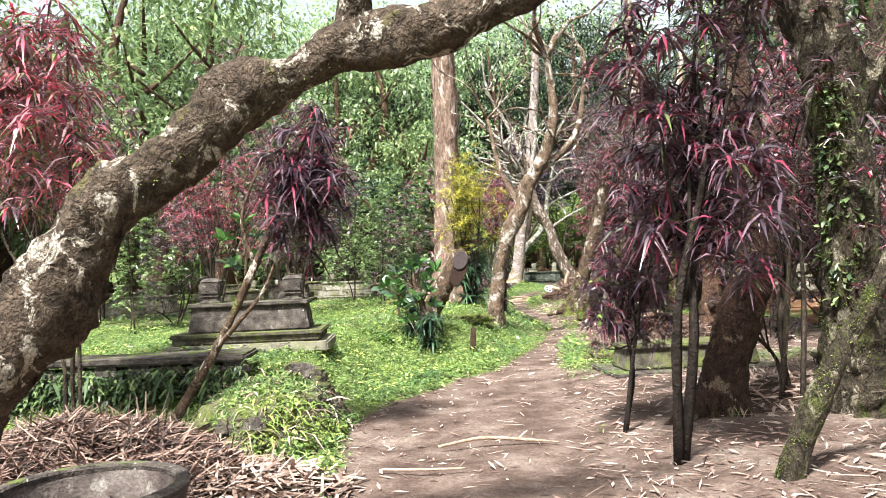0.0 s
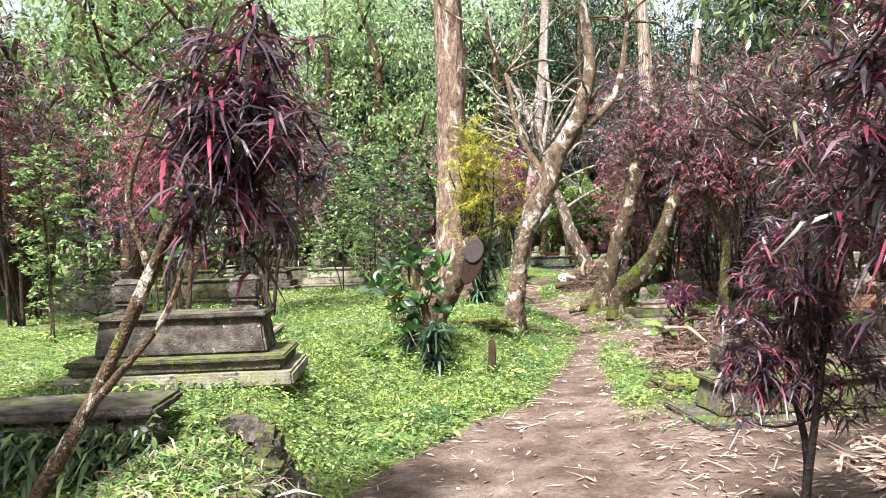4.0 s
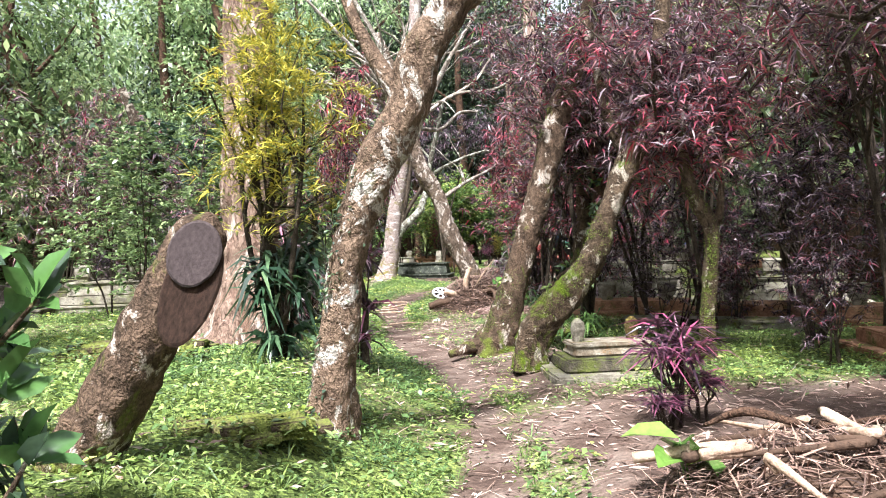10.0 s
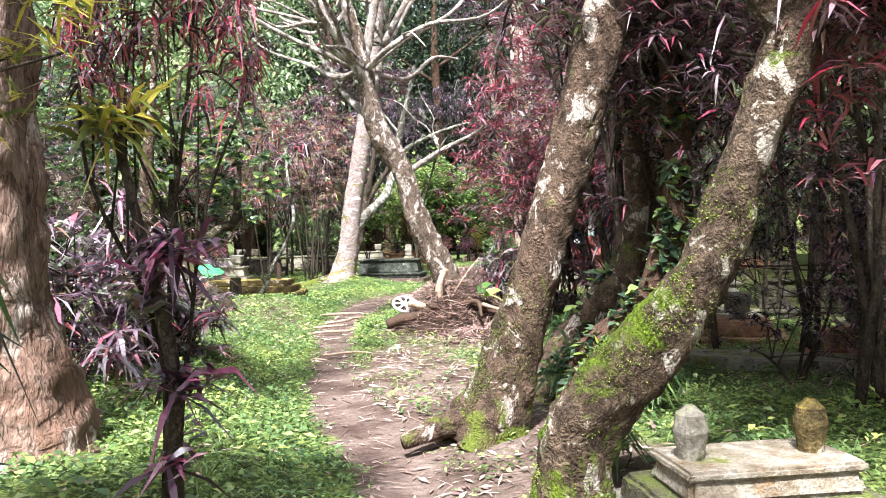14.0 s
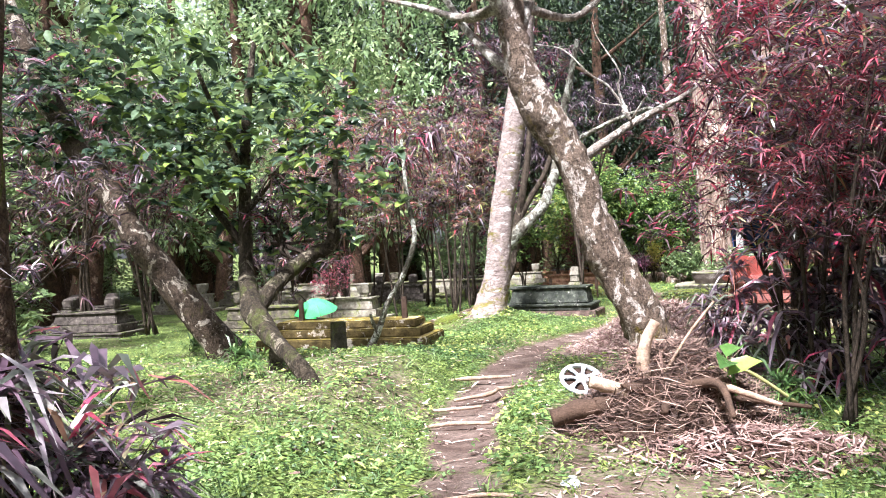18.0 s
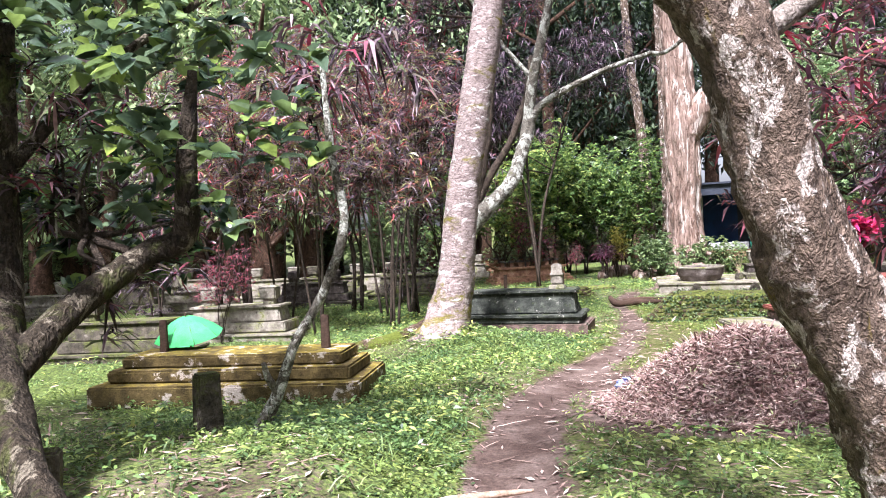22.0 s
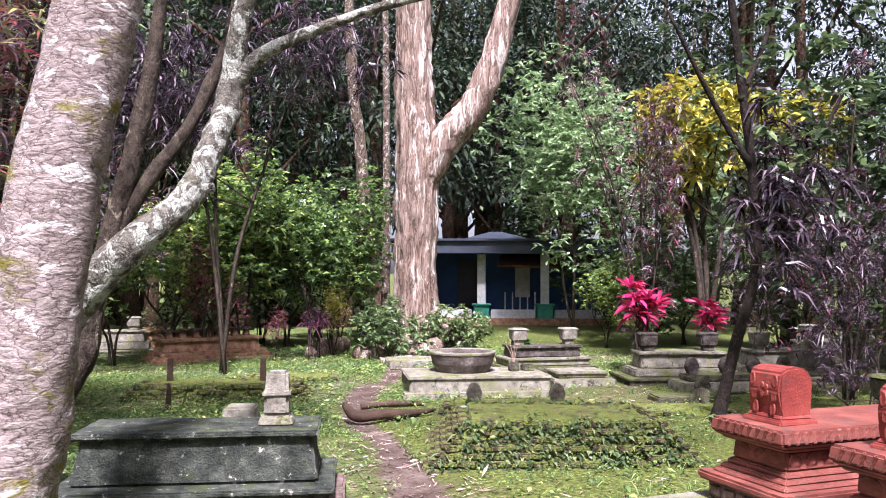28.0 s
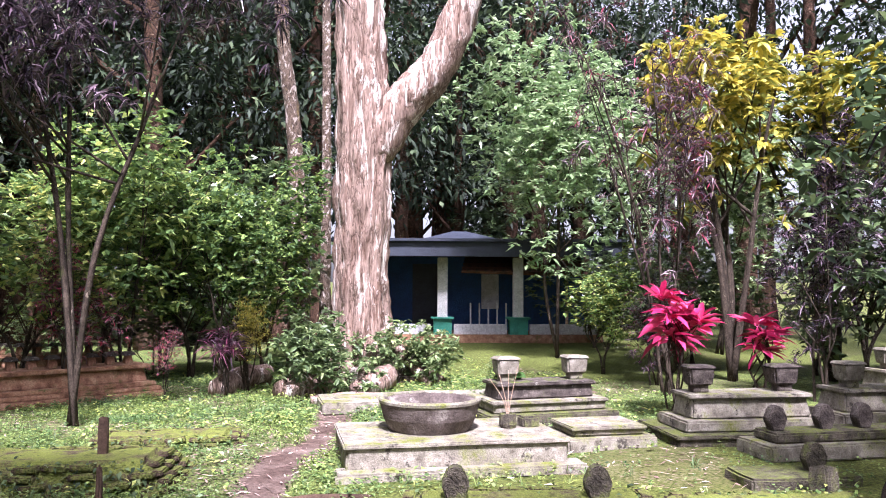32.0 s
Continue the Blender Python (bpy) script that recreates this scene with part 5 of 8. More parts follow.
R1 = tree("slanting tree with mossy foot beside the grave", M_BARKM, [(2.9, 17.97, 0.0124, 0.234), (2.95, 17.95, 0.244, 0.19), (3.1, 17.93, 0.661, 0.162), (3.28, 17.91, 1.24, 0.15), (3.46, 17.89, 1.82, 0.15), (3.6, 17.87, 2.32, 0.153), (3.77, 17.85, 2.92, 0.147), (3.97, 17.83, 3.45, 0.128), (4.22, 17.76, 4.37, 0.0815)], 0.35, rough=0.15,
     limbs=[[(2.88, 17.97, 0.179, 0.102), (2.56, 17.9, 0.124, 0.0765), (2.32, 17.85, 0.0683, 0.0407)]])
crown(R1, (4.05, 17.9, 3.3), (1.15, 1.0, 1.2), 300, seed=1)
moss_on(R1, [(2.9, 17.97, 0.0124, 0.265), (2.95, 17.95, 0.244, 0.212), (3.1, 17.93, 0.661, 0.172), (3.28, 17.91, 1.24, 0.158)], 7000, 0.1, 0.95, M_MOSS, (-0.6, -0.5, 0.5), (0.006, 0.015), seed=1)
R2 = tree("bent tree covered in bright green moss", M_BARKMG, [(2.94, 16.56, 0.0519, 0.171), (2.97, 16.55, 0.322, 0.162), (3.15, 16.52, 0.637, 0.167), (3.46, 16.46, 0.961, 0.149), (3.65, 16.44, 1.28, 0.131), (3.81, 16.41, 1.71, 0.113), (4.01, 16.38, 2.18, 0.126), (4.17, 16.37, 2.57, 0.122), (4.29, 16.35, 2.93, 0.099), (4.41, 16.28, 3.92, 0.063)], 0.2, rough=0.16, limbs=[[(4.01, 16.38, 2.21, 0.081), (3.87, 16.46, 2.57, 0.063), (3.74, 16.55, 3.2, 0.045)]])
crown(R2, (4.37, 16.28, 2.98), (1.15, 1.0, 1.15), 300, seed=2)
moss_on(R2, [(2.94, 16.56, 0.0519, 0.18), (2.97, 16.55, 0.322, 0.171), (3.15, 16.52, 0.637, 0.171), (3.46, 16.46, 0.961, 0.153), (3.65, 16.44, 1.28, 0.135), (3.81, 16.41, 1.71, 0.117)], 12000, 0.1, 1.55, M_MOSSB, (-0.4, -0.5, 0.7), (0.006, 0.016), seed=2)
R3 = tree("mossy trunk bent behind the slanting tree", M_BARKD, [(3.57, 18.21, 0.0519, 0.108), (3.71, 18.17, 0.52, 0.101), (4.06, 18.09, 0.826, 0.0945), (4.27, 18.07, 1.35, 0.0983), (4.32, 18.07, 1.88, 0.0878), (4.27, 18.09, 2.48, 0.0675), (4.29, 18.17, 3.38, 0.0405)], 0.3)
moss_on(R3, [(3.57, 18.21, 0.0519, 0.108), (3.71, 18.17, 0.52, 0.101), (4.06, 18.09, 0.826, 0.0945), (4.27, 18.07, 1.35, 0.0983), (4.32, 18.07, 1.88, 0.0878), (4.27, 18.09, 2.48, 0.0675), (4.29, 18.17, 3.38, 0.0405)], 700, 0.2, 2.2, M_BROAD, (-0.4, -0.6, 0.4), (0.05, 0.14), 8, "epiphyte")
crown(R3, (4.23, 18.17, 2.84), (0.9, 0.9, 1.1), 220, seed=3)
R6 = tree("thick bent mossy trunk over a dark hollow", M_BARKM, [(3.62, 18.85, -0.1, 0.2), (3.78, 18.92, 0.3, 0.17), (4.05, 19.03, 0.62, 0.16), (4.4, 19.2, 0.95, 0.15), (4.56, 19.22, 1.35, 0.145), (4.63, 19.12, 1.8, 0.14), (4.66, 19.1, 2.5, 0.11), (4.7, 19.1, 3.6, 0.06)], 0.3, rough=0.18,
     limbs=[[(3.8, 18.9, 0.4, 0.12), (4.1, 18.85, 0.8, 0.11), (4.3, 18.9, 1.0, 0.1), (4.42, 18.95, 1.5, 0.09), (4.4, 19.0, 2.3, 0.07)], [(3.8, 18.8, 0.25, 0.13), (4.1, 18.6, 0.12, 0.11), (4.45, 18.5, 0.02, 0.08)]])
moss_on(R6, [(3.78, 18.92, 0.3, 0.17), (4.05, 19.03, 0.62, 0.16), (4.4, 19.2, 0.95, 0.15), (4.56, 19.22, 1.35, 0.145), (4.63, 19.12, 1.8, 0.14)], 6000, 0.2, 1.8, M_MOSS, (-0.4, -0.5, 0.6), (0.006, 0.016), 9)
moss_on(R6, [(3.78, 18.92, 0.3, 0.17), (4.05, 19.03, 0.62, 0.16), (4.4, 19.2, 0.95, 0.15)], 260, 0.2, 1.1, M_BROAD, (-0.4, -0.7, 0.5), (0.08, 0.2), 10, "epiphyte")
R4 = tree("thin crooked tree with vivid green moss", M_BARKMG, [(4.64, 16.04, 0.113, 0.086), (4.65, 16.04, 0.56, 0.0714), (4.7, 16.05, 1.02, 0.0714), (4.72, 16.05, 1.45, 0.0774), (4.57, 16.1, 1.78, 0.0688), (4.49, 16.12, 2.11, 0.0602), (4.49, 16.13, 2.54, 0.0447), (4.6, 16.16, 3.29, 0.0258)], 0.2, limbs=[[(4.71, 16.05, 1.45, 0.0516), (4.82, 16.07, 1.57, 0.043), (4.86, 16.07, 1.92, 0.0258)]])
crown(R4, (4.6, 16.16, 2.74), (0.85, 0.85, 1.05), 210, seed=4, mat=M_CROTONR)
moss_on(R4, [(4.64, 16.04, 0.113, 0.086), (4.65, 16.04, 0.56, 0.0714), (4.7, 16.05, 1.02, 0.0714), (4.72, 16.05, 1.45, 0.0774), (4.57, 16.1, 1.78, 0.0688), (4.49, 16.12, 2.11, 0.0602)], 9000, 0.28, 2.09, M_MOSSB, (-0.5, -0.6, 0.3), (0.006, 0.016), seed=3)
R5 = tree("red-brown trunk with a dark hollow foot", M_BARKD, [(4.18, 12.35, 0.19, 0.172), (4.18, 12.35, 0.518, 0.148), (4.19, 12.35, 0.797, 0.135), (4.2, 12.37, 1.32, 0.127), (4.18, 12.37, 1.73, 0.131), (4.3, 12.35, 1.99, 0.123), (4.42, 12.35, 2.65, 0.082), (4.42, 12.35, 3.55, 0.0574)], 0.3, rough=0.17, limbs=[[(4.18, 12.37, 1.67, 0.0738), (3.93, 12.27, 2.16, 0.0492), (3.77, 12.19, 3.06, 0.0287)]])
crown(R5, (4.09, 12.27, 2.98), (1.1, 1.0, 1.0), 260, seed=5, mat=M_CROTON)
moss_on(R5, [(4.18, 12.37, 1.58, 0.131), (4.26, 12.35, 1.99, 0.131), (4.42, 12.35, 2.65, 0.082)], 450, 1.58, 2.49, M_BROAD, (-0.3, -0.7, 0.4), (0.05, 0.12), 5, "epiphyte")
moss_on(R5, [(4.18, 12.37, 1.75, 0.131), (4.26, 12.35, 2.05, 0.131), (4.42, 12.35, 2.65, 0.082)], 90, 1.95, 2.5, M_FERN, (-0.5, -0.7, 0.5), (0.12, 0.28), 12, "nest_fern")
rng = np.random.default_rng(4)
tree("pale lichened tree leaning over the path", M_BARKW, [(4.25, 24.5, -0.05, 0.26), (4.12, 24.5, 0.3, 0.215), (3.98, 24.5, 0.58, 0.195), (3.76, 24.5, 1.07, 0.185), (3.52, 24.49, 1.57, 0.18), (3.36, 24.49, 2.15, 0.165), (3.18, 24.49, 2.51, 0.16), (2.96, 24.48, 2.9, 0.155), (2.86, 24.48, 3.37, 0.13), (2.81, 24.48, 3.7, 0.12), (2.6, 24.5, 4.6, 0.08), (2.2, 24.6, 5.6, 0.05)], 0.3, rough=0.16, limb_mat=M_BARE,
     limbs=[[(3.35, 24.49, 2.2, 0.05), (3.9, 24.6, 2.55, 0.035), (4.5, 24.8, 2.85, 0.022), (4.9, 25.0, 3.2, 0.012)], [(2.86, 24.48, 3.4, 0.09), (3.2, 24.9, 4.2, 0.06), (3.8, 25.4, 5.2, 0.03)], [(2.84, 24.48, 3.5, 0.08), (2.3, 24.0, 4.2, 0.05), (1.6, 23.4, 4.8, 0.025)], [(2.95, 24.48, 2.95, 0.06), (2.5, 24.9, 3.5, 0.04), (2.0, 25.4, 4.5, 0.02)], [(2.81, 24.48, 3.7, 0.075), (2.0, 24.5, 4.9, 0.055), (1.3, 24.5, 5.7, 0.04), (0.75, 24.5, 6.3, 0.022)], [(2.7, 24.5, 4.2, 0.07), (2.2, 24.5, 5.4, 0.05), (1.6, 24.5, 6.6, 0.035), (1.45, 24.5, 7.8, 0.018)], [(2.81, 24.48, 3.8, 0.07), (3.05, 24.5, 5.2, 0.055), (3.0, 24.5, 6.4, 0.04), (3.1, 24.5, 7.8, 0.02)], [(3.1, 24.7, 4.1, 0.055), (3.6, 24.5, 5.0, 0.04), (4.1, 24.5, 5.8, 0.025), (4.5, 24.5, 6.6, 0.014)]] + twigs_from((2.0, 24.5, 4.9), 5, 1.7, rng, 0.03) + twigs_from((3.05, 24.5, 5.2), 6, 1.9, rng, 0.03) + twigs_from((1.6, 24.5, 6.6), 4, 1.4, rng, 0.022) + twigs_from((2.81, 24.48, 3.7), 9, 2.6, rng, 0.05) + twigs_from((3.2, 24.9, 4.2), 6, 2.0, rng, 0.035) + twigs_from((2.3, 24.0, 4.2), 6, 2.0, rng, 0.035) + twigs_from((2.5, 24.5, 4.8), 6, 1.6, rng, 0.03) + twigs_from((3.9, 24.6, 2.6), 4, 1.0, rng, 0.015))
tree("pale ringed palm trunk leaning by the dark grave", M_PALM, [(2.78, 31.9, 0.0, 0.36), (2.9, 32.0, 0.35, 0.29), (3.0, 32.03, 0.75, 0.255), (3.07, 32.04, 1.13, 0.235), (3.18, 32.04, 2.0, 0.215), (3.36, 32.04, 3.01, 0.215), (3.55, 32.03, 4.01, 0.21), (3.7, 32.03, 5.0, 0.2), (4.0, 32.0, 8.0, 0.17), (4.2, 32.0, 11.0, 0.15)], 0.2, name="palm_tree", rough=0.06, limb_mat=M_BARKM,
     limbs=[[(2.96, 32.91, 0.30, 0.2), (2.58, 32.29, 0.20, 0.17), (2.17, 32.13, 0.13, 0.125), (1.76, 32.11, 0.08, 0.1), (1.41, 32.05, 0.00, 0.06)], [(2.95, 32.0, 0.3, 0.2), (3.1, 31.7, 0.12, 0.14), (3.3, 31.45, -0.02, 0.08)]])
A_ = tree("dark slanting tree among graves with broad glossy leaves", M_BARKG, [(-0.7, 27.3, -0.1, 0.25), (-0.76, 27.29, 0.36, 0.21), (-1.3, 27.29, 1.1, 0.18), (-1.77, 27.28, 1.78, 0.165), (-2.12, 27.27, 2.44, 0.16), (-2.53, 27.27, 3.05, 0.15), (-2.88, 27.26, 3.78, 0.13), (-3.3, 27.2, 5.0, 0.08)], 0.2)
B_ = tree("forked tree with broad glossy dark leaves", M_BARKF, [(0.92, 24.42, 0.12, 0.085), (0.77, 24.6, 0.4, 0.075), (0.45, 25.05, 0.62, 0.08), (0.1, 25.6, 0.88, 0.125), (-0.06, 26.0, 1.1, 0.11), (-0.18, 26.39, 1.39, 0.085), (-0.16, 26.39, 2.14, 0.07), (-0.11, 26.39, 3.0, 0.055), (0.0, 26.5, 4.0, 0.03)], 0.2,
     limbs=[[(0.05, 25.7, 0.9, 0.1), (0.24, 26.2, 1.22, 0.085), (0.55, 26.5, 1.5, 0.08), (0.8, 26.5, 1.62, 0.075), (0.84, 26.5, 2.1, 0.06), (0.9, 26.5, 2.6, 0.03)], [(-0.17, 26.39, 2.0, 0.05), (0.3, 26.6, 2.6, 0.035), (0.9, 26.8, 3.1, 0.02)], [(-0.17, 26.39, 1.6, 0.05), (-0.7, 26.5, 2.3, 0.04), (-1.2, 26.6, 3.0, 0.02)], [(-0.15, 26.4, 2.4, 0.04), (-0.3, 26.0, 3.0, 0.03), (-0.4, 25.6, 3.5, 0.02)]])
rng = np.random.default_rng(21)
for root, cen, size, n in ((B_, (-0.1, 26.5, 2.75), (1.45, 1.1, 1.25), 330), (A_, (-2.3, 27.2, 3.6), (1.6, 1.2, 1.2), 200)):
    c = rosettes(rng, n, np.array(size), 0.3, 7) + np.array(cen) - np.array(root.location)
    bs, w, L, W = rosette_leaves(rng, c, 8, 0.19, 0.1, 0.4)
    part("foliage", leaves("foliage", bs, w, L, W, M_BROAD, 0.3, "oval", rng), None, root)
crown(B_, (0.2, 26.6, 2.0), (0.65, 0.5, 0.75), 45, 14, 0.22, 0.022, M_CROTON, seed=51)
SAP = tree("slender croton tree with patchy lichen bark", M_LICHEN, [(0.997, 27.16, 0.0272, 0.0516), (1.07, 27.16, 0.193, 0.0455), (1.24, 27.13, 0.506, 0.0364), (1.38, 27.12, 0.855, 0.0322), (1.59, 27.09, 1.2, 0.0322), (1.75, 27.08, 1.66, 0.0322), (1.68, 27.1, 2.15, 0.0267), (1.64, 27.13, 2.88, 0.0182)], 0.25, limbs=[[(1.24, 27.13, 0.506, 0.0364), (1.18, 27.08, 0.625, 0.0273), (1.16, 27.05, 0.726, 0.0182)]])
c = rosettes(rng, 26, np.array((0.6, 0.5, 0.6)), 0.3, 6) + np.array((1.6, 27.5, 2.75)) - np.array(SAP.location)
bs, w, L, W = rosette_leaves(rng, c, 15, 0.28, 0.03, 0.5)
part("foliage", leaves("foliage", bs, w, L, W, M_CROTON, 1.0, "strap", rng), None, SAP)
tree("giant forked tree with shaggy peeling bark", M_BARKP, [(11.5, 44.3, -0.1, 0.72), (11.4, 44.3, 0.4, 0.56), (11.3, 44.28, 1.8, 0.47), (11.26, 44.16, 3.96, 0.49), (11.16, 44.09, 6.23, 0.42), (11.08, 44.0, 8.12, 0.38), (11.0, 43.9, 11.0, 0.3), (10.9, 43.9, 16.0, 0.2)], 0.5, ribs=9, rough=0.1, sides=40, per=14,
     limbs=[[(11.4, 44.05, 4.1, 0.36), (11.83, 43.76, 4.97, 0.39), (12.3, 43.45, 5.6, 0.35), (12.62, 43.2, 6.4, 0.33), (12.85, 43.02, 7.37, 0.29), (13.13, 42.76, 8.88, 0.25), (13.4, 42.5, 12.0, 0.18)]])
D_ = tree("thin dark crooked tree with sparse green leaves", M_BARKK, [(10.38, 34.36, -0.1, 0.085), (10.41, 34.34, 0.1, 0.075), (10.54, 34.21, 0.88, 0.062), (10.72, 34.04, 1.85, 0.06), (10.64, 34.02, 3.06, 0.052), (10.5, 34.06, 4.15, 0.045), (10.3, 34.06, 5.6, 0.04)], 0.2, limbs=[[(10.64, 34.02, 3.0, 0.05), (10.2, 34.2, 3.8, 0.035), (9.6, 34.3, 4.8, 0.02)], [(10.7, 34.04, 2.2, 0.05), (11.2, 33.8, 2.9, 0.035), (11.8, 33.6, 4.0, 0.02)], [(10.5, 34.05, 3.8, 0.04), (11.1, 34.2, 4.6, 0.03), (11.6, 34.4, 5.4, 0.02)]])
c = rosettes(rng, 130, np.array((1.5, 1.2, 1.7)), 0.2, 7) + np.array((10.9, 34.2, 4.1)) - np.array(D_.location)
bs, w, L, W = rosette_leaves(rng, c, 7, 0.16, 0.07, 0.4)
part("foliage", leaves("foliage", bs, w, L, W, M_FOREST, 0.3, "oval", rng), None, D_)
crown(D_, (11.1, 33.9, 2.7), (0.8, 0.7, 1.1), 95, 12, 0.32, 0.036, M_CROTOND, droop=0.8, seed=41)
SL = tree("slanting lichened tree above the graves", M_LICHEN, [(2.95, 34.3, -0.1, 0.19), (3.1, 34.1, 0.7, 0.16), (3.4, 33.8, 1.5, 0.145), (3.8, 33.68, 1.95, 0.125), (4.2, 33.84, 2.33, 0.115), (4.42, 34.1, 2.8, 0.105), (4.6, 34.3, 3.28, 0.11), (4.66, 34.2, 3.9, 0.09), (4.85, 34.1, 4.7, 0.075), (5.1, 34.0, 5.8, 0.05)], 0.3,
     limbs=[[(4.6, 34.3, 3.28, 0.075), (4.85, 34.15, 3.6, 0.06), (5.43, 33.90, 3.89, 0.045), (5.87, 33.70, 4.06, 0.04), (6.32, 33.40, 4.17, 0.034), (6.68, 33.10, 4.25, 0.028), (8.2, 32.8, 5.6, 0.015)], [(4.2, 33.84, 2.33, 0.05), (4.35, 33.75, 2.38, 0.035)], [(4.66, 34.2, 4.0, 0.04), (4.2, 34.5, 4.7, 0.03), (3.7, 34.8, 5.6, 0.02)]])
FK = tree("dark forked trunk beside the slanting tree", M_STEM, [(2.75, 34.6, -0.1, 0.13), (3.46, 34.60, 0.92, 0.1), (3.58, 34.60, 1.45, 0.09), (3.68, 34.60, 1.92, 0.085), (3.82, 34.60, 2.53, 0.08), (3.93, 34.60, 3.06, 0.075), (4.04, 34.60, 3.75, 0.06), (4.10, 34.60, 4.49, 0.04)], 0.3,
     limbs=[[(3.68, 34.60, 1.92, 0.07), (3.96, 34.60, 2.45, 0.065), (4.33, 34.60, 3.02, 0.06), (4.62, 34.60, 3.75, 0.05), (4.75, 34.60, 4.45, 0.03)]])
# SL's crown is added out of view to shade the ground beside the path.
crown(SL, (6.5, 31.6, 6.7), (2.2, 1.6, 0.9), 200, seed=22, mat=M_CROTOND, length=0.24, width=0.024)
crown(FK, (3.9, 34.8, 5.6), (1.3, 1.2, 0.9), 170, seed=21, mat=M_CROTOND, length=0.24, width=0.024)
tree("tall thin bare trunk with vines", M_BARKW, [(11.3, 47.4, -0.1, 0.2), (11.31, 47.2, 1.27, 0.18), (11.19, 47.1, 3.28, 0.17), (11.01, 47.05, 5.28, 0.155), (10.77, 47.07, 7.15, 0.14), (10.6, 47.1, 11.0, 0.1)], 0.2)
tree("tall thin bare trunk with vines", M_BARKW, [(12.0, 47.6, -0.1, 0.13), (12.0, 47.5, 3.0, 0.11), (11.9, 47.4, 8.0, 0.09), (11.8, 47.4, 12.0, 0.06)], 0.2)
SC = tree("slender cordyline stem with several leaf tufts", M_STEM, [(1.23, 16.06, 0.08, 0.03), (1.23, 16.06, 0.57, 0.03), (1.24, 16.06, 0.86, 0.028), (1.18, 16.06, 1.21, 0.022), (1.11, 16.06, 1.55, 0.018), (1.05, 16.06, 1.87, 0.014)], 0.2, name="cordyline_plant")
for (px, py, pz), mt, n, L in (((1.28, 16.06, 0.83), M_CORDY, 5, 0.26), ((1.25, 16.06, 0.60), M_CORDY, 3, 0.2), ((1.24, 16.06, 1.32), M_CORDY, 7, 0.24), ((1.06, 16.06, 1.81), M_CROTONY, 6, 0.26), ((1.16, 16.06, 1.10), M_CROTONM, 3, 0.2)):
    rg = np.random.default_rng(int(pz * 1000))
    cs = rg.normal(0, 0.05, (n, 3)) + np.array((px, py, pz)) - np.array(SC.location)
    bs, w, Ls, W = rosette_leaves(rg, cs, 12, L, 0.024, 0.6)
    part("leaf_tuft", leaves("leaf_tuft", bs, w, Ls, W, mt, 0.6, "strap", rg), None, SC)
tree("thin pale trunk with moss rising from purple shrubs", M_BARKMG, [(0.45, 20.35, -0.1, 0.075), (0.45, 20.3, 0.6, 0.068), (0.47, 20.25, 1.2, 0.06), (0.48, 20.2, 1.9, 0.055), (0.55, 20.2, 2.6, 0.03), (0.62, 20.2, 3.4, 0.02)], 0.2)
def revolve_disc(h):
    """A thick uneven disc of radius 1."""
    bm = bmesh.new()
    rings = []
    for r, z in ((0.02, h), (0.5, h * 0.8), (0.93, h), (1.0, h * 0.5), (0.98, -h), (0.02, -h)):
        rings.append([bm.verts.new((r * (1 + 0.06 * noise.noise(Vector((math.cos(a), math.sin(a), r)) * 2.5)) * math.cos(a), r * math.sin(a), z + (0.004 if r > 0.9 else 0.0) * noise.noise(Vector((math.cos(a) * r, math.sin(a) * r, z)) * 6))) for a in (2 * math.pi * k / 28 for k in range(28))])
    for p, q in zip(rings, rings[1:]):
        for k in range(28):
            bm.faces.new((p[k], q[k], q[(k + 1) % 28], p[(k + 1) % 28]))
    bm.faces.new(rings[0])
    bm.faces.new(rings[-1][::-1])
    return bm


CUTPATH = [(-0.328, 12.57, 0.431, 0.147), (-0.288, 12.56, 0.531, 0.134), (-0.107, 12.54, 0.846, 0.137), (0.0739, 12.52, 1.14, 0.134), (0.208, 12.5, 1.38, 0.127), (0.275, 12.5, 1.52, 0.114), (0.302, 12.49, 1.58, 0.0603), (0.308, 12.49, 1.61, 0.0134)]
S_ = tree("leaning sawn-off tree stump with a dark cut face", M_BARKM, CUTPATH, 0.25, name="tree_stump")
for nm, mt, px, pz, sx, sz, dy, lb in (("torn_face", M_TORN, 0.245, 1.27, 0.118, 0.27, 12.29, "dark brown torn wood"), ("cut_face", M_CUTG, 0.268, 1.42, 0.114, 0.15, 12.272, "grey weathered saw cut")):
    bm = revolve_disc(0.014)
    o = part(nm, bm, mt, S_, lb)
    o.matrix_basis = Matrix.Translation(Vector((px, dy, pz)) - S_.location) @ pose(0, 0, 0, 86, 20, -8) @ Matrix.Diagonal((sx, sz, 1, 1))

# Black sleeve that paints the dark of the hollow onto the foot.
part("charred_foot", tubes("charred_foot", [[(*(Vector(p[:3]) - R5.location), p[3]) for p in ((4.18, 12.35, 0.1, 0.235), (4.18, 12.35, 0.3, 0.2), (4.18, 12.35, 0.48, 0.172), (4.185, 12.35, 0.62, 0.145), (4.19, 12.35, 0.78, 0.12))]], M_TORN, sides=26, per=8, rough=0.4, freq=5.0, seed=3), None, R5, "black charred foot of the trunk")

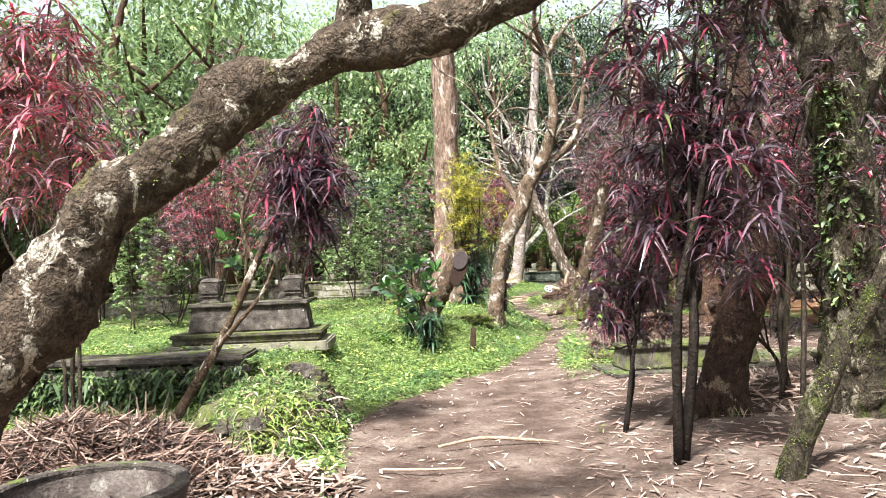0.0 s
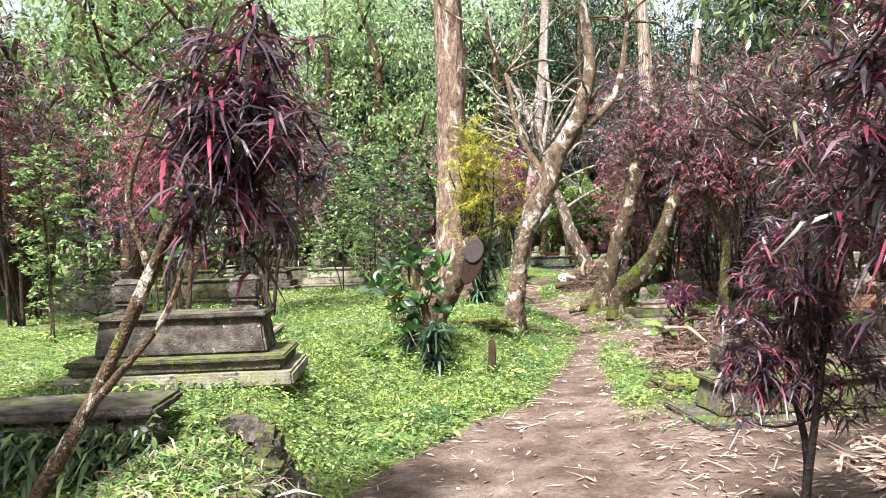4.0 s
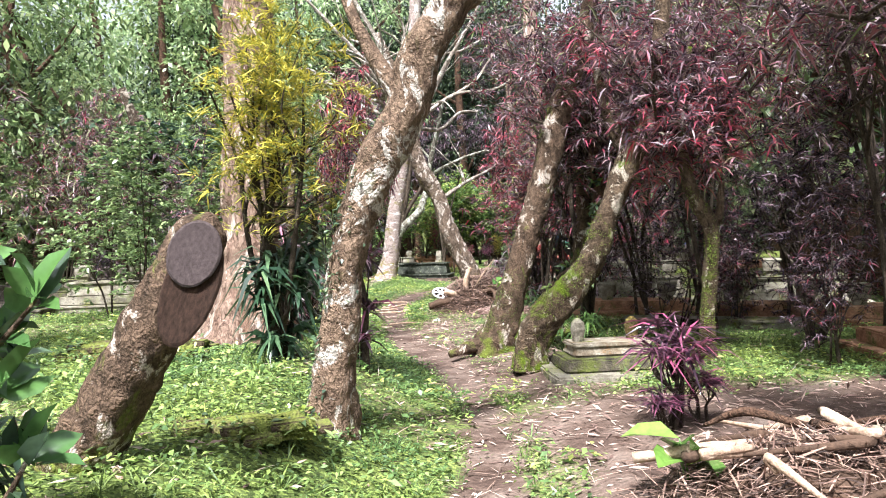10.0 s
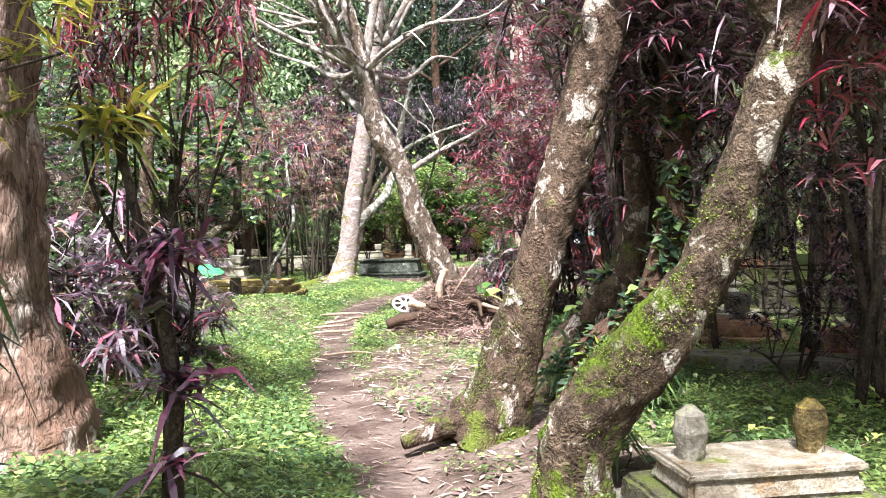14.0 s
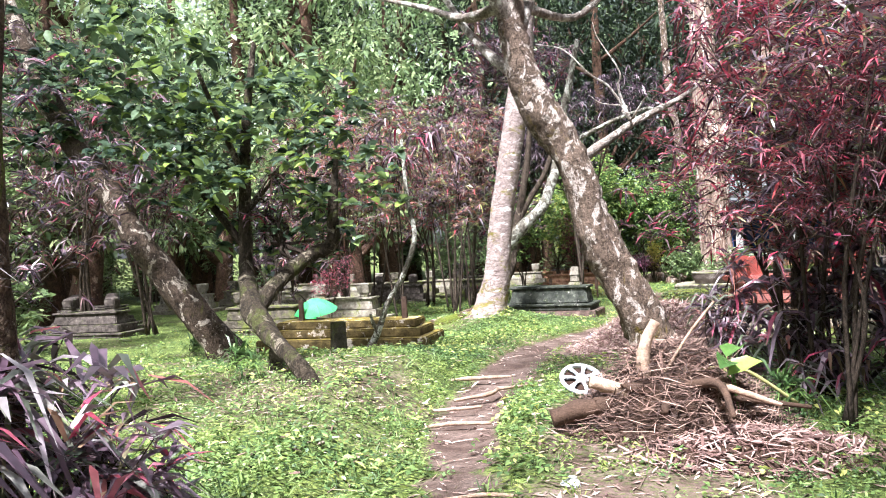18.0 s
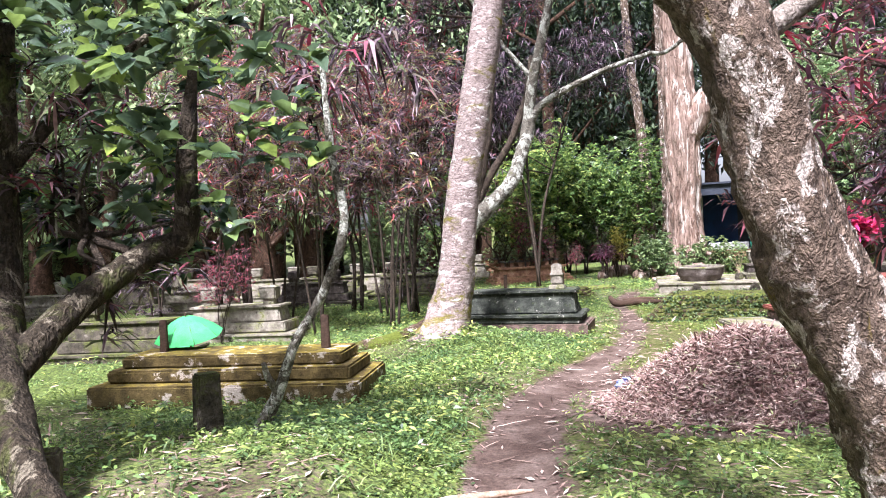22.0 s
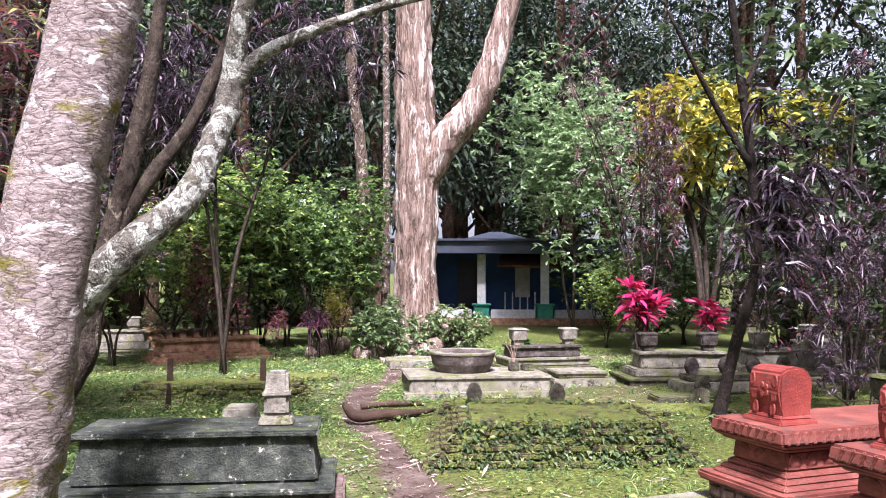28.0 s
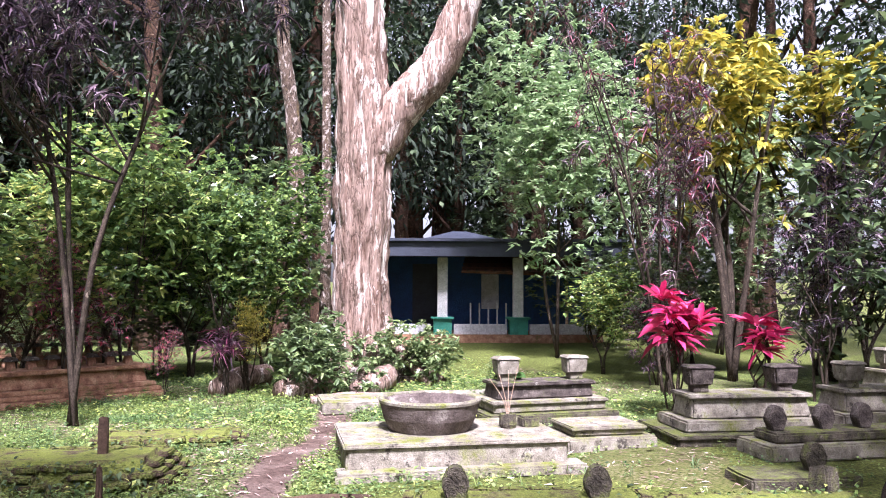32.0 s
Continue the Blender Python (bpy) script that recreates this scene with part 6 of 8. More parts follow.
# ---- forest behind and around ----
def build_big(key, mat, H, R, clumps, per, leaf, seed, label):
    """A forest tree whose crown is built of many flattened leaf clumps with gaps between them."""
    rng = np.random.default_rng(seed)
    root = thing("forest_tree", pose(0, 0, -80), label, "tree", "forest trees")
    part("trunk", tubes("trunk", [[(0, 0, -0.3, 0.3), (rng.normal(0, 0.2), 0, H * 0.3, 0.24), (rng.normal(0, 0.4), rng.normal(0, 0.3), H * 0.6, 0.18), (0, 0, H * 0.92, 0.05)]], M_BARKD, sides=7, per=4, flare=0.4, seed=seed), None, root)
    u = rng.uniform(0.0, 1.0, clumps)
    a = np.arange(clumps) * 2.4 + rng.normal(0, 0.4, clumps)
    rad = R * np.sin(math.pi * (0.12 + 0.8 * u)) ** 0.7 * rng.uniform(0.45, 1.0, clumps)
    cen = np.stack([np.cos(a) * rad, np.sin(a) * rad, H * (0.28 + 0.68 * u)], 1)
    for i in range(6):
        e = cen[i * clumps // 6]
        z = e[2] - H * 0.1 - 0.25 * math.hypot(e[0], e[1])
        part("limb", tubes("limb", [[(0, 0, z, 0.11), (e[0] * 0.5, e[1] * 0.5, (z + e[2]) / 2 - 0.1, 0.07), (*e, 0.03)]], M_BARKD, sides=5, per=3, seed=i), None, root)
    n = clumps * per
    size = np.repeat(R * 0.34 * rng.uniform(0.65, 1.3, clumps), per)[:, None] * np.array([1.0, 1.0, 0.6])
    d = rng.normal(0, 1, (n, 3)) + np.array([0, 0, 0.45])
    d = unit(d)
    b = np.repeat(cen, per, 0) + d * size * (rng.uniform(0.25, 1.0, n) ** 0.5)[:, None]
    w = d + rng.normal(0, 0.55, (n, 3)) - np.array([0, 0, 0.35])
    part("foliage", leaves("foliage", b, w, rng.uniform(0.7, 1.3, n) * leaf, rng.uniform(0.7, 1.3, n) * leaf * 0.42, mat, 0.3, "flat", rng), None, root)
    protos[key] = [root, False]


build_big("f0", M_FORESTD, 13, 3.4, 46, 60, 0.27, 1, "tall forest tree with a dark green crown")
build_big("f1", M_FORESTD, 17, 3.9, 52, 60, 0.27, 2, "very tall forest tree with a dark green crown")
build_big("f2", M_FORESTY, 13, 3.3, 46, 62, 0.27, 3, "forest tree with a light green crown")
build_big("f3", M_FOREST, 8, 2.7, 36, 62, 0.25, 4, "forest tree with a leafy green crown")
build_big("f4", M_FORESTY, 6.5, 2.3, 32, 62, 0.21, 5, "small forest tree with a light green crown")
# f5's pale leaf colour stands in for sunlight and haze on far crowns.
build_big("f5", M_FORESTL, 17, 3.8, 52, 62, 0.31, 6, "very tall forest tree, crown coloured pale for sun and haze")
rng = np.random.default_rng(77)
ring = []
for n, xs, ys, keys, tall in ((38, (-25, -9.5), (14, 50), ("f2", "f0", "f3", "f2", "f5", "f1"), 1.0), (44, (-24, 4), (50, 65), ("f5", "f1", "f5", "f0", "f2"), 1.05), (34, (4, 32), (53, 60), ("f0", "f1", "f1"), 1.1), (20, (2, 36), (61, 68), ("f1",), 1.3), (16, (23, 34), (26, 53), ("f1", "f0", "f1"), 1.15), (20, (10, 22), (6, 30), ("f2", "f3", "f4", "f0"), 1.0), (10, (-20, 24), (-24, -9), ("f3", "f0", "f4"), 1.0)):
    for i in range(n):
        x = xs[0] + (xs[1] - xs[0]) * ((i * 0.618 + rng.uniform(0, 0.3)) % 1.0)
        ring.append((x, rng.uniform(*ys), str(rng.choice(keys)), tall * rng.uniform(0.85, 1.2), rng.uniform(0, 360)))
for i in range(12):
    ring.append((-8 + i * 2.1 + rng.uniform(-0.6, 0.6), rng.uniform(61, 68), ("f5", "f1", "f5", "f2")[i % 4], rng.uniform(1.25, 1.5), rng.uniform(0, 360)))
ring += [(-10, -3, "f3", 1.1, 0), (-13, 4, "f2", 0.9, 90), (10, -3, "f3", 1.0, 200), (14, 2, "f3", 1.1, 40)]
belt = []
while len(belt) < 50:
    x, y = rng.uniform(-16, 20), rng.uniform(8, 58)
    tx = np.interp(y, TRK[:, 1], TRK[:, 0])
    clear = 11.0 if x < tx else 6.5
    if abs(x - tx) < clear or (x > 7 and 31 < y < 50 and x < 21):
        continue
    belt.append((x, y, str(rng.choice(["fardark", "green", "greendark", "fardark", "greendark", "f4"] if x > tx else ["green", "f4", "green", "fardark", "f4"])), rng.uniform(0.9, 1.35), rng.uniform(0, 360)))
for n, xs, ys, keys in ((16, (-10, 3.5), (43.5, 48), ("green", "f4", "green")), (26, (-3, 30), (51.8, 56), ("greendark", "green")), (12, (23.2, 27), (30, 52), ("greendark", "green")), (8, (17, 22.5), (27, 29.8), ("greendark",))):
    for i in range(n):
        belt.append((rng.uniform(*xs), rng.uniform(*ys), str(rng.choice(keys)), rng.uniform(0.8, 1.3), rng.uniform(0, 360)))
ring = [q for q in ring + belt if not (8 < q[0] < 23 and 30 < q[1] < 51.5)]
# Three unseen trees, added only to throw shade on the clearing's right side.
ring += [(17.5, 33.0, "f0", 0.9, 40), (20.8, 34.5, "f1", 0.8, 150), (15.8, 31.3, "f3", 1.1, 260)]
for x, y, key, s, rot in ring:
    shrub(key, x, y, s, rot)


# ---- stone work ----
def worn_block(L, W, h, z0=0.0, taper=0.0, worn=0.006, bevel=0.015, seed=0, shift=(0, 0)):
    """A weathered block, L by W by h, standing at z0, its top drawn in by taper."""
    bm = bmesh.new()
    bmesh.ops.create_cube(bm, size=1)
    for v in bm.verts:
        k = 1 - (taper if v.co.z > 0 else 0)
        v.co = Vector((v.co.x * (L if v.co.z < 0 else L - taper), v.co.y * (W if v.co.z < 0 else W - taper), (v.co.z + 0.5) * h + z0))
    bmesh.ops.bevel(bm, geom=list(bm.edges), offset=min(bevel, h * 0.3), segments=2, affect="EDGES")
    if worn > 0:
        cuts = 5 if max(L, W) > 0.8 else 2
        long_edges = [e for e in bm.edges if e.calc_length() > 0.25]
        bmesh.ops.subdivide_edges(bm, edges=long_edges, cuts=cuts, use_grid_fill=True)
    for v in bm.verts:
        n = noise.noise(Vector((v.co.x * 5 + seed, v.co.y * 5, v.co.z * 9))) + 0.6 * noise.noise(Vector((v.co.x * 17 + seed, v.co.y * 17, v.co.z * 17)))
        v.co += Vector((n, noise.noise(v.co * 7 + Vector((seed, 3, 1))), n * 0.7)) * worn
        v.co.x += shift[0]
        v.co.y += shift[1]
    bmesh.ops.triangulate(bm, faces=[f for f in bm.faces if len(f.verts) > 4])
    return bm


def revolve(profile, sides=24, wobble=0.0, seed=0, ring=False):
    """A turned shape from (radius, z) pairs."""
    bm = bmesh.new()
    rings = []
    for r, z in profile:
        row = []
        for k in range(sides):
            a = 2 * math.pi * k / sides
            q = r * (1 + wobble * noise.noise(Vector((math.cos(a) * 2 + seed, math.sin(a) * 2, z * 4))))
            row.append(bm.verts.new((q * math.cos(a), q * math.sin(a), z)))
        rings.append(row)
    for a, b in zip(rings, rings[1:]):
        for k in range(sides):
            bm.faces.new((a[k], a[(k + 1) % sides], b[(k + 1) % sides], b[k]))
    if ring:
        for k in range(sides):
            bm.faces.new((rings[-1][k], rings[-1][(k + 1) % sides], rings[0][(k + 1) % sides], rings[0][k]))
    else:
        bm.faces.new(rings[0][::-1])
        bm.faces.new(rings[-1])
    return bm


def outline_block(pts, thick, bevel=0.01):
    """A plate cut to an outline in x, z, thick along y."""
    bm = bmesh.new()
    f = [bm.verts.new((x, -thick / 2, z)) for x, z in pts]
    b = [bm.verts.new((x, thick / 2, z)) for x, z in pts]
    bm.faces.new(f)
    bm.faces.new(b[::-1])
    n = len(pts)
    for i in range(n):
        bm.faces.new((f[(i + 1) % n], f[i], b[i], b[(i + 1) % n]))
    bmesh.ops.bevel(bm, geom=list(bm.edges), offset=bevel, segments=2, affect="EDGES")
    bmesh.ops.triangulate(bm, faces=[f for f in bm.faces if len(f.verts) > 4])
    return bm


def headstone(style, mat, parent, x, z, seed=0, y=0.0, turn=0.0):
    """A grave marker standing at x, z on its grave."""
    if style == "block":
        hs = part("headstone", worn_block(0.24, 0.2, 0.15, 0.1, -0.025, 0.01, 0.02, seed), mat, parent)
        part("cap", worn_block(0.25, 0.21, 0.05, 0.25, 0.1, 0.008, 0.015, seed + 3), mat, hs)
        part("neck", worn_block(0.18, 0.15, 0.1, 0.0, 0.0, 0.006, 0.012, seed + 1), mat, hs)
        part("band", worn_block(0.22, 0.19, 0.025, 0.075, 0.0, 0.004, 0.008, seed + 4), mat, hs)
        part("foot", worn_block(0.26, 0.22, 0.03, 0.0, 0.02, 0.004, 0.01, seed + 2), mat, hs)
    elif style == "carved":
        side = [(-0.1, 0.0), (0.11, 0.0), (0.125, 0.05), (0.095, 0.085), (0.135, 0.12), (0.105, 0.155), (0.14, 0.2), (0.115, 0.235), (0.135, 0.28), (0.1, 0.325), (0.03, 0.345), (-0.06, 0.34), (-0.105, 0.31), (-0.125, 0.2), (-0.105, 0.08)]
        hs = part("headstone", outline_block(side, 0.27, 0.014), mat, parent)
        for k in range(3):
            for sy in (-1, 1):
                o = part("scroll", revolve([(0.012, -0.015), (0.03, -0.012), (0.034, 0.0), (0.026, 0.012), (0.012, 0.008)], 12), mat, hs)
                o.matrix_basis = pose(-0.118, sy * (0.07 + 0.012 * k), 0.09 + 0.085 * k, 0, -86, 0) @ Matrix.Diagonal((1.3, 0.7, 0.45, 1))
        for k in range(5):
            o = part("petal", revolve([(0.006, -0.008), (0.022, -0.004), (0.018, 0.008), (0.004, 0.01)], 10), mat, hs)
            a = 1.2566 * k
            o.matrix_basis = pose(-0.124, 0.03 * math.cos(a), 0.2 + 0.03 * math.sin(a), 0, -86, 0) @ Matrix.Diagonal((1.0, 0.8, 0.5, 1))
        part("foot", worn_block(0.3, 0.34, 0.035, -0.004, 0.02, 0.003, 0.01, seed), mat, hs)
        part("neck", worn_block(0.25, 0.29, 0.03, 0.03, 0.03, 0.003, 0.008, seed), mat, hs)
    elif style == "hex":
        hs = part("headstone", outline_block([(-0.06, 0), (0.06, 0), (0.105, 0.12), (0.06, 0.23), (0.0, 0.26), (-0.06, 0.23), (-0.105, 0.12)], 0.12, 0.012), mat, parent)
    elif style == "round":
        hs = part("headstone", revolve([(0.055, 0), (0.06, 0.05), (0.075, 0.12), (0.06, 0.19), (0.02, 0.225)], 14, 0.1, seed), mat, parent)
    elif style == "post":
        hs = part("marker_post", worn_block(0.085, 0.06, 0.34, 0.0, 0.01, 0.005, 0.008, seed), M_CUT, parent, "weathered wooden marker post")
    elif style == "column":
        hs = part("headstone", worn_block(0.17, 0.16, 0.3, 0.07, 0.02, 0.01, 0.02, seed), mat, parent)
        part("base", worn_block(0.24, 0.22, 0.07, 0.0, 0.03, 0.008, 0.015, seed), mat, hs)
        part("band", worn_block(0.19, 0.18, 0.04, 0.2, 0.0, 0.006, 0.01, seed + 2), mat, hs)
    else:
        hs = part("headstone", worn_block(0.26, 0.2, 0.2, 0.08, -0.04, 0.008, 0.02, seed), mat, parent)
        part("neck", worn_block(0.18, 0.14, 0.09, 0.0, 0.0, 0.005, 0.01, seed), mat, hs)
        part("cap", worn_block(0.33, 0.27, 0.035, 0.27, 0.05, 0.006, 0.012, seed), mat, hs)
    hs.matrix_basis = pose(x, y, z, 0, 0, turn)
    return hs


def grave(x, y, rot, tiers, mat, stones, label, z=None, mats=None, seed=0, group="graves"):
    """A stepped grave: tiers (length, width, height, taper, lip) from the ground up, and its markers."""
    root = thing("grave", pose(x, y, height(x, y) - 0.05 if z is None else z, 0, 0, rot), label, "grave", group)
    h = 0.0
    for i, (L, W, hh, taper, lip) in enumerate(tiers):
        m = mats[i] if mats else mat
        t = part("tier", worn_block(L, W, hh, h, taper, 0.009, 0.02, seed + i), m, root)
        h += hh
        if lip:
            part("ledge", worn_block(L - taper + lip, W - taper + lip, 0.045, h - 0.045 + 0.004, 0.0, 0.007, 0.014, seed + i + 9), m, t)
            h += 0.004
    for k, st in enumerate(stones):
        headstone(st[0], st[2] if len(st) > 2 else mat, root, st[1], h - 0.003, seed + k, st[3] if len(st) > 3 else 0.0)
    return root


grave(-2.33, 9.5, 2, [(1.9, 1.0, 0.12, 0.0, 0), (1.7, 0.82, 0.12, 0.0, 0.06), (1.42, 0.52, 0.34, 0.1, 0.1)], M_STONE, [("block", -0.48), ("block", 0.5)], "dark weathered stone grave with two block headstones", 0.46, [M_PALE, M_STONEM, M_STONE], 1)
grave(-2.95, 12.05, 2, [(1.9, 1.0, 0.14, 0.0, 0), (1.7, 0.8, 0.14, 0.0, 0.06), (1.45, 0.5, 0.22, 0.05, 0.08)], M_STONE, [("hex", 0.5)], "grey stepped stone grave in the grass", 0.32, [M_PALE, M_PALE, M_STONE], 2)
grave(2.79, 9.25, 6, [(1.95, 0.9, 0.1, 0.0, 0.05), (1.62, 0.52, 0.28, 0.1, 0.1)], M_STONE, [("block", -0.6), ("block", 0.6)], "dark mossy stone grave with two block headstones", 0.0, [M_STONE, M_STONEM], 3)
grave(3.58, 16.05, -4, [(1.22, 0.95, 0.13, 0.0, 0), (0.98, 0.66, 0.13, 0.05, 0), (0.78, 0.42, 0.13, 0.08, 0.07)], M_PALE, [("round", -0.28, M_PALE), ("round", 0.26, M_STONEY)], "small mossy grave on a pale kerb with two round markers", 0.0, [M_PALE, M_STONEM, M_PALEM], 5)
G_ = grave(0.55, 29.92, -13, [(2.75, 1.25, 0.22, 0.0, 0), (2.5, 0.9, 0.13, 0.0, 0), (2.3, 0.65, 0.12, 0.0, 0)], M_STONEY, [("post", -0.85), ("post", 0.9)], "stepped grave with yellow-green moss and wooden markers", -0.03, None, 6)
grave(4.2, 33.25, -22, [(1.95, 1.05, 0.2, 0.0, 0), (1.75, 0.85, 0.13, 0.0, 0.07), (1.6, 0.6, 0.34, 0.12, 0.12)], M_STONE, [("column", 0.5, M_PALE)], "long green-black stepped grave with pale lichen", -0.02, [M_BRICKM, M_STONED, M_STONED], 7)
PL = thing("grave_platform", pose(7.85, 30.3, -0.08, 0, 0, -8), "low mossy concrete platform under two red graves", "platform")
part("body", worn_block(3.1, 1.95, 0.3, 0.0, 0.0, 0.008, 0.02, 8), M_PALEM, PL)
part("top_slab", worn_block(3.2, 2.05, 0.06, 0.3, 0.0, 0.006, 0.02, 9), M_PALE, PL)


def red_grave(x, y, seed):
    root = thing("grave", pose(x, y, 0.275, 0, 0, -8), "ornate red-painted grave with carved headstones", "grave", "red graves")
    h = 0.0
    courses = [("base_course", 2.0, 0.66, 0.12, 0.0, M_BRICKM), ("base_ledge", 2.1, 0.76, 0.055, 0.0, M_RED), ("moulding", 1.96, 0.63, 0.03, 0.03, M_RED), ("moulding", 1.9, 0.575, 0.03, 0.03, M_RED), ("moulding", 1.84, 0.52, 0.035, 0.03, M_RED), ("frieze", 1.78, 0.47, 0.12, 0.02, M_RED), ("moulding", 1.86, 0.53, 0.025, -0.03, M_RED), ("moulding", 1.92, 0.58, 0.025, -0.04, M_RED), ("cornice", 2.0, 0.64, 0.085, 0.03, M_RED)]
    for i, (nm, L, W, hh, tp, mt) in enumerate(courses):
        t = part(nm, worn_block(L, W, hh, h, tp, 0.004, 0.015, seed + i), mt, root)
        if nm == "base_course":
            for k in range(16):
                part("brick", worn_block(0.105, 0.02, 0.06, 0.03, 0.0, 0.0, 0.004, 0, (-0.93 + k * 0.124, -0.335)), mt, t)
            for k in range(5):
                part("brick", worn_block(0.02, 0.105, 0.06, 0.03, 0.0, 0.0, 0.004, 0, (-1.005, -0.25 + k * 0.125)), mt, t)
        if nm == "frieze":
            for k in range(17):
                bm = revolve([(0.02, -0.03), (0.05, -0.02), (0.05, 0.0), (0.02, 0.012)], 10)
                o = part("carved_scroll", bm, M_RED, t)
                face = pose(-0.82 + k * 0.126, -0.232, h + 0.06, 90, 25 * (-1) ** k, 0) if k < 14 else pose(-0.885, -0.13 + (k - 14) * 0.126, h + 0.06, 90, 25 * (-1) ** k, -90)
                o.matrix_basis = face @ Matrix.Diagonal((1.1, 0.85, 0.8, 1))
        if nm == "cornice":
            for k in range(38):
                o = part("rope_twist", worn_block(0.022, 0.022, 0.09, -0.045, 0.0, 0.0, 0.006, 0), M_RED, t)
                o.matrix_basis = pose(-0.94 + k * 0.065, -0.318, h + 0.045, 0, 28, 0) if k < 30 else pose(-0.998, -0.24 + (k - 30) * 0.066, h + 0.045, 28, 0, 0)
        h += hh
    for xx in (-0.72, 0.78):
        headstone("carved", M_REDB, root, xx, h - 0.002, seed)
    return root


red_grave(7.8, 29.92, 20)
red_grave(7.93, 30.85, 30)

# last clearing
grave(9.15, 37.95, -20, [(2.06, 1.21, 0.32, 0.0, 0.05)], M_PALE, [], "pale mossy concrete grave slab", -0.04, None, 40)
grave(8.95, 37.35, -20, [(2.3, 0.3, 0.1, 0.0, 0)], M_PALE, [], "low pale kerb in the grass", -0.03, None, 41)
grave(10.95, 37.75, -18, [(1.0, 0.8, 0.16, 0.0, 0), (0.8, 0.6, 0.1, 0.0, 0.05)], M_PALE, [], "small whitewashed grave kerb", -0.02, None, 42)
grave(11.35, 39.25, -14, [(1.75, 1.0, 0.2, 0.0, 0), (1.5, 0.75, 0.14, 0.0, 0.06), (1.3, 0.5, 0.2, 0.05, 0.1)], M_PALE, [("cap", -0.45), ("cap", 0.5)], "stone grave with two capped headstones", -0.03, [M_STONEM, M_PALE, M_STONE], 43)
grave(12.55, 37.15, -24, [(1.95, 1.05, 0.16, 0.0, 0.06), (1.65, 0.78, 0.12, 0.0, 0), (1.4, 0.5, 0.26, 0.08, 0.12)], M_STONE, [("cap", -0.5), ("cap", 0.5)], "mossy stone grave with two capped headstones", -0.02, [M_STONEM, M_PALE, M_PALE], 44)
grave(12.75, 36.1, -20, [(2.0, 0.6, 0.16, 0.0, 0), (1.75, 0.4, 0.1, 0.0, 0)], M_STONE, [("hex", -0.75), ("hex", -0.2), ("hex", 0.25), ("hex", 0.75)], "low grave with a row of small pointed stones", 0.0, [M_PALE, M_STONEM], 45)

grave(11.2, 35.6, -25, [(1.0, 0.5, 0.12, 0.0, 0)], M_STONEM, [("hex", 0.2)], "small moss-grown grave kerb", -0.02, None, 47)
grave(10.6, 41.2, -18, [(2.6, 1.0, 0.16, 0.0, 0)], M_PALE, [], "low stone kerb before the house", -0.02, None, 48)


def brick_grave(x, y, rot, L, W, rows, label, mat, seed, stones=(), grown=0.2):
    """A grave of stacked bricks, each one its own piece."""
    root = thing("brick_grave", pose(x, y, height(x, y) - 0.04, 0, 0, rot), label, "grave", "brick graves")
    rng = np.random.default_rng(seed)
    part("core", worn_block(L - 0.03, W - 0.03, rows * 0.06, 0, rows * 0.1, 0.03, 0.05, seed), M_BMOSS, root, "mossy earth core")
    data = []
    for i in range(3):
        bm = worn_block(0.2, 0.1, 0.052, 0, 0.0, 0.007, 0.012, seed + i)
        me = bpy.data.meshes.new("brick")
        bm.to_mesh(me)
        bm.free()
        me.materials.append(mat)
        data.append(me)
    for r in range(rows):
        l, w, z = L - r * 0.11, W - r * 0.11, r * 0.06
        n = int(l / 0.212)
        for k in range(n):
            for sy in (-1, 1):
                if rng.random() < 0.3:
                    continue
                o = part("brick", data[rng.integers(3)], None, root)
                o.matrix_basis = pose(-l / 2 + (k + 0.5) * l / n + rng.normal(0, 0.012), sy * w / 2, z + rng.normal(0, 0.004), rng.normal(0, 2), rng.normal(0, 2), rng.normal(0, 4))
        nm = int(90 * l)
        bs = np.stack([rng.uniform(-l / 2, l / 2, nm), np.where(rng.random(nm) < 0.5, -1, 1) * (w / 2 + rng.normal(0, 0.04, nm)), np.full(nm, z + 0.055)], 1)
        part("moss", leaves("moss", bs, np.stack([rng.normal(0, 1, nm), rng.normal(0, 1, nm), rng.uniform(0.1, 1, nm)], 1), rng.uniform(0.02, 0.05, nm), rng.uniform(0.012, 0.03, nm), M_MOSS, 0.3, "flat", rng), None, root)["kind"] = "stuff"
        for k in range(int(w / 0.27)):
            for sx in (-1, 1):
                o = part("brick", data[rng.integers(3)], None, root)
                o.matrix_basis = pose(sx * l / 2, -w / 2 + (k + 0.5) * w / int(w / 0.27), z, 0, 0, 90 + rng.normal(0, 4))
    nm = int(1400 * grown * L * W)
    if nm:
        r = rng.integers(0, rows, nm)
        e = rng.uniform(-0.5, 0.5, (nm, 2))
        side = rng.random(nm) < 0.6
        e[side, 1] = np.sign(e[side, 1]) * 0.5
        bs = np.stack([e[:, 0] * (L - r * 0.11), e[:, 1] * (W - r * 0.11), r * 0.06 + rng.uniform(0.0, 0.07, nm)], 1)
        part("overgrowth", leaves("overgrowth", bs, np.stack([rng.normal(0, 0.8, nm), rng.normal(0, 0.8, nm) + np.sign(e[:, 1]) * 0.8, rng.uniform(-0.2, 1.0, nm)], 1), rng.uniform(0.04, 0.12, nm), rng.uniform(0.018, 0.045, nm), M_WALLHERB, 0.5, "flat", rng), None, root, "dark green weeds growing from the joints")["kind"] = "stuff"
    for k, st in enumerate(stones):
        headstone(st[0], M_STONEM, root, st[1], rows * 0.06 - 0.02, k)
    return root


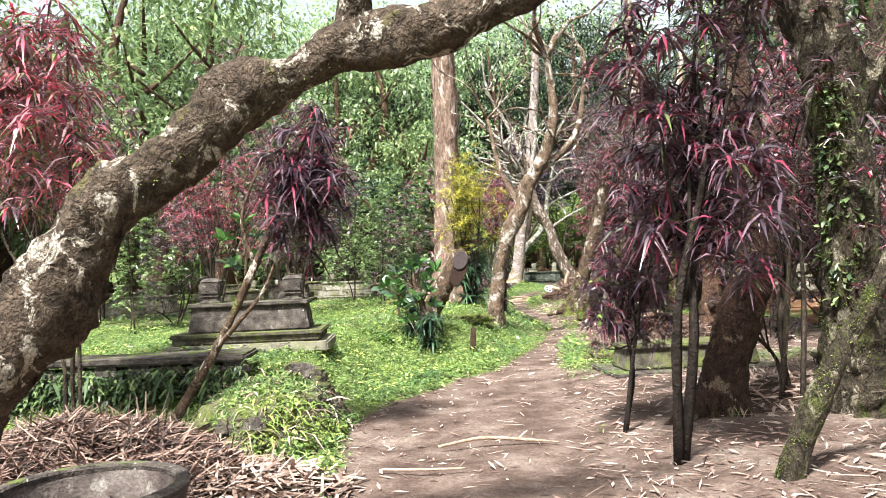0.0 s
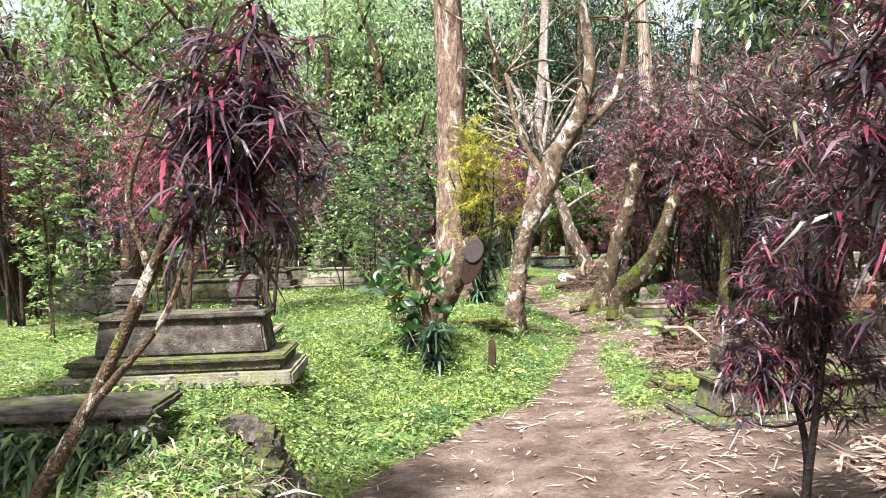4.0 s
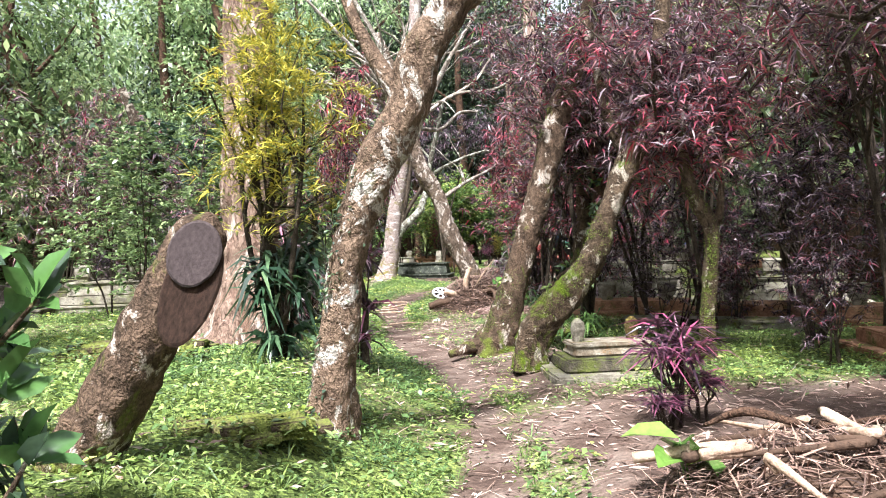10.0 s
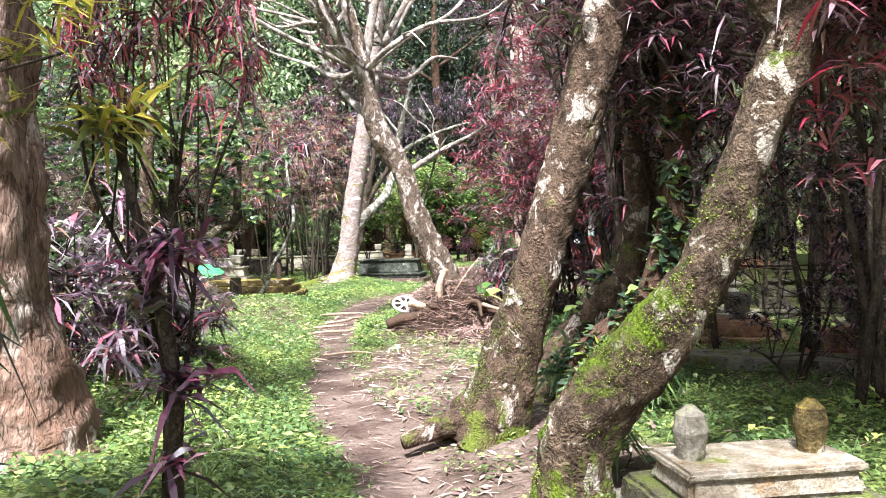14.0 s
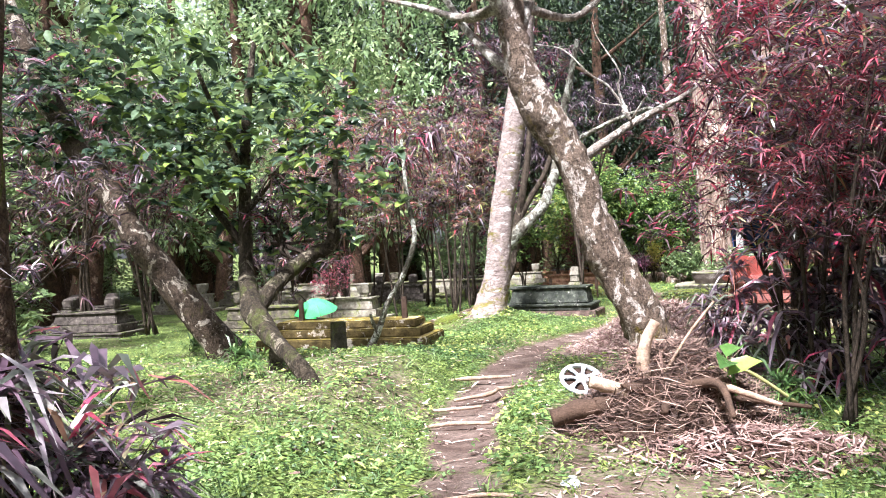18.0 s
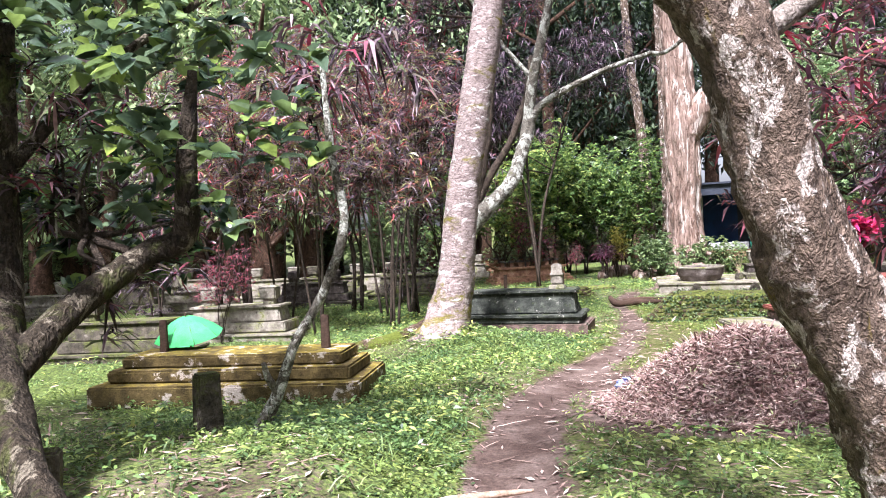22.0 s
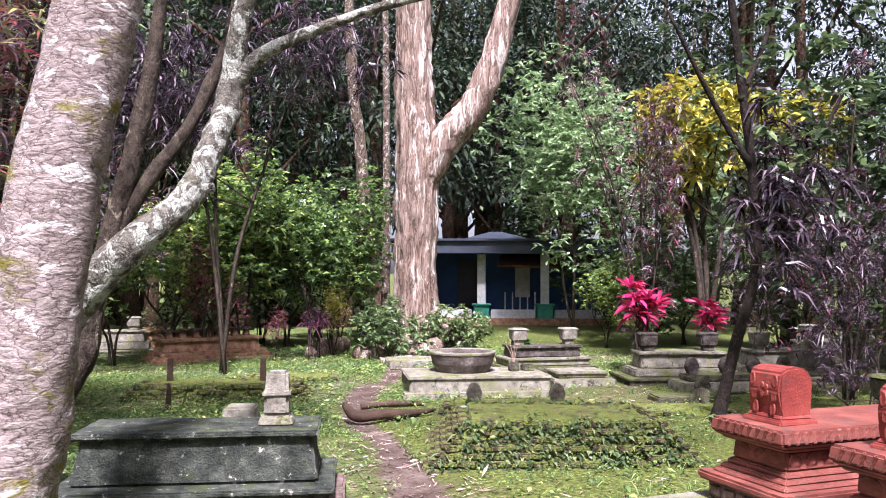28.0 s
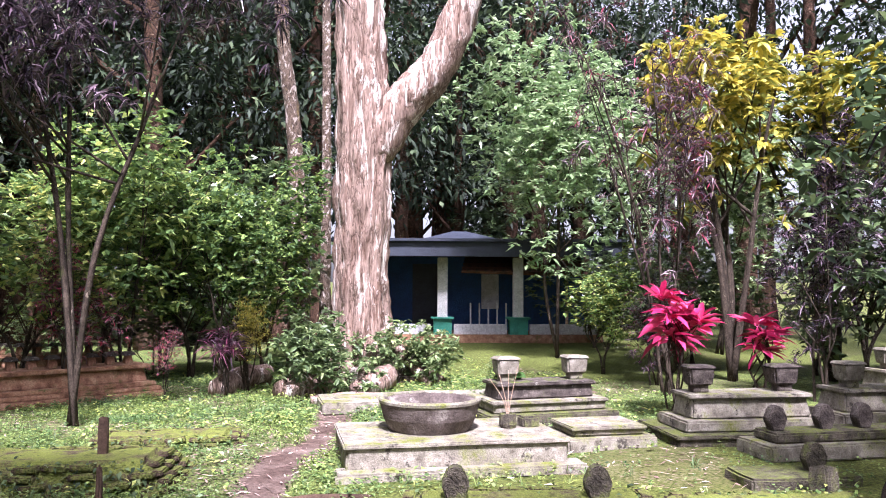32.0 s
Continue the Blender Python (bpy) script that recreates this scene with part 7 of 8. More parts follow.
brick_grave(7.75, 34.0, -28, 2.5, 1.75, 7, "stepped grave of mossy bricks overgrown with weeds", M_BMOSS, 1, (), 1.0)
brick_grave(5.6, 39.0, -25, 2.5, 1.1, 4, "sunken grave of mossy bricks in the grass", M_BMOSS, 2, [("post", -0.7), ("post", 0.6)])
brick_grave(7.0, 40.1, -22, 1.6, 0.8, 3, "sunken grave of mossy bricks in the grass", M_BMOSS, 3)
brick_grave(8.65, 36.0, -30, 2.0, 0.8, 3, "sunken mossy brick grave with two small stones", M_BMOSS, 9, [("hex", -0.55), ("hex", 0.5)])
brick_grave(10.3, 35.1, -30, 1.6, 0.7, 2, "sunken mossy brick kerb in the grass", M_BMOSS, 11)
brick_grave(2.75, 10.35, 4, 1.7, 0.75, 2, "low kerb of old mossy bricks at the path edge", M_BMOSS, 14, (), 0.5)
brick_grave(0.35, 13.2, 4, 0.9, 0.35, 2, "broken mossy grave kerb in the herbs", M_BMOSS, 4)
brick_grave(-0.75, 15.9, -8, 1.3, 0.7, 3, "mossy brick grave beside the stump", M_BMOSS, 5)


def orange_grave(x, y, seed, rot=-14):
    root = thing("grave", pose(x, y, -0.02, 0, 0, rot), "orange brick grave with a row of capped posts", "grave", "orange graves")
    h = 0
    for L, W, hh, tp in ((2.5, 1.0, 0.1, 0), (2.4, 0.9, 0.07, 0), (2.28, 0.78, 0.07, 0), (2.1, 0.55, 0.2, 0.1), (2.15, 0.62, 0.06, 0)):
        part("tier", worn_block(L, W, hh, h, tp, 0.007, 0.015, seed), M_BRICK, root)
        h += hh
    for k in (-0.84, -0.56, -0.28, 0.0, 0.28, 0.56, 0.84):
        p = part("post", worn_block(0.13, 0.13, 0.13, 0, 0.03, 0.004, 0.01, seed), M_BRICK, root)
        p.matrix_basis = pose(k, 0, h)
        part("cap", worn_block(0.21, 0.21, 0.06, 0.13, 0.08, 0.003, 0.012, seed), M_STONE, p, "dark mossy cap")


orange_grave(6.55, 44.35, 1, 12)
orange_grave(6.6, 47.2, 3)

# graves further off
TI = [(2.0, 0.95, 0.16, 0.0, 0.05), (1.7, 0.7, 0.16, 0.0, 0), (1.5, 0.5, 0.26, 0.08, 0.1)]
fars = [grave(-6.0, 35.2, -12, TI, M_STONE, [("block", -0.5), ("block", 0.5)], "dark stone grave among the shrubs", None, None, 60, "far graves"),
        grave(-2.8, 44.6, -10, TI, M_PALE, [("cap", -0.5), ("cap", 0.5)], "pale stone grave among the shrubs", None, None, 61, "far graves"),
        grave(0.9, 42.6, -12, TI, M_STONEM, [("cap", -0.5)], "mossy stone grave among the shrubs", None, None, 62, "far graves"),
        grave(7.3, 19.2, -30, TI[:2], M_BRICK, [("cap", -0.5, M_PALE), ("cap", 0.5, M_PALE)], "tan brick grave with pale headstones", None, None, 63, "far graves")]
for k, x, y, rot in ((0, -6.6, 36.6, -12), (0, -5.4, 33.8, -12), (1, -0.6, 42.9, -8), (1, 2.0, 43.4, -14), (2, -4.3, 42.4, -10), (2, 2.9, 41.2, -12), (0, 0.6, 40.3, -12), (1, -5.6, 40.4, -6), (1, -1.9, 39.4, -10), (2, -4.6, 26.0, -4), (1, -6.4, 28.3, -6), (0, -4.9, 24.0, -8), (2, -7.2, 25.6, -4), (1, -3.0, 24.4, -4), (3, 8.6, 18.2, -28), (1, 7.3, 23.6, -30), (3, 6.2, 21.4, -30), (1, 8.8, 20.6, -30), (2, 9.2, 23.2, -28), (3, 7.4, 16.0, -12), (3, 7.2, 13.3, -10), (0, 8.0, 14.4, -12), (2, 5.2, 8.6, -4), (1, -7.4, 19.4, -4), (2, -5.4, 20.6, -4), (1, -9.0, 23.0, -4), (2, 8.4, 27.2, -14), (2, 10.4, 31.8, -14), (1, 14.5, 36.6, -20), (3, 15.5, 34.4, -20), (1, 17.0, 37.5, -20), (2, -1.6, 33.2, -12), (1, -0.2, 34.6, -14), (0, 3.0, 45.2, -12), (1, 4.9, 46.9, -12)):
    copy_thing(fars[k], pose(x, y, height(x, y) - 0.05, 0, 0, rot))
grave(6.25, 19.0, -36, [(2.4, 0.45, 0.16, 0.0, 0.04)], M_PALE, [], "long low pale kerb beside the trees", None, None, 70)

# ---- stone retaining wall and rubble beside the stick heap ----
WL = tagged(new("wall_terrace"), "old mossy stone retaining wall", "wall", kind="structure")
WL.matrix_world = pose(-3.88, 7.85, 0.06, 0, 0, 1)
part("core", worn_block(3.7, 0.4, 0.5, -0.05, 0.02, 0.02, 0.03, 3), M_STONEM, WL)
rng = np.random.default_rng(31)
sm = []
for i in range(5):
    bm = worn_block(0.3, 0.16, 0.13, 0, 0.03, 0.022, 0.035, i * 7)
    me = bpy.data.meshes.new("stone")
    bm.to_mesh(me)
    bm.free()
    me.materials.append((M_STONE, M_STONEM)[i % 2])
    sm.append(me)
for r in range(4):
    for k in range(12):
        o = part("stone", sm[rng.integers(5)], None, WL)
        o.matrix_basis = pose(-1.75 + k * 0.31 + (r % 2) * 0.15, -0.2, r * 0.125, rng.normal(0, 4), rng.normal(0, 4), rng.normal(0, 7))
CP = part("coping", worn_block(3.85, 0.6, 0.07, 0.5, 0.0, 0.02, 0.025, 5), M_STONE, WL)
for nm, nw, sz, wd, lb in (("ferns", 700, (0.1, 0.26), (0.02, 0.045), "drooping fern leaves"), ("herb_cover", 3600, (0.03, 0.1), (0.014, 0.04), "small herbs and moss growing on the wall")):
    bs = np.stack([rng.uniform(-1.9, 1.95, nw), rng.uniform(-0.42, -0.22, nw), rng.uniform(-0.05, 0.48, nw) ** 1.0], 1)
    part(nm, leaves(nm, bs, np.stack([rng.normal(0, 0.7, nw), rng.uniform(-1.2, 0.1, nw), rng.uniform(-0.3, 0.8, nw)], 1), rng.uniform(*sz, nw), rng.uniform(*wd, nw), M_WALLHERB, 0.8, "strap" if nm == "ferns" else "flat", rng), None, WL, lb)["kind"] = "stuff"
RB = thing("rubble_heap", pose(-1.6, 7.0, 0.0), "grassy bank edged with old mossy stones", "stones")
part("earth", revolve([(0.95, -0.05), (0.88, 0.16), (0.68, 0.34), (0.35, 0.42), (0.03, 0.44)], 22, 0.3, 4), M_STONEM, RB, "mossy earth").matrix_basis = Matrix.Diagonal((0.68, 1.15, 1.0, 1))
EDGE = smooth_path([(0.1, 1.05, 0.2, 0.1), (0.34, 0.7, 0.2, 0.1), (0.5, 0.2, 0.12, 0.1), (0.42, -0.4, 0.06, 0.1), (0.1, -0.85, 0.03, 0.1), (-0.35, -0.95, 0.02, 0.1)], 5)
for k, q in enumerate(EDGE):
    for lift in (0.0, 0.13):
        if lift and k % 4 == 3:
            continue
        o = part("stone", sm[rng.integers(5)], None, RB)
        o.matrix_basis = pose(q[0] - lift * 0.5 + rng.normal(0, 0.02), q[1] + rng.normal(0, 0.03), q[2] + lift, rng.uniform(-18, 18), rng.uniform(-18, 18), rng.uniform(0, 360)) @ Matrix.Diagonal((0.75, 1.1, 1.15, 1))
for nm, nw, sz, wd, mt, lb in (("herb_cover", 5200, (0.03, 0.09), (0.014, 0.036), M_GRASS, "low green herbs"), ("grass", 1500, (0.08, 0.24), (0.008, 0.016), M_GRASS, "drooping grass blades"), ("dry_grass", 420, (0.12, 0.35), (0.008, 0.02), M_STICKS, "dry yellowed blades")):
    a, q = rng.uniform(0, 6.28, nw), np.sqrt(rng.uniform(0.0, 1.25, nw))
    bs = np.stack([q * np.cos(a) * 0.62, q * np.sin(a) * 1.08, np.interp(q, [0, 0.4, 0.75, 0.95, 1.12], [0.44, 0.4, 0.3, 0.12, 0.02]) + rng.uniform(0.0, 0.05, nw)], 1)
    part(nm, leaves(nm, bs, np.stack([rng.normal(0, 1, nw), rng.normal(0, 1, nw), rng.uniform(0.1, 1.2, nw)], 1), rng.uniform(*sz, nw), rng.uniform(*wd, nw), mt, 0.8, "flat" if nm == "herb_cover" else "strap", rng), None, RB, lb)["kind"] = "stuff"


# ---- heaps of dry sticks, roots and leaves ----
M_STICKD = leaf_mat("old_sticks", [(0.0, (0.03, 0.018, 0.014)), (0.35, (0.11, 0.062, 0.048)), (0.65, (0.25, 0.155, 0.12)), (1.0, (0.46, 0.33, 0.26))], 0.8, 0.0)


def heap(x, y, rx, ry, h, n, label, mat, seed, length=(0.2, 0.6), width=0.014, rot=0, core=None, shape="strap", droop=0.12):
    root = thing("debris_heap", pose(x, y, height(x, y), 0, 0, rot), label, "heap")
    rng = np.random.default_rng(seed)
    c0, s0, h0 = math.cos(radians(rot)), math.sin(radians(rot)), height(x, y)

    def lie(u, v):
        return height(x + u * c0 - v * s0, y + u * s0 + v * c0) - h0
    prof = [(1.0, -0.06), (0.9, 0.12), (0.7, 0.45), (0.42, 0.8), (0.15, 0.97), (0.02, 1.0)]
    bm = revolve([(r, z * h * 0.86 if z > 0 else z) for r, z in prof], 28, 0.12, seed)
    for v in bm.verts:
        v.co.x *= rx
        v.co.y *= ry
        v.co += Vector((0, 0, 1)) * (0.05 * noise.noise(v.co * 5 + Vector((seed, 0, 0))) + lie(v.co.x, v.co.y))
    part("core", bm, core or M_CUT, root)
    a, q = rng.uniform(0, 6.28, n), np.sqrt(rng.uniform(0.0, 1.15, n))
    z = np.interp(q, [0.02, 0.15, 0.42, 0.7, 0.9, 1.0, 1.1], [1.0, 0.97, 0.8, 0.45, 0.12, 0.02, 0.01]) * h + rng.uniform(0.0, 0.05, n)
    b = np.stack([q * np.cos(a) * rx, q * np.sin(a) * ry, z], 1)
    b[:, 2] += [lie(u, v) for u, v in b[:, :2]]
    w = np.stack([rng.normal(0, 1, n), rng.normal(0, 1, n), rng.normal(-0.05, 0.22, n)], 1)
    L = rng.uniform(*length, n)
    part("brushwood", leaves("brushwood", b - unit(w) * (L * 0.5)[:, None], w, L, rng.uniform(0.6, 1.6, n) * width, mat, droop, shape, rng), None, root)["kind"] = "stuff"
    return root


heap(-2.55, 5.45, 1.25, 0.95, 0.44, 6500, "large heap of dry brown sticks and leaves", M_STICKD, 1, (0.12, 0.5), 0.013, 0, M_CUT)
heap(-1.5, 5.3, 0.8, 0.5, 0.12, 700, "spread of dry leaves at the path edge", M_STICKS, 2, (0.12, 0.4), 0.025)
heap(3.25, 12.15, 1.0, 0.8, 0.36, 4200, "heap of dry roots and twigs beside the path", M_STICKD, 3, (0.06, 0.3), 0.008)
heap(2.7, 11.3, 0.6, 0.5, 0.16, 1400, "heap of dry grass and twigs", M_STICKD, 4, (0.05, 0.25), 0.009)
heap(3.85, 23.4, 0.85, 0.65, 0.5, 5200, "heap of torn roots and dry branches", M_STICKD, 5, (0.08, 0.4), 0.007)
heap(4.2, 22.6, 0.8, 0.5, 0.12, 1500, "spread of dry leaves and straw beside the heap", M_LITTERP, 25, (0.05, 0.25), 0.014)
heap(5.15, 28.2, 1.4, 0.95, 0.6, 20000, "mound of dry leaves and twigs before the red graves", M_LITTERP, 6, (0.025, 0.12), 0.012, 20, M_CHAFF, "flat")
heap(5.15, 28.2, 1.35, 0.92, 0.63, 5200, "curled dry leaf blades strewn over the mound", M_LITTERP, 16, (0.08, 0.26), 0.013, 20, M_CHAFF, "strap", 0.9)
heap(3.3, 7.4, 1.0, 0.9, 0.12, 700, "spread of dry leaves under the shrubs", M_STICKS, 7, (0.1, 0.35), 0.022)


def limb_thing(name, label, category, pts, mat, r_rough=0.2, group=""):
    root = thing(name, pose(*pts[0][:3]), label, category, group)
    o = Vector(pts[0][:3])
    part("wood", tubes("wood", [[(*(Vector(p[:3]) - o), p[3]) for p in pts]], mat, sides=9, per=6, rough=r_rough, seed=hash_of(label) % 40), None, root)
    return root


SN = limb_thing("root_snag", "pale broken root standing in the heap", "wood", [(3.62, 23.3, 0.3, 0.06), (3.6, 23.3, 0.55, 0.05), (3.63, 23.28, 0.72, 0.045), (3.7, 23.26, 0.86, 0.035)], M_TWIG)
rng = np.random.default_rng(55)
for k in range(12):
    a = rng.uniform(0, 6.28)
    q = rng.uniform(0.1, 0.6)
    x, y = 3.8 + q * math.cos(a), 23.3 + 0.7 * q * math.sin(a)
    limb_thing("root_piece", "piece of torn root lying on the heap", "wood", [(x, y, 0.42 - q * 0.3, 0.03), (x + rng.normal(0, 0.2), y + rng.normal(0, 0.2), 0.5 - q * 0.3, 0.035), (x + rng.normal(0, 0.35), y + rng.normal(0, 0.35), 0.38 - q * 0.4, 0.015)], (M_TWIG, M_CUT, M_BARKD)[k % 3], 0.2, "root pieces")
limb_thing("log", "thick pale log thrown on the root heap", "wood", [(3.57, 23.25, 0.32, 0.05), (3.80, 23.25, 0.39, 0.055), (3.95, 23.25, 0.49, 0.05)], M_TWIG, 0.2, "logs of the root heap")
limb_thing("log", "pale log thrown on the root heap", "wood", [(3.88, 23.25, 0.49, 0.05), (4.08, 23.25, 0.38, 0.055), (4.27, 23.25, 0.24, 0.045)], M_TWIG, 0.2, "logs of the root heap")
limb_thing("log", "dark broken log under the root heap", "wood", [(2.88, 23.25, 0.17, 0.075), (3.10, 23.25, 0.22, 0.085), (3.34, 23.25, 0.24, 0.07)], M_CUT, 0.2, "logs of the root heap")
limb_thing("log", "grey weathered log by the root heap", "wood", [(3.18, 23.25, 0.43, 0.05), (3.35, 23.25, 0.37, 0.06), (3.47, 23.25, 0.33, 0.05)], M_TWIG, 0.2, "logs of the root heap")
limb_thing("log", "long thin stalk on the root heap", "wood", [(4.19, 23.25, 0.48, 0.012), (4.45, 23.25, 0.18, 0.014), (4.65, 23.25, -0.04, 0.01)], M_STALK, 0.2, "logs of the root heap")
limb_thing("log", "bent pale stalk on the root heap", "wood", [(4.02, 23.25, 0.49, 0.012), (4.33, 23.25, 0.47, 0.014), (4.73, 23.25, 0.20, 0.01)], M_STALK, 0.2, "logs of the root heap")
limb_thing("log", "leaning thin stick in the root heap", "wood", [(3.70, 23.25, 0.40, 0.012), (3.93, 23.25, 0.74, 0.011), (4.14, 23.25, 0.99, 0.008)], M_TWIG, 0.2, "logs of the root heap")
limb_thing("log", "dark log end under the root heap", "wood", [(3.79, 23.25, 0.12, 0.08), (3.97, 23.25, 0.21, 0.09), (4.13, 23.25, 0.23, 0.07)], M_TORN, 0.2, "logs of the root heap")
for k in range(22):
    a = rng.uniform(0, 6.28)
    q = rng.uniform(0.1, 0.9)
    x, y, z = 3.2 + q * math.cos(a), 12.1 + 0.75 * q * math.sin(a), 0.4 - 0.3 * q * q + height(3.2, 12.1)
    limb_thing("root_piece", "dead root lying in the heap beside the path", "wood", [(x, y, z, 0.018), (x + rng.normal(0, 0.15), y + rng.normal(0, 0.15), z + rng.uniform(0.0, 0.07), 0.024), (x + rng.normal(0, 0.3), y + rng.normal(0, 0.25), z - 0.08, 0.01)], (M_TWIG, M_CUT, M_BARKD)[k % 3], 0.2, "root pieces")
for pts in ([(2.0, 26.0, 0.02, 0.02), (2.3, 26.05, 0.035, 0.024), (2.62, 26.1, 0.03, 0.02), (2.8, 26.12, 0.03, 0.01)], [(2.15, 24.9, 0.02, 0.018), (2.5, 25.05, 0.04, 0.022), (2.62, 25.3, 0.04, 0.02), (2.95, 25.5, 0.03, 0.012)], [(1.95, 24.45, 0.02, 0.016), (2.2, 24.45, 0.03, 0.018), (2.4, 24.5, 0.03, 0.012)], [(1.9, 23.8, 0.02, 0.016), (2.15, 23.85, 0.03, 0.02), (2.45, 23.8, 0.03, 0.014)], [(2.0, 21.9, 0.01, 0.012), (2.3, 21.95, 0.02, 0.014), (2.5, 21.9, 0.02, 0.01)],
            [(-0.1, 6.2, 0.0, 0.012), (0.25, 6.35, 0.02, 0.014), (0.6, 6.28, 0.01, 0.012), (0.85, 6.2, 0.0, 0.006)], [(-0.5, 5.6, 0.0, 0.01), (-0.2, 5.5, 0.015, 0.012), (0.1, 5.55, 0.0, 0.006)], [(1.2, 20.85, 0.05, 0.045), (0.97, 21.4, 0.08, 0.05), (0.75, 21.95, 0.1, 0.045)], [(5.35, 28.5, 0.5, 0.05), (5.7, 28.2, 0.46, 0.05), (6.0, 27.8, 0.18, 0.04)],
            [(6.55, 36.6, 0.16, 0.04), (6.6, 36.35, 0.06, 0.06), (6.9, 36.2, 0.07, 0.065), (7.25, 36.2, 0.06, 0.055), (7.6, 36.3, 0.06, 0.03)], [(7.0, 37.2, 0.02, 0.04), (7.4, 37.05, 0.05, 0.05), (7.8, 36.95, 0.03, 0.03)], [(-0.1, 12.3, 0.5, 0.014), (0.1, 12.0, 0.3, 0.016), (0.35, 11.6, 0.02, 0.018)], [(2.35, 12.5, 0.3, 0.03), (2.8, 12.35, 0.36, 0.04), (3.3, 12.45, 0.3, 0.03), (3.7, 12.5, 0.15, 0.02)], [(3.2, 12.6, 0.36, 0.04), (3.6, 12.2, 0.3, 0.045), (3.9, 11.9, 0.12, 0.03)]):
    limb_thing("fallen_branch", "dry fallen branch lying on the ground", "branch", pts, M_TWIG if pts[0][1] < 36 else M_CUT, 0.2, "fallen branches")
for pts, r in (([(8.45, 43.4, 0.12, 0.16), (9.0, 44.0, 0.2, 0.2), (9.6, 44.4, 0.22, 0.16)], 0), ([(9.2, 42.6, 0.1, 0.2), (9.8, 42.9, 0.2, 0.26), (10.4, 43.1, 0.2, 0.2)], 0), ([(10.3, 42.4, 0.1, 0.14), (10.9, 42.7, 0.2, 0.2), (11.3, 43.2, 0.25, 0.16)], 0), ([(9.4, 42.0, 0.06, 0.07), (10.0, 41.9, 0.08, 0.08), (10.6, 41.9, 0.06, 0.06)], 0), ([(11.7, 43.9, 0.7, 0.12), (12.0, 43.3, 0.3, 0.1), (12.2, 42.9, 0.05, 0.08)], 0), ([(11.55, 43.8, 0.9, 0.1), (11.75, 43.2, 0.35, 0.09), (11.85, 42.8, 0.05, 0.07)], 0)):
    limb_thing("tree_root", "thick weathered root at the foot of the giant tree", "root", pts, M_BARKP, 0.2, "roots of the giant tree")

# ---- small things ----
B0 = thing("round_basin", pose(9.05, 38.1, 0.27, 0, 0, 20), "large round brown concrete basin on the slab", "basin")
part("bowl", revolve([(0.34, 0.0), (0.4, 0.02), (0.46, 0.14), (0.49, 0.26), (0.5, 0.3), (0.46, 0.31), (0.43, 0.28), (0.38, 0.16), (0.28, 0.09), (0.02, 0.08)], 40, 0.02, 2), M_BOWL, B0)
part("rim", revolve([(0.455, 0.285), (0.505, 0.285), (0.51, 0.31), (0.5, 0.325), (0.46, 0.325), (0.452, 0.31)], 40, 0.015, 2, True), M_PALE, B0, "pale worn rim")
part("ashes", revolve([(0.36, 0.1), (0.35, 0.16), (0.2, 0.2), (0.02, 0.21)], 20, 0.1, 3), M_PALE, B0, "pale dry remains in the basin")
B1 = thing("round_tub", pose(-1.95, 4.2, -0.03), "round concrete tub beside the stick heap", "tub")
part("wall", revolve([(0.44, 0.0), (0.5, 0.2), (0.52, 0.36), (0.5, 0.38), (0.46, 0.36), (0.42, 0.1), (0.02, 0.08)], 36, 0.02, 5), M_BOWL, B1)
part("rim", revolve([(0.455, 0.345), (0.525, 0.345), (0.53, 0.37), (0.515, 0.385), (0.462, 0.385), (0.452, 0.37)], 36, 0.01, 5, True), M_STONE, B1)
IN = thing("incense_holder", pose(9.75, 37.75, 0.27, 0, 0, -20), "mossy stone holder with dry stalks on the slab", "holder")
part("cup", revolve([(0.07, 0), (0.09, 0.05), (0.08, 0.15), (0.06, 0.16), (0.05, 0.1), (0.01, 0.09)], 14, 0.08, 1), M_STONEM, IN)
for k in range(4):
    part("stalk", tubes("stalk", [[(0, 0, 0.1, 0.006), (0.03 * k - 0.05, 0.02, 0.3, 0.005), (0.1 * k - 0.18, 0.04, 0.5 + 0.04 * k, 0.003)]], M_TWIG, sides=5, per=4), None, IN)
ST = thing("stone_block", pose(9.98, 37.72, 0.27, 0, 0, -10), "small mossy stone block on the slab", "stone")
part("block", worn_block(0.2, 0.16, 0.12, 0, 0.02, 0.008, 0.02, 4), M_STONEM, ST)


def post(x, y, h, w, mat, label, tilt=0.0):
    p = thing("grave_post", pose(x, y, height(x, y) - 0.06, tilt, tilt, x * 40), label, "post", "posts")
    part("post", worn_block(w, w * 0.8, h, 0, 0.02, 0.012, 0.015, int(x * 10)), mat, p)


post(0.37, 11.4, 0.42, 0.09, M_CUT, "short dark wooden post in the grass", 3)
post(0.7, 27.4, 0.5, 0.19, M_STONEM, "mossy stone grave marker in the grass")
post(0.28, 25.6, 0.36, 0.15, M_STONEM, "mossy stone grave marker in the grass", 4)
post(1.1, 30.6, 0.42, 0.08, M_CUT, "weathered wooden grave marker")
post(0.1, 30.7, 0.36, 0.08, M_CUT, "weathered wooden grave marker")
post(-1.9, 33.6, 0.4, 0.1, M_CUT, "weathered wooden grave marker")
post(4.0, 12.75, 0.3, 0.14, M_STONEM, "leaning stone marker among dry roots", 12)
post(10.95, 35.15, 0.3, 0.2, M_STONEM, "tilted mossy stone beside the tree", 14)
post(4.75, 38.1, 0.42, 0.07, M_CUT, "weathered wooden grave marker in the herbs")
post(5.96, 37.7, 0.42, 0.07, M_CUT, "weathered wooden grave marker in the herbs")
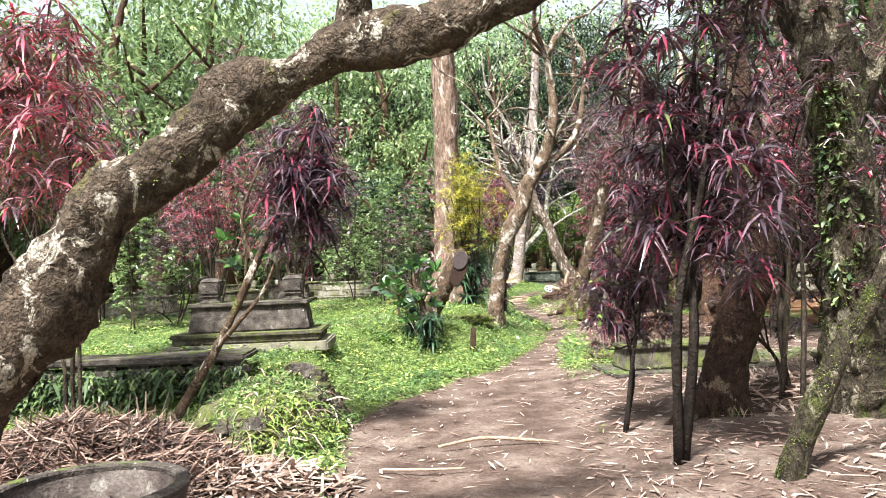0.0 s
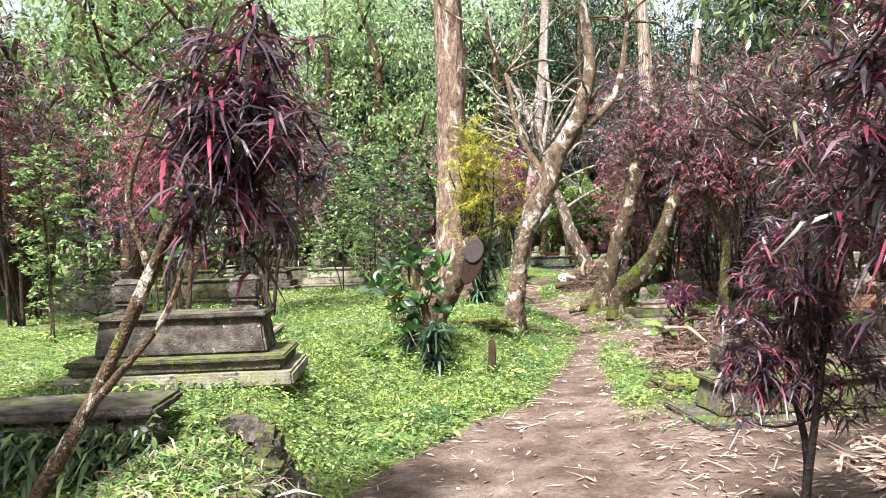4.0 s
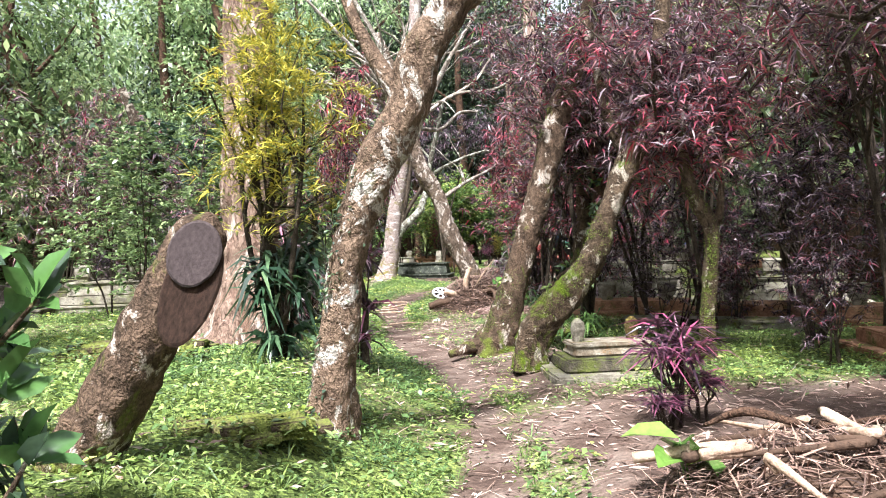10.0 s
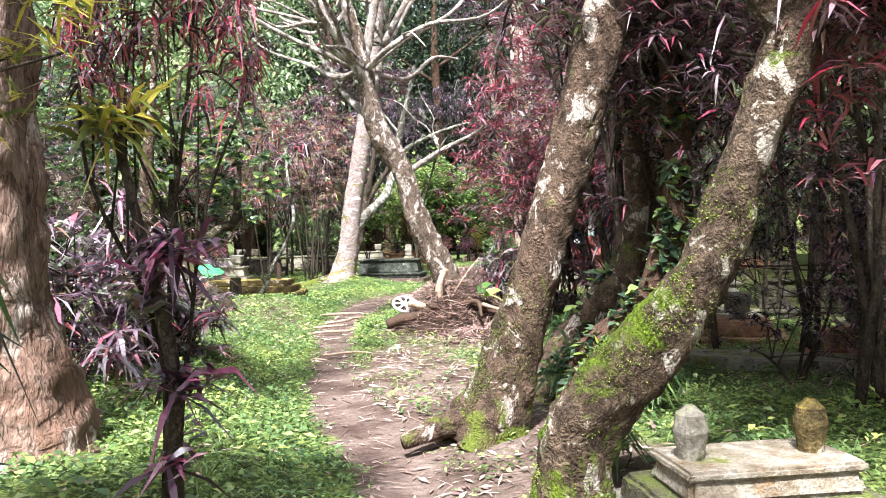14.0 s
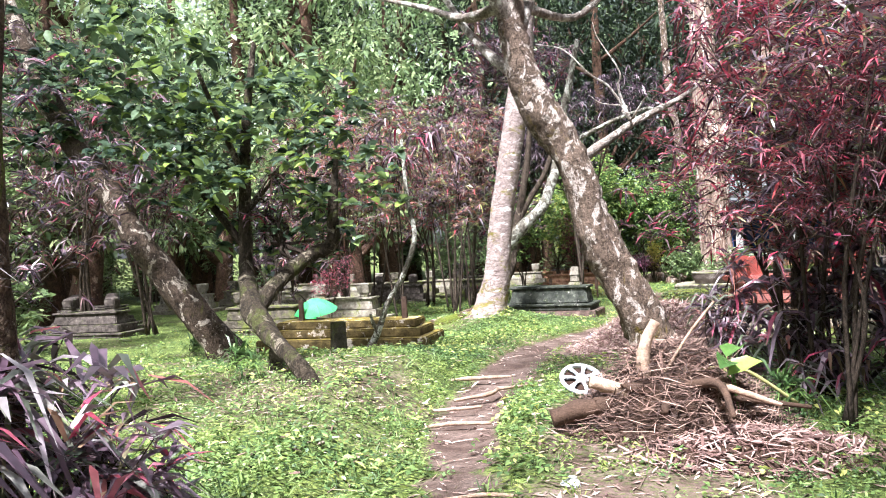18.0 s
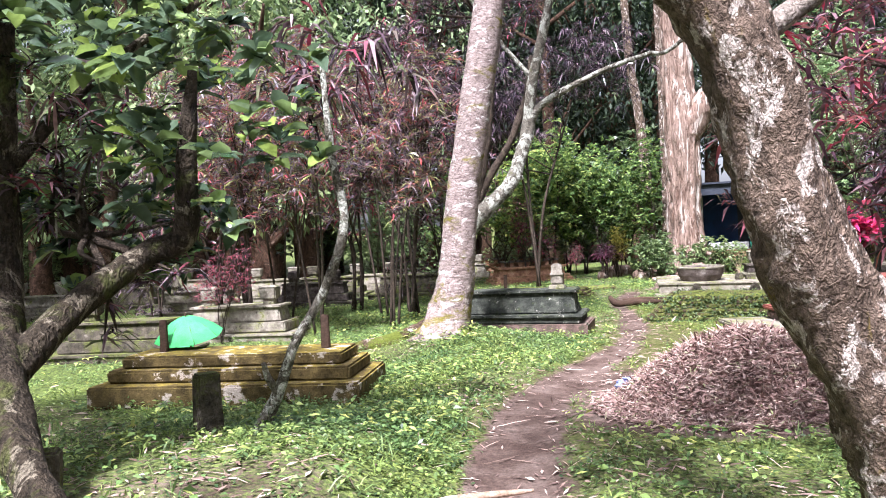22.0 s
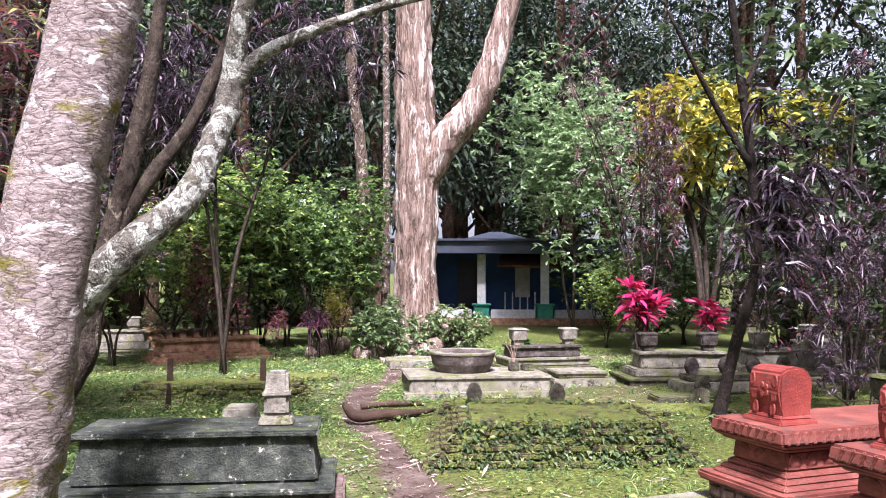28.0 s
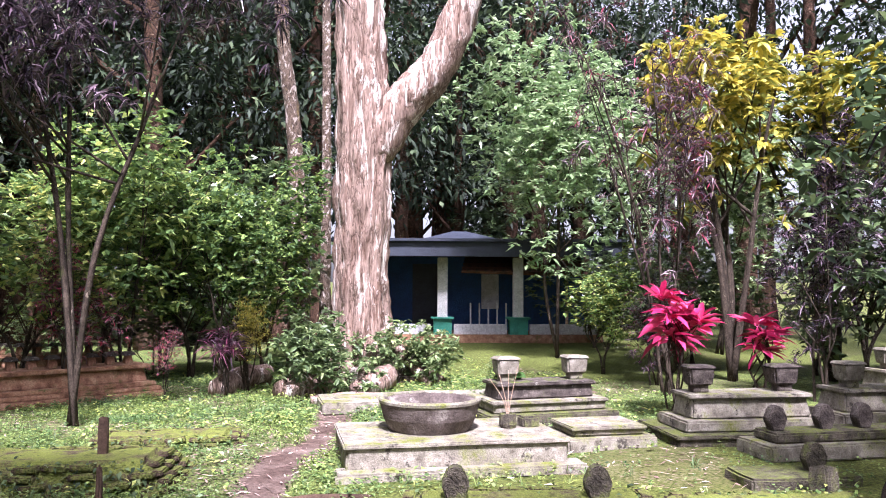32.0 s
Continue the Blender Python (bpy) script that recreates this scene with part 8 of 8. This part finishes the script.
post(2.6, 38.9, 0.45, 0.12, M_STONEM, "mossy stone marker among shrubs")

SB = thing("stone_marker", pose(5.1, 35.8, -0.05, 0, 0, -25), "pale mossy square stone block in the grass", "stone")
part("block", worn_block(0.36, 0.34, 0.42, 0, 0.05, 0.012, 0.02, 77), M_PALE, SB)
# green umbrella spread over a grave
U = thing("umbrella", pose(-0.1, 30.45, 0.56, 10, -8, 20), "bright green umbrella standing open over a grave", "umbrella")
for k in range(8):
    a0, a1 = k * math.pi / 4, (k + 1) * math.pi / 4
    vs, fs = [], []
    for i in range(5):
        for j in range(4):
            a = a0 + (a1 - a0) * j / 3
            r = 0.37 * i / 4 * (1 - 0.05 * math.sin(math.pi * j / 3) * i / 4)
            vs.append((r * math.cos(a), r * math.sin(a), 0.22 * (1 - (i / 4) ** 1.8)))
    for i in range(4):
        for j in range(3):
            fs.append((i * 4 + j, (i + 1) * 4 + j, (i + 1) * 4 + j + 1, i * 4 + j + 1))
    part("panel", mesh_of("panel", vs, fs, M_UMB), None, U)
    part("rib", tubes("rib", [[(0.015, 0, 0.215, 0.004), (0.19 * math.cos(a0), 0.19 * math.sin(a0), 0.15, 0.004), (0.37 * math.cos(a0), 0.37 * math.sin(a0), 0.0, 0.004)]], M_CUT, sides=4, per=3, rough=0), None, U)
part("shaft", tubes("shaft", [[(0, 0, -0.55, 0.01), (0, 0, 0.0, 0.01), (0, 0, 0.27, 0.008)]], M_CUT, sides=6, per=3, rough=0), None, U)
UP = thing("umbrella", pose(-0.35, 31.3, 0.05, -10, 20, 70), "folded green umbrella cloth on a grave", "umbrella")
part("cloth", revolve([(0.05, 0), (0.1, 0.2), (0.09, 0.45), (0.04, 0.6), (0.01, 0.64)], 9, 0.3, 6), M_UMB, UP)

# white wheel cover thrown on the heap
BK = thing("wheel_cover", pose(3.2, 23.75, 0.37, 28, 18, -24) @ Matrix.Scale(0.88, 4), "white plastic wheel cover lying on the heap", "wheel cover")
part("rim", revolve([(0.17, -0.012), (0.2, -0.016), (0.205, 0.0), (0.195, 0.014), (0.172, 0.01)], 32, 0.0, 1, True), M_WHITE, BK)
part("hub", revolve([(0.055, -0.01), (0.058, 0.012), (0.045, 0.026), (0.01, 0.03)], 20), M_WHITE, BK)
for k in range(7):
    o = part("spoke", outline_block([(0.045, -0.016), (0.12, -0.012), (0.178, -0.03), (0.178, 0.03), (0.12, 0.012), (0.045, 0.016)], 0.016, 0.004), M_WHITE, BK)
    o.matrix_basis = pose(0, 0, 0.008, 0, 0, k * 360 / 7) @ pose(0, 0, 0, -90, 0, 0)
part("backing", revolve([(0.172, -0.03), (0.172, -0.022), (0.02, -0.02)], 24), M_TORN, BK, "black backing")


def bag(x, y, z, s, mat, label, seed):
    b = thing("plastic_bag", pose(x, y, z), label, "bag", "scraps")
    bm = revolve([(0.02, 0), (0.09, 0.01), (0.11, 0.06), (0.08, 0.12), (0.03, 0.15), (0.045, 0.18), (0.01, 0.19)], 14, 0.5, seed)
    for v in bm.verts:
        v.co *= s
        v.co.z *= 0.55
        v.co.x *= 1 + 0.5 * noise.noise(v.co * 20)
    part("bag", bm, mat, b)


bag(-1.82, 6.15, 0.12, 1.0, M_WHITE, "crumpled white plastic bag in the weeds", 1)
bag(4.15, 28.45, 0.09, 1.0, M_BLUE, "crumpled blue plastic bag on the mound", 2)
bag(4.4, 28.6, 0.16, 0.7, M_BLUE, "crumpled blue plastic bag on the mound", 3)
bag(0.1, 24.4, 0.02, 0.5, M_WHITE, "scrap of white plastic in the grass", 4)
bag(2.85, 22.1, 0.0, 0.6, M_WHITE, "scrap of white plastic on the earth", 5)

# large single leaves
for x, y, z, n, L, mat, label in ((2.6, 12.4, 0.15, 6, 0.3, M_LIGHT, "young plant with heart-shaped bright leaves"), (4.22, 23.0, 0.3, 3, 0.3, M_LIGHT, "large yellow-green leaves on the heap"), (1.0, 16.0, 0.05, 5, 0.25, M_LIGHT, "young plant with bright broad leaves"), (0.55, 21.0, 0.02, 6, 0.24, M_LIGHT, "young plant with bright broad leaves"), (-0.9, 11.6, 0.1, 9, 0.15, M_LIGHT, "young plant with bright broad leaves"), (11.1, 39.6, 0.3, 9, 0.26, M_LIGHT, "young leafy plant by the basin")):
    p = thing("broadleaf_plant", pose(x, y, z), label, "plant")
    rng = np.random.default_rng(int(x * 100) + 700)
    bs = rng.normal(0, 0.05, (n, 3)) + np.array([0, 0, 0.2])
    w = np.stack([rng.normal(0, 1, n), rng.normal(0, 1, n), rng.uniform(0.1, 0.6, n)], 1)
    part("foliage", leaves("foliage", bs, w, np.full(n, L), np.full(n, L * 0.6), mat, 0.3, "oval", rng), None, p)
    for q in bs[:4]:
        part("stalk", tubes("stalk", [[(0, 0, height(x, y) - z - 0.03, 0.008), (q[0] * 0.5, q[1] * 0.5, 0.1, 0.007), (*q, 0.004)]], M_LIGHT, sides=5, per=3, rough=0), None, p)

# ---- the house behind the giant tree ----
H = thing("house", pose(16.9, 48.2, 0.2, 0, 0, -30), "small blue-walled house with pillared veranda and tiled roof", "house")


def box(name, x0, x1, y0, y1, z0, z1, mat, parent, label="", worn=0.0):
    o = part(name, worn_block(x1 - x0, y1 - y0, z1 - z0, 0, 0, worn, 0.012, 1), mat, parent, label)
    o.matrix_basis = pose((x0 + x1) / 2, (y0 + y1) / 2, z0)
    return o


box("floor_plinth", -3.6, 3.0, 0.0, 6.0, -0.3, 0.28, M_BRICK, H, "red-brown brick plinth", 0.005)
box("wall", -3.6, 3.0, 2.3, 2.45, 0.28, 2.5, M_WALLB, H)
box("wall", -3.6, -3.45, 0.2, 2.3, 0.28, 2.5, M_WALLB, H)
for xx in (-3.2, -1.2, 0.8):
    p = box("pillar", xx - 0.13, xx + 0.13, 0.12, 0.38, 0.72, 2.3, M_PILLAR, H, "whitewashed square pillar")
    q = box("pedestal", xx - 0.24, xx + 0.24, 0.02, 0.5, 0.26, 0.68, M_GREENP, H, "green painted pedestal")
    box("pedestal_cap", xx - 0.3, xx + 0.3, -0.04, 0.56, 0.68, 0.735, M_GREENP, H)
for x0, x1 in ((-2.9, -1.5), (-0.9, 0.5), (1.1, 2.9)):
    box("parapet", x0, x1, 0.16, 0.3, 0.28, 0.55, M_CLOTH, H, "pale tiled parapet")
for k in range(5):
    box("baluster", -0.45 + k * 0.24, -0.41 + k * 0.24, 0.6, 0.64, 0.5, 1.1, M_PILLAR, H)
box("window", 0.0, 0.5, 2.26, 2.3, 0.9, 1.9, M_PILLAR, H, "pale window frame")
box("door", -2.0, -1.2, 2.26, 2.3, 0.28, 2.2, M_FASCIA, H, "dark blue door")
box("fascia", -4.0, 3.4, -0.5, -0.3, 2.3, 2.68, M_FASCIA, H, "dark blue painted fascia")
box("roof_slab", -4.0, 3.4, -0.3, 3.0, 2.5, 2.62, M_FASCIA, H)
box("roof_edge", -4.1, 3.5, -0.6, 3.1, 2.68, 2.76, M_FASCIA, H)
CAP = part("roof_cap", mesh_of("roof_cap", [(-1.9, 0.3, 2.76), (0.5, 0.3, 2.76), (0.5, 2.4, 2.76), (-1.9, 2.4, 2.76), (-0.9, 1.35, 3.08), (-0.5, 1.35, 3.08)], [(0, 1, 5, 4), (1, 2, 5), (2, 3, 4, 5), (3, 0, 4), (3, 2, 1, 0)], M_FASCIA), None, H, "small dark hipped cap on the flat roof")
box("wall", -3.6, 3.0, 5.8, 6.0, 0.28, 2.5, M_WALLB, H)
LT = part("awning", mesh_of("awning", [(-0.7, 0.3, 1.95), (2.6, 0.3, 1.85), (2.6, 2.2, 2.45), (-0.3, 2.2, 2.45), (-0.7, 0.3, 1.9), (2.6, 0.3, 1.8), (2.6, 2.2, 2.4), (-0.3, 2.2, 2.4)], [(0, 1, 2, 3), (4, 7, 6, 5), (0, 4, 5, 1), (1, 5, 6, 2), (2, 6, 7, 3), (3, 7, 4, 0)], M_TILE), None, H, "lower tiled awning roof")
TD = None
for r in range(5):
    for k in range(14):
        if TD is None:
            o = part("roof_tile", worn_block(0.23, 0.42, 0.03, 0, 0, 0.0, 0.01, 0), M_TILE, LT)
            TD = o.data
        else:
            o = part("roof_tile", TD, None, LT)
        o.matrix_basis = pose(-0.55 + 0.05 * r + k * 0.235, 0.42 + r * 0.39, 1.99 + r * 0.115, 17, 0, 0)
for xx in (2.2, 2.9):
    box("prop", xx, xx + 0.07, 0.9, 0.97, 0.28, 1.9, M_TWIG, H)
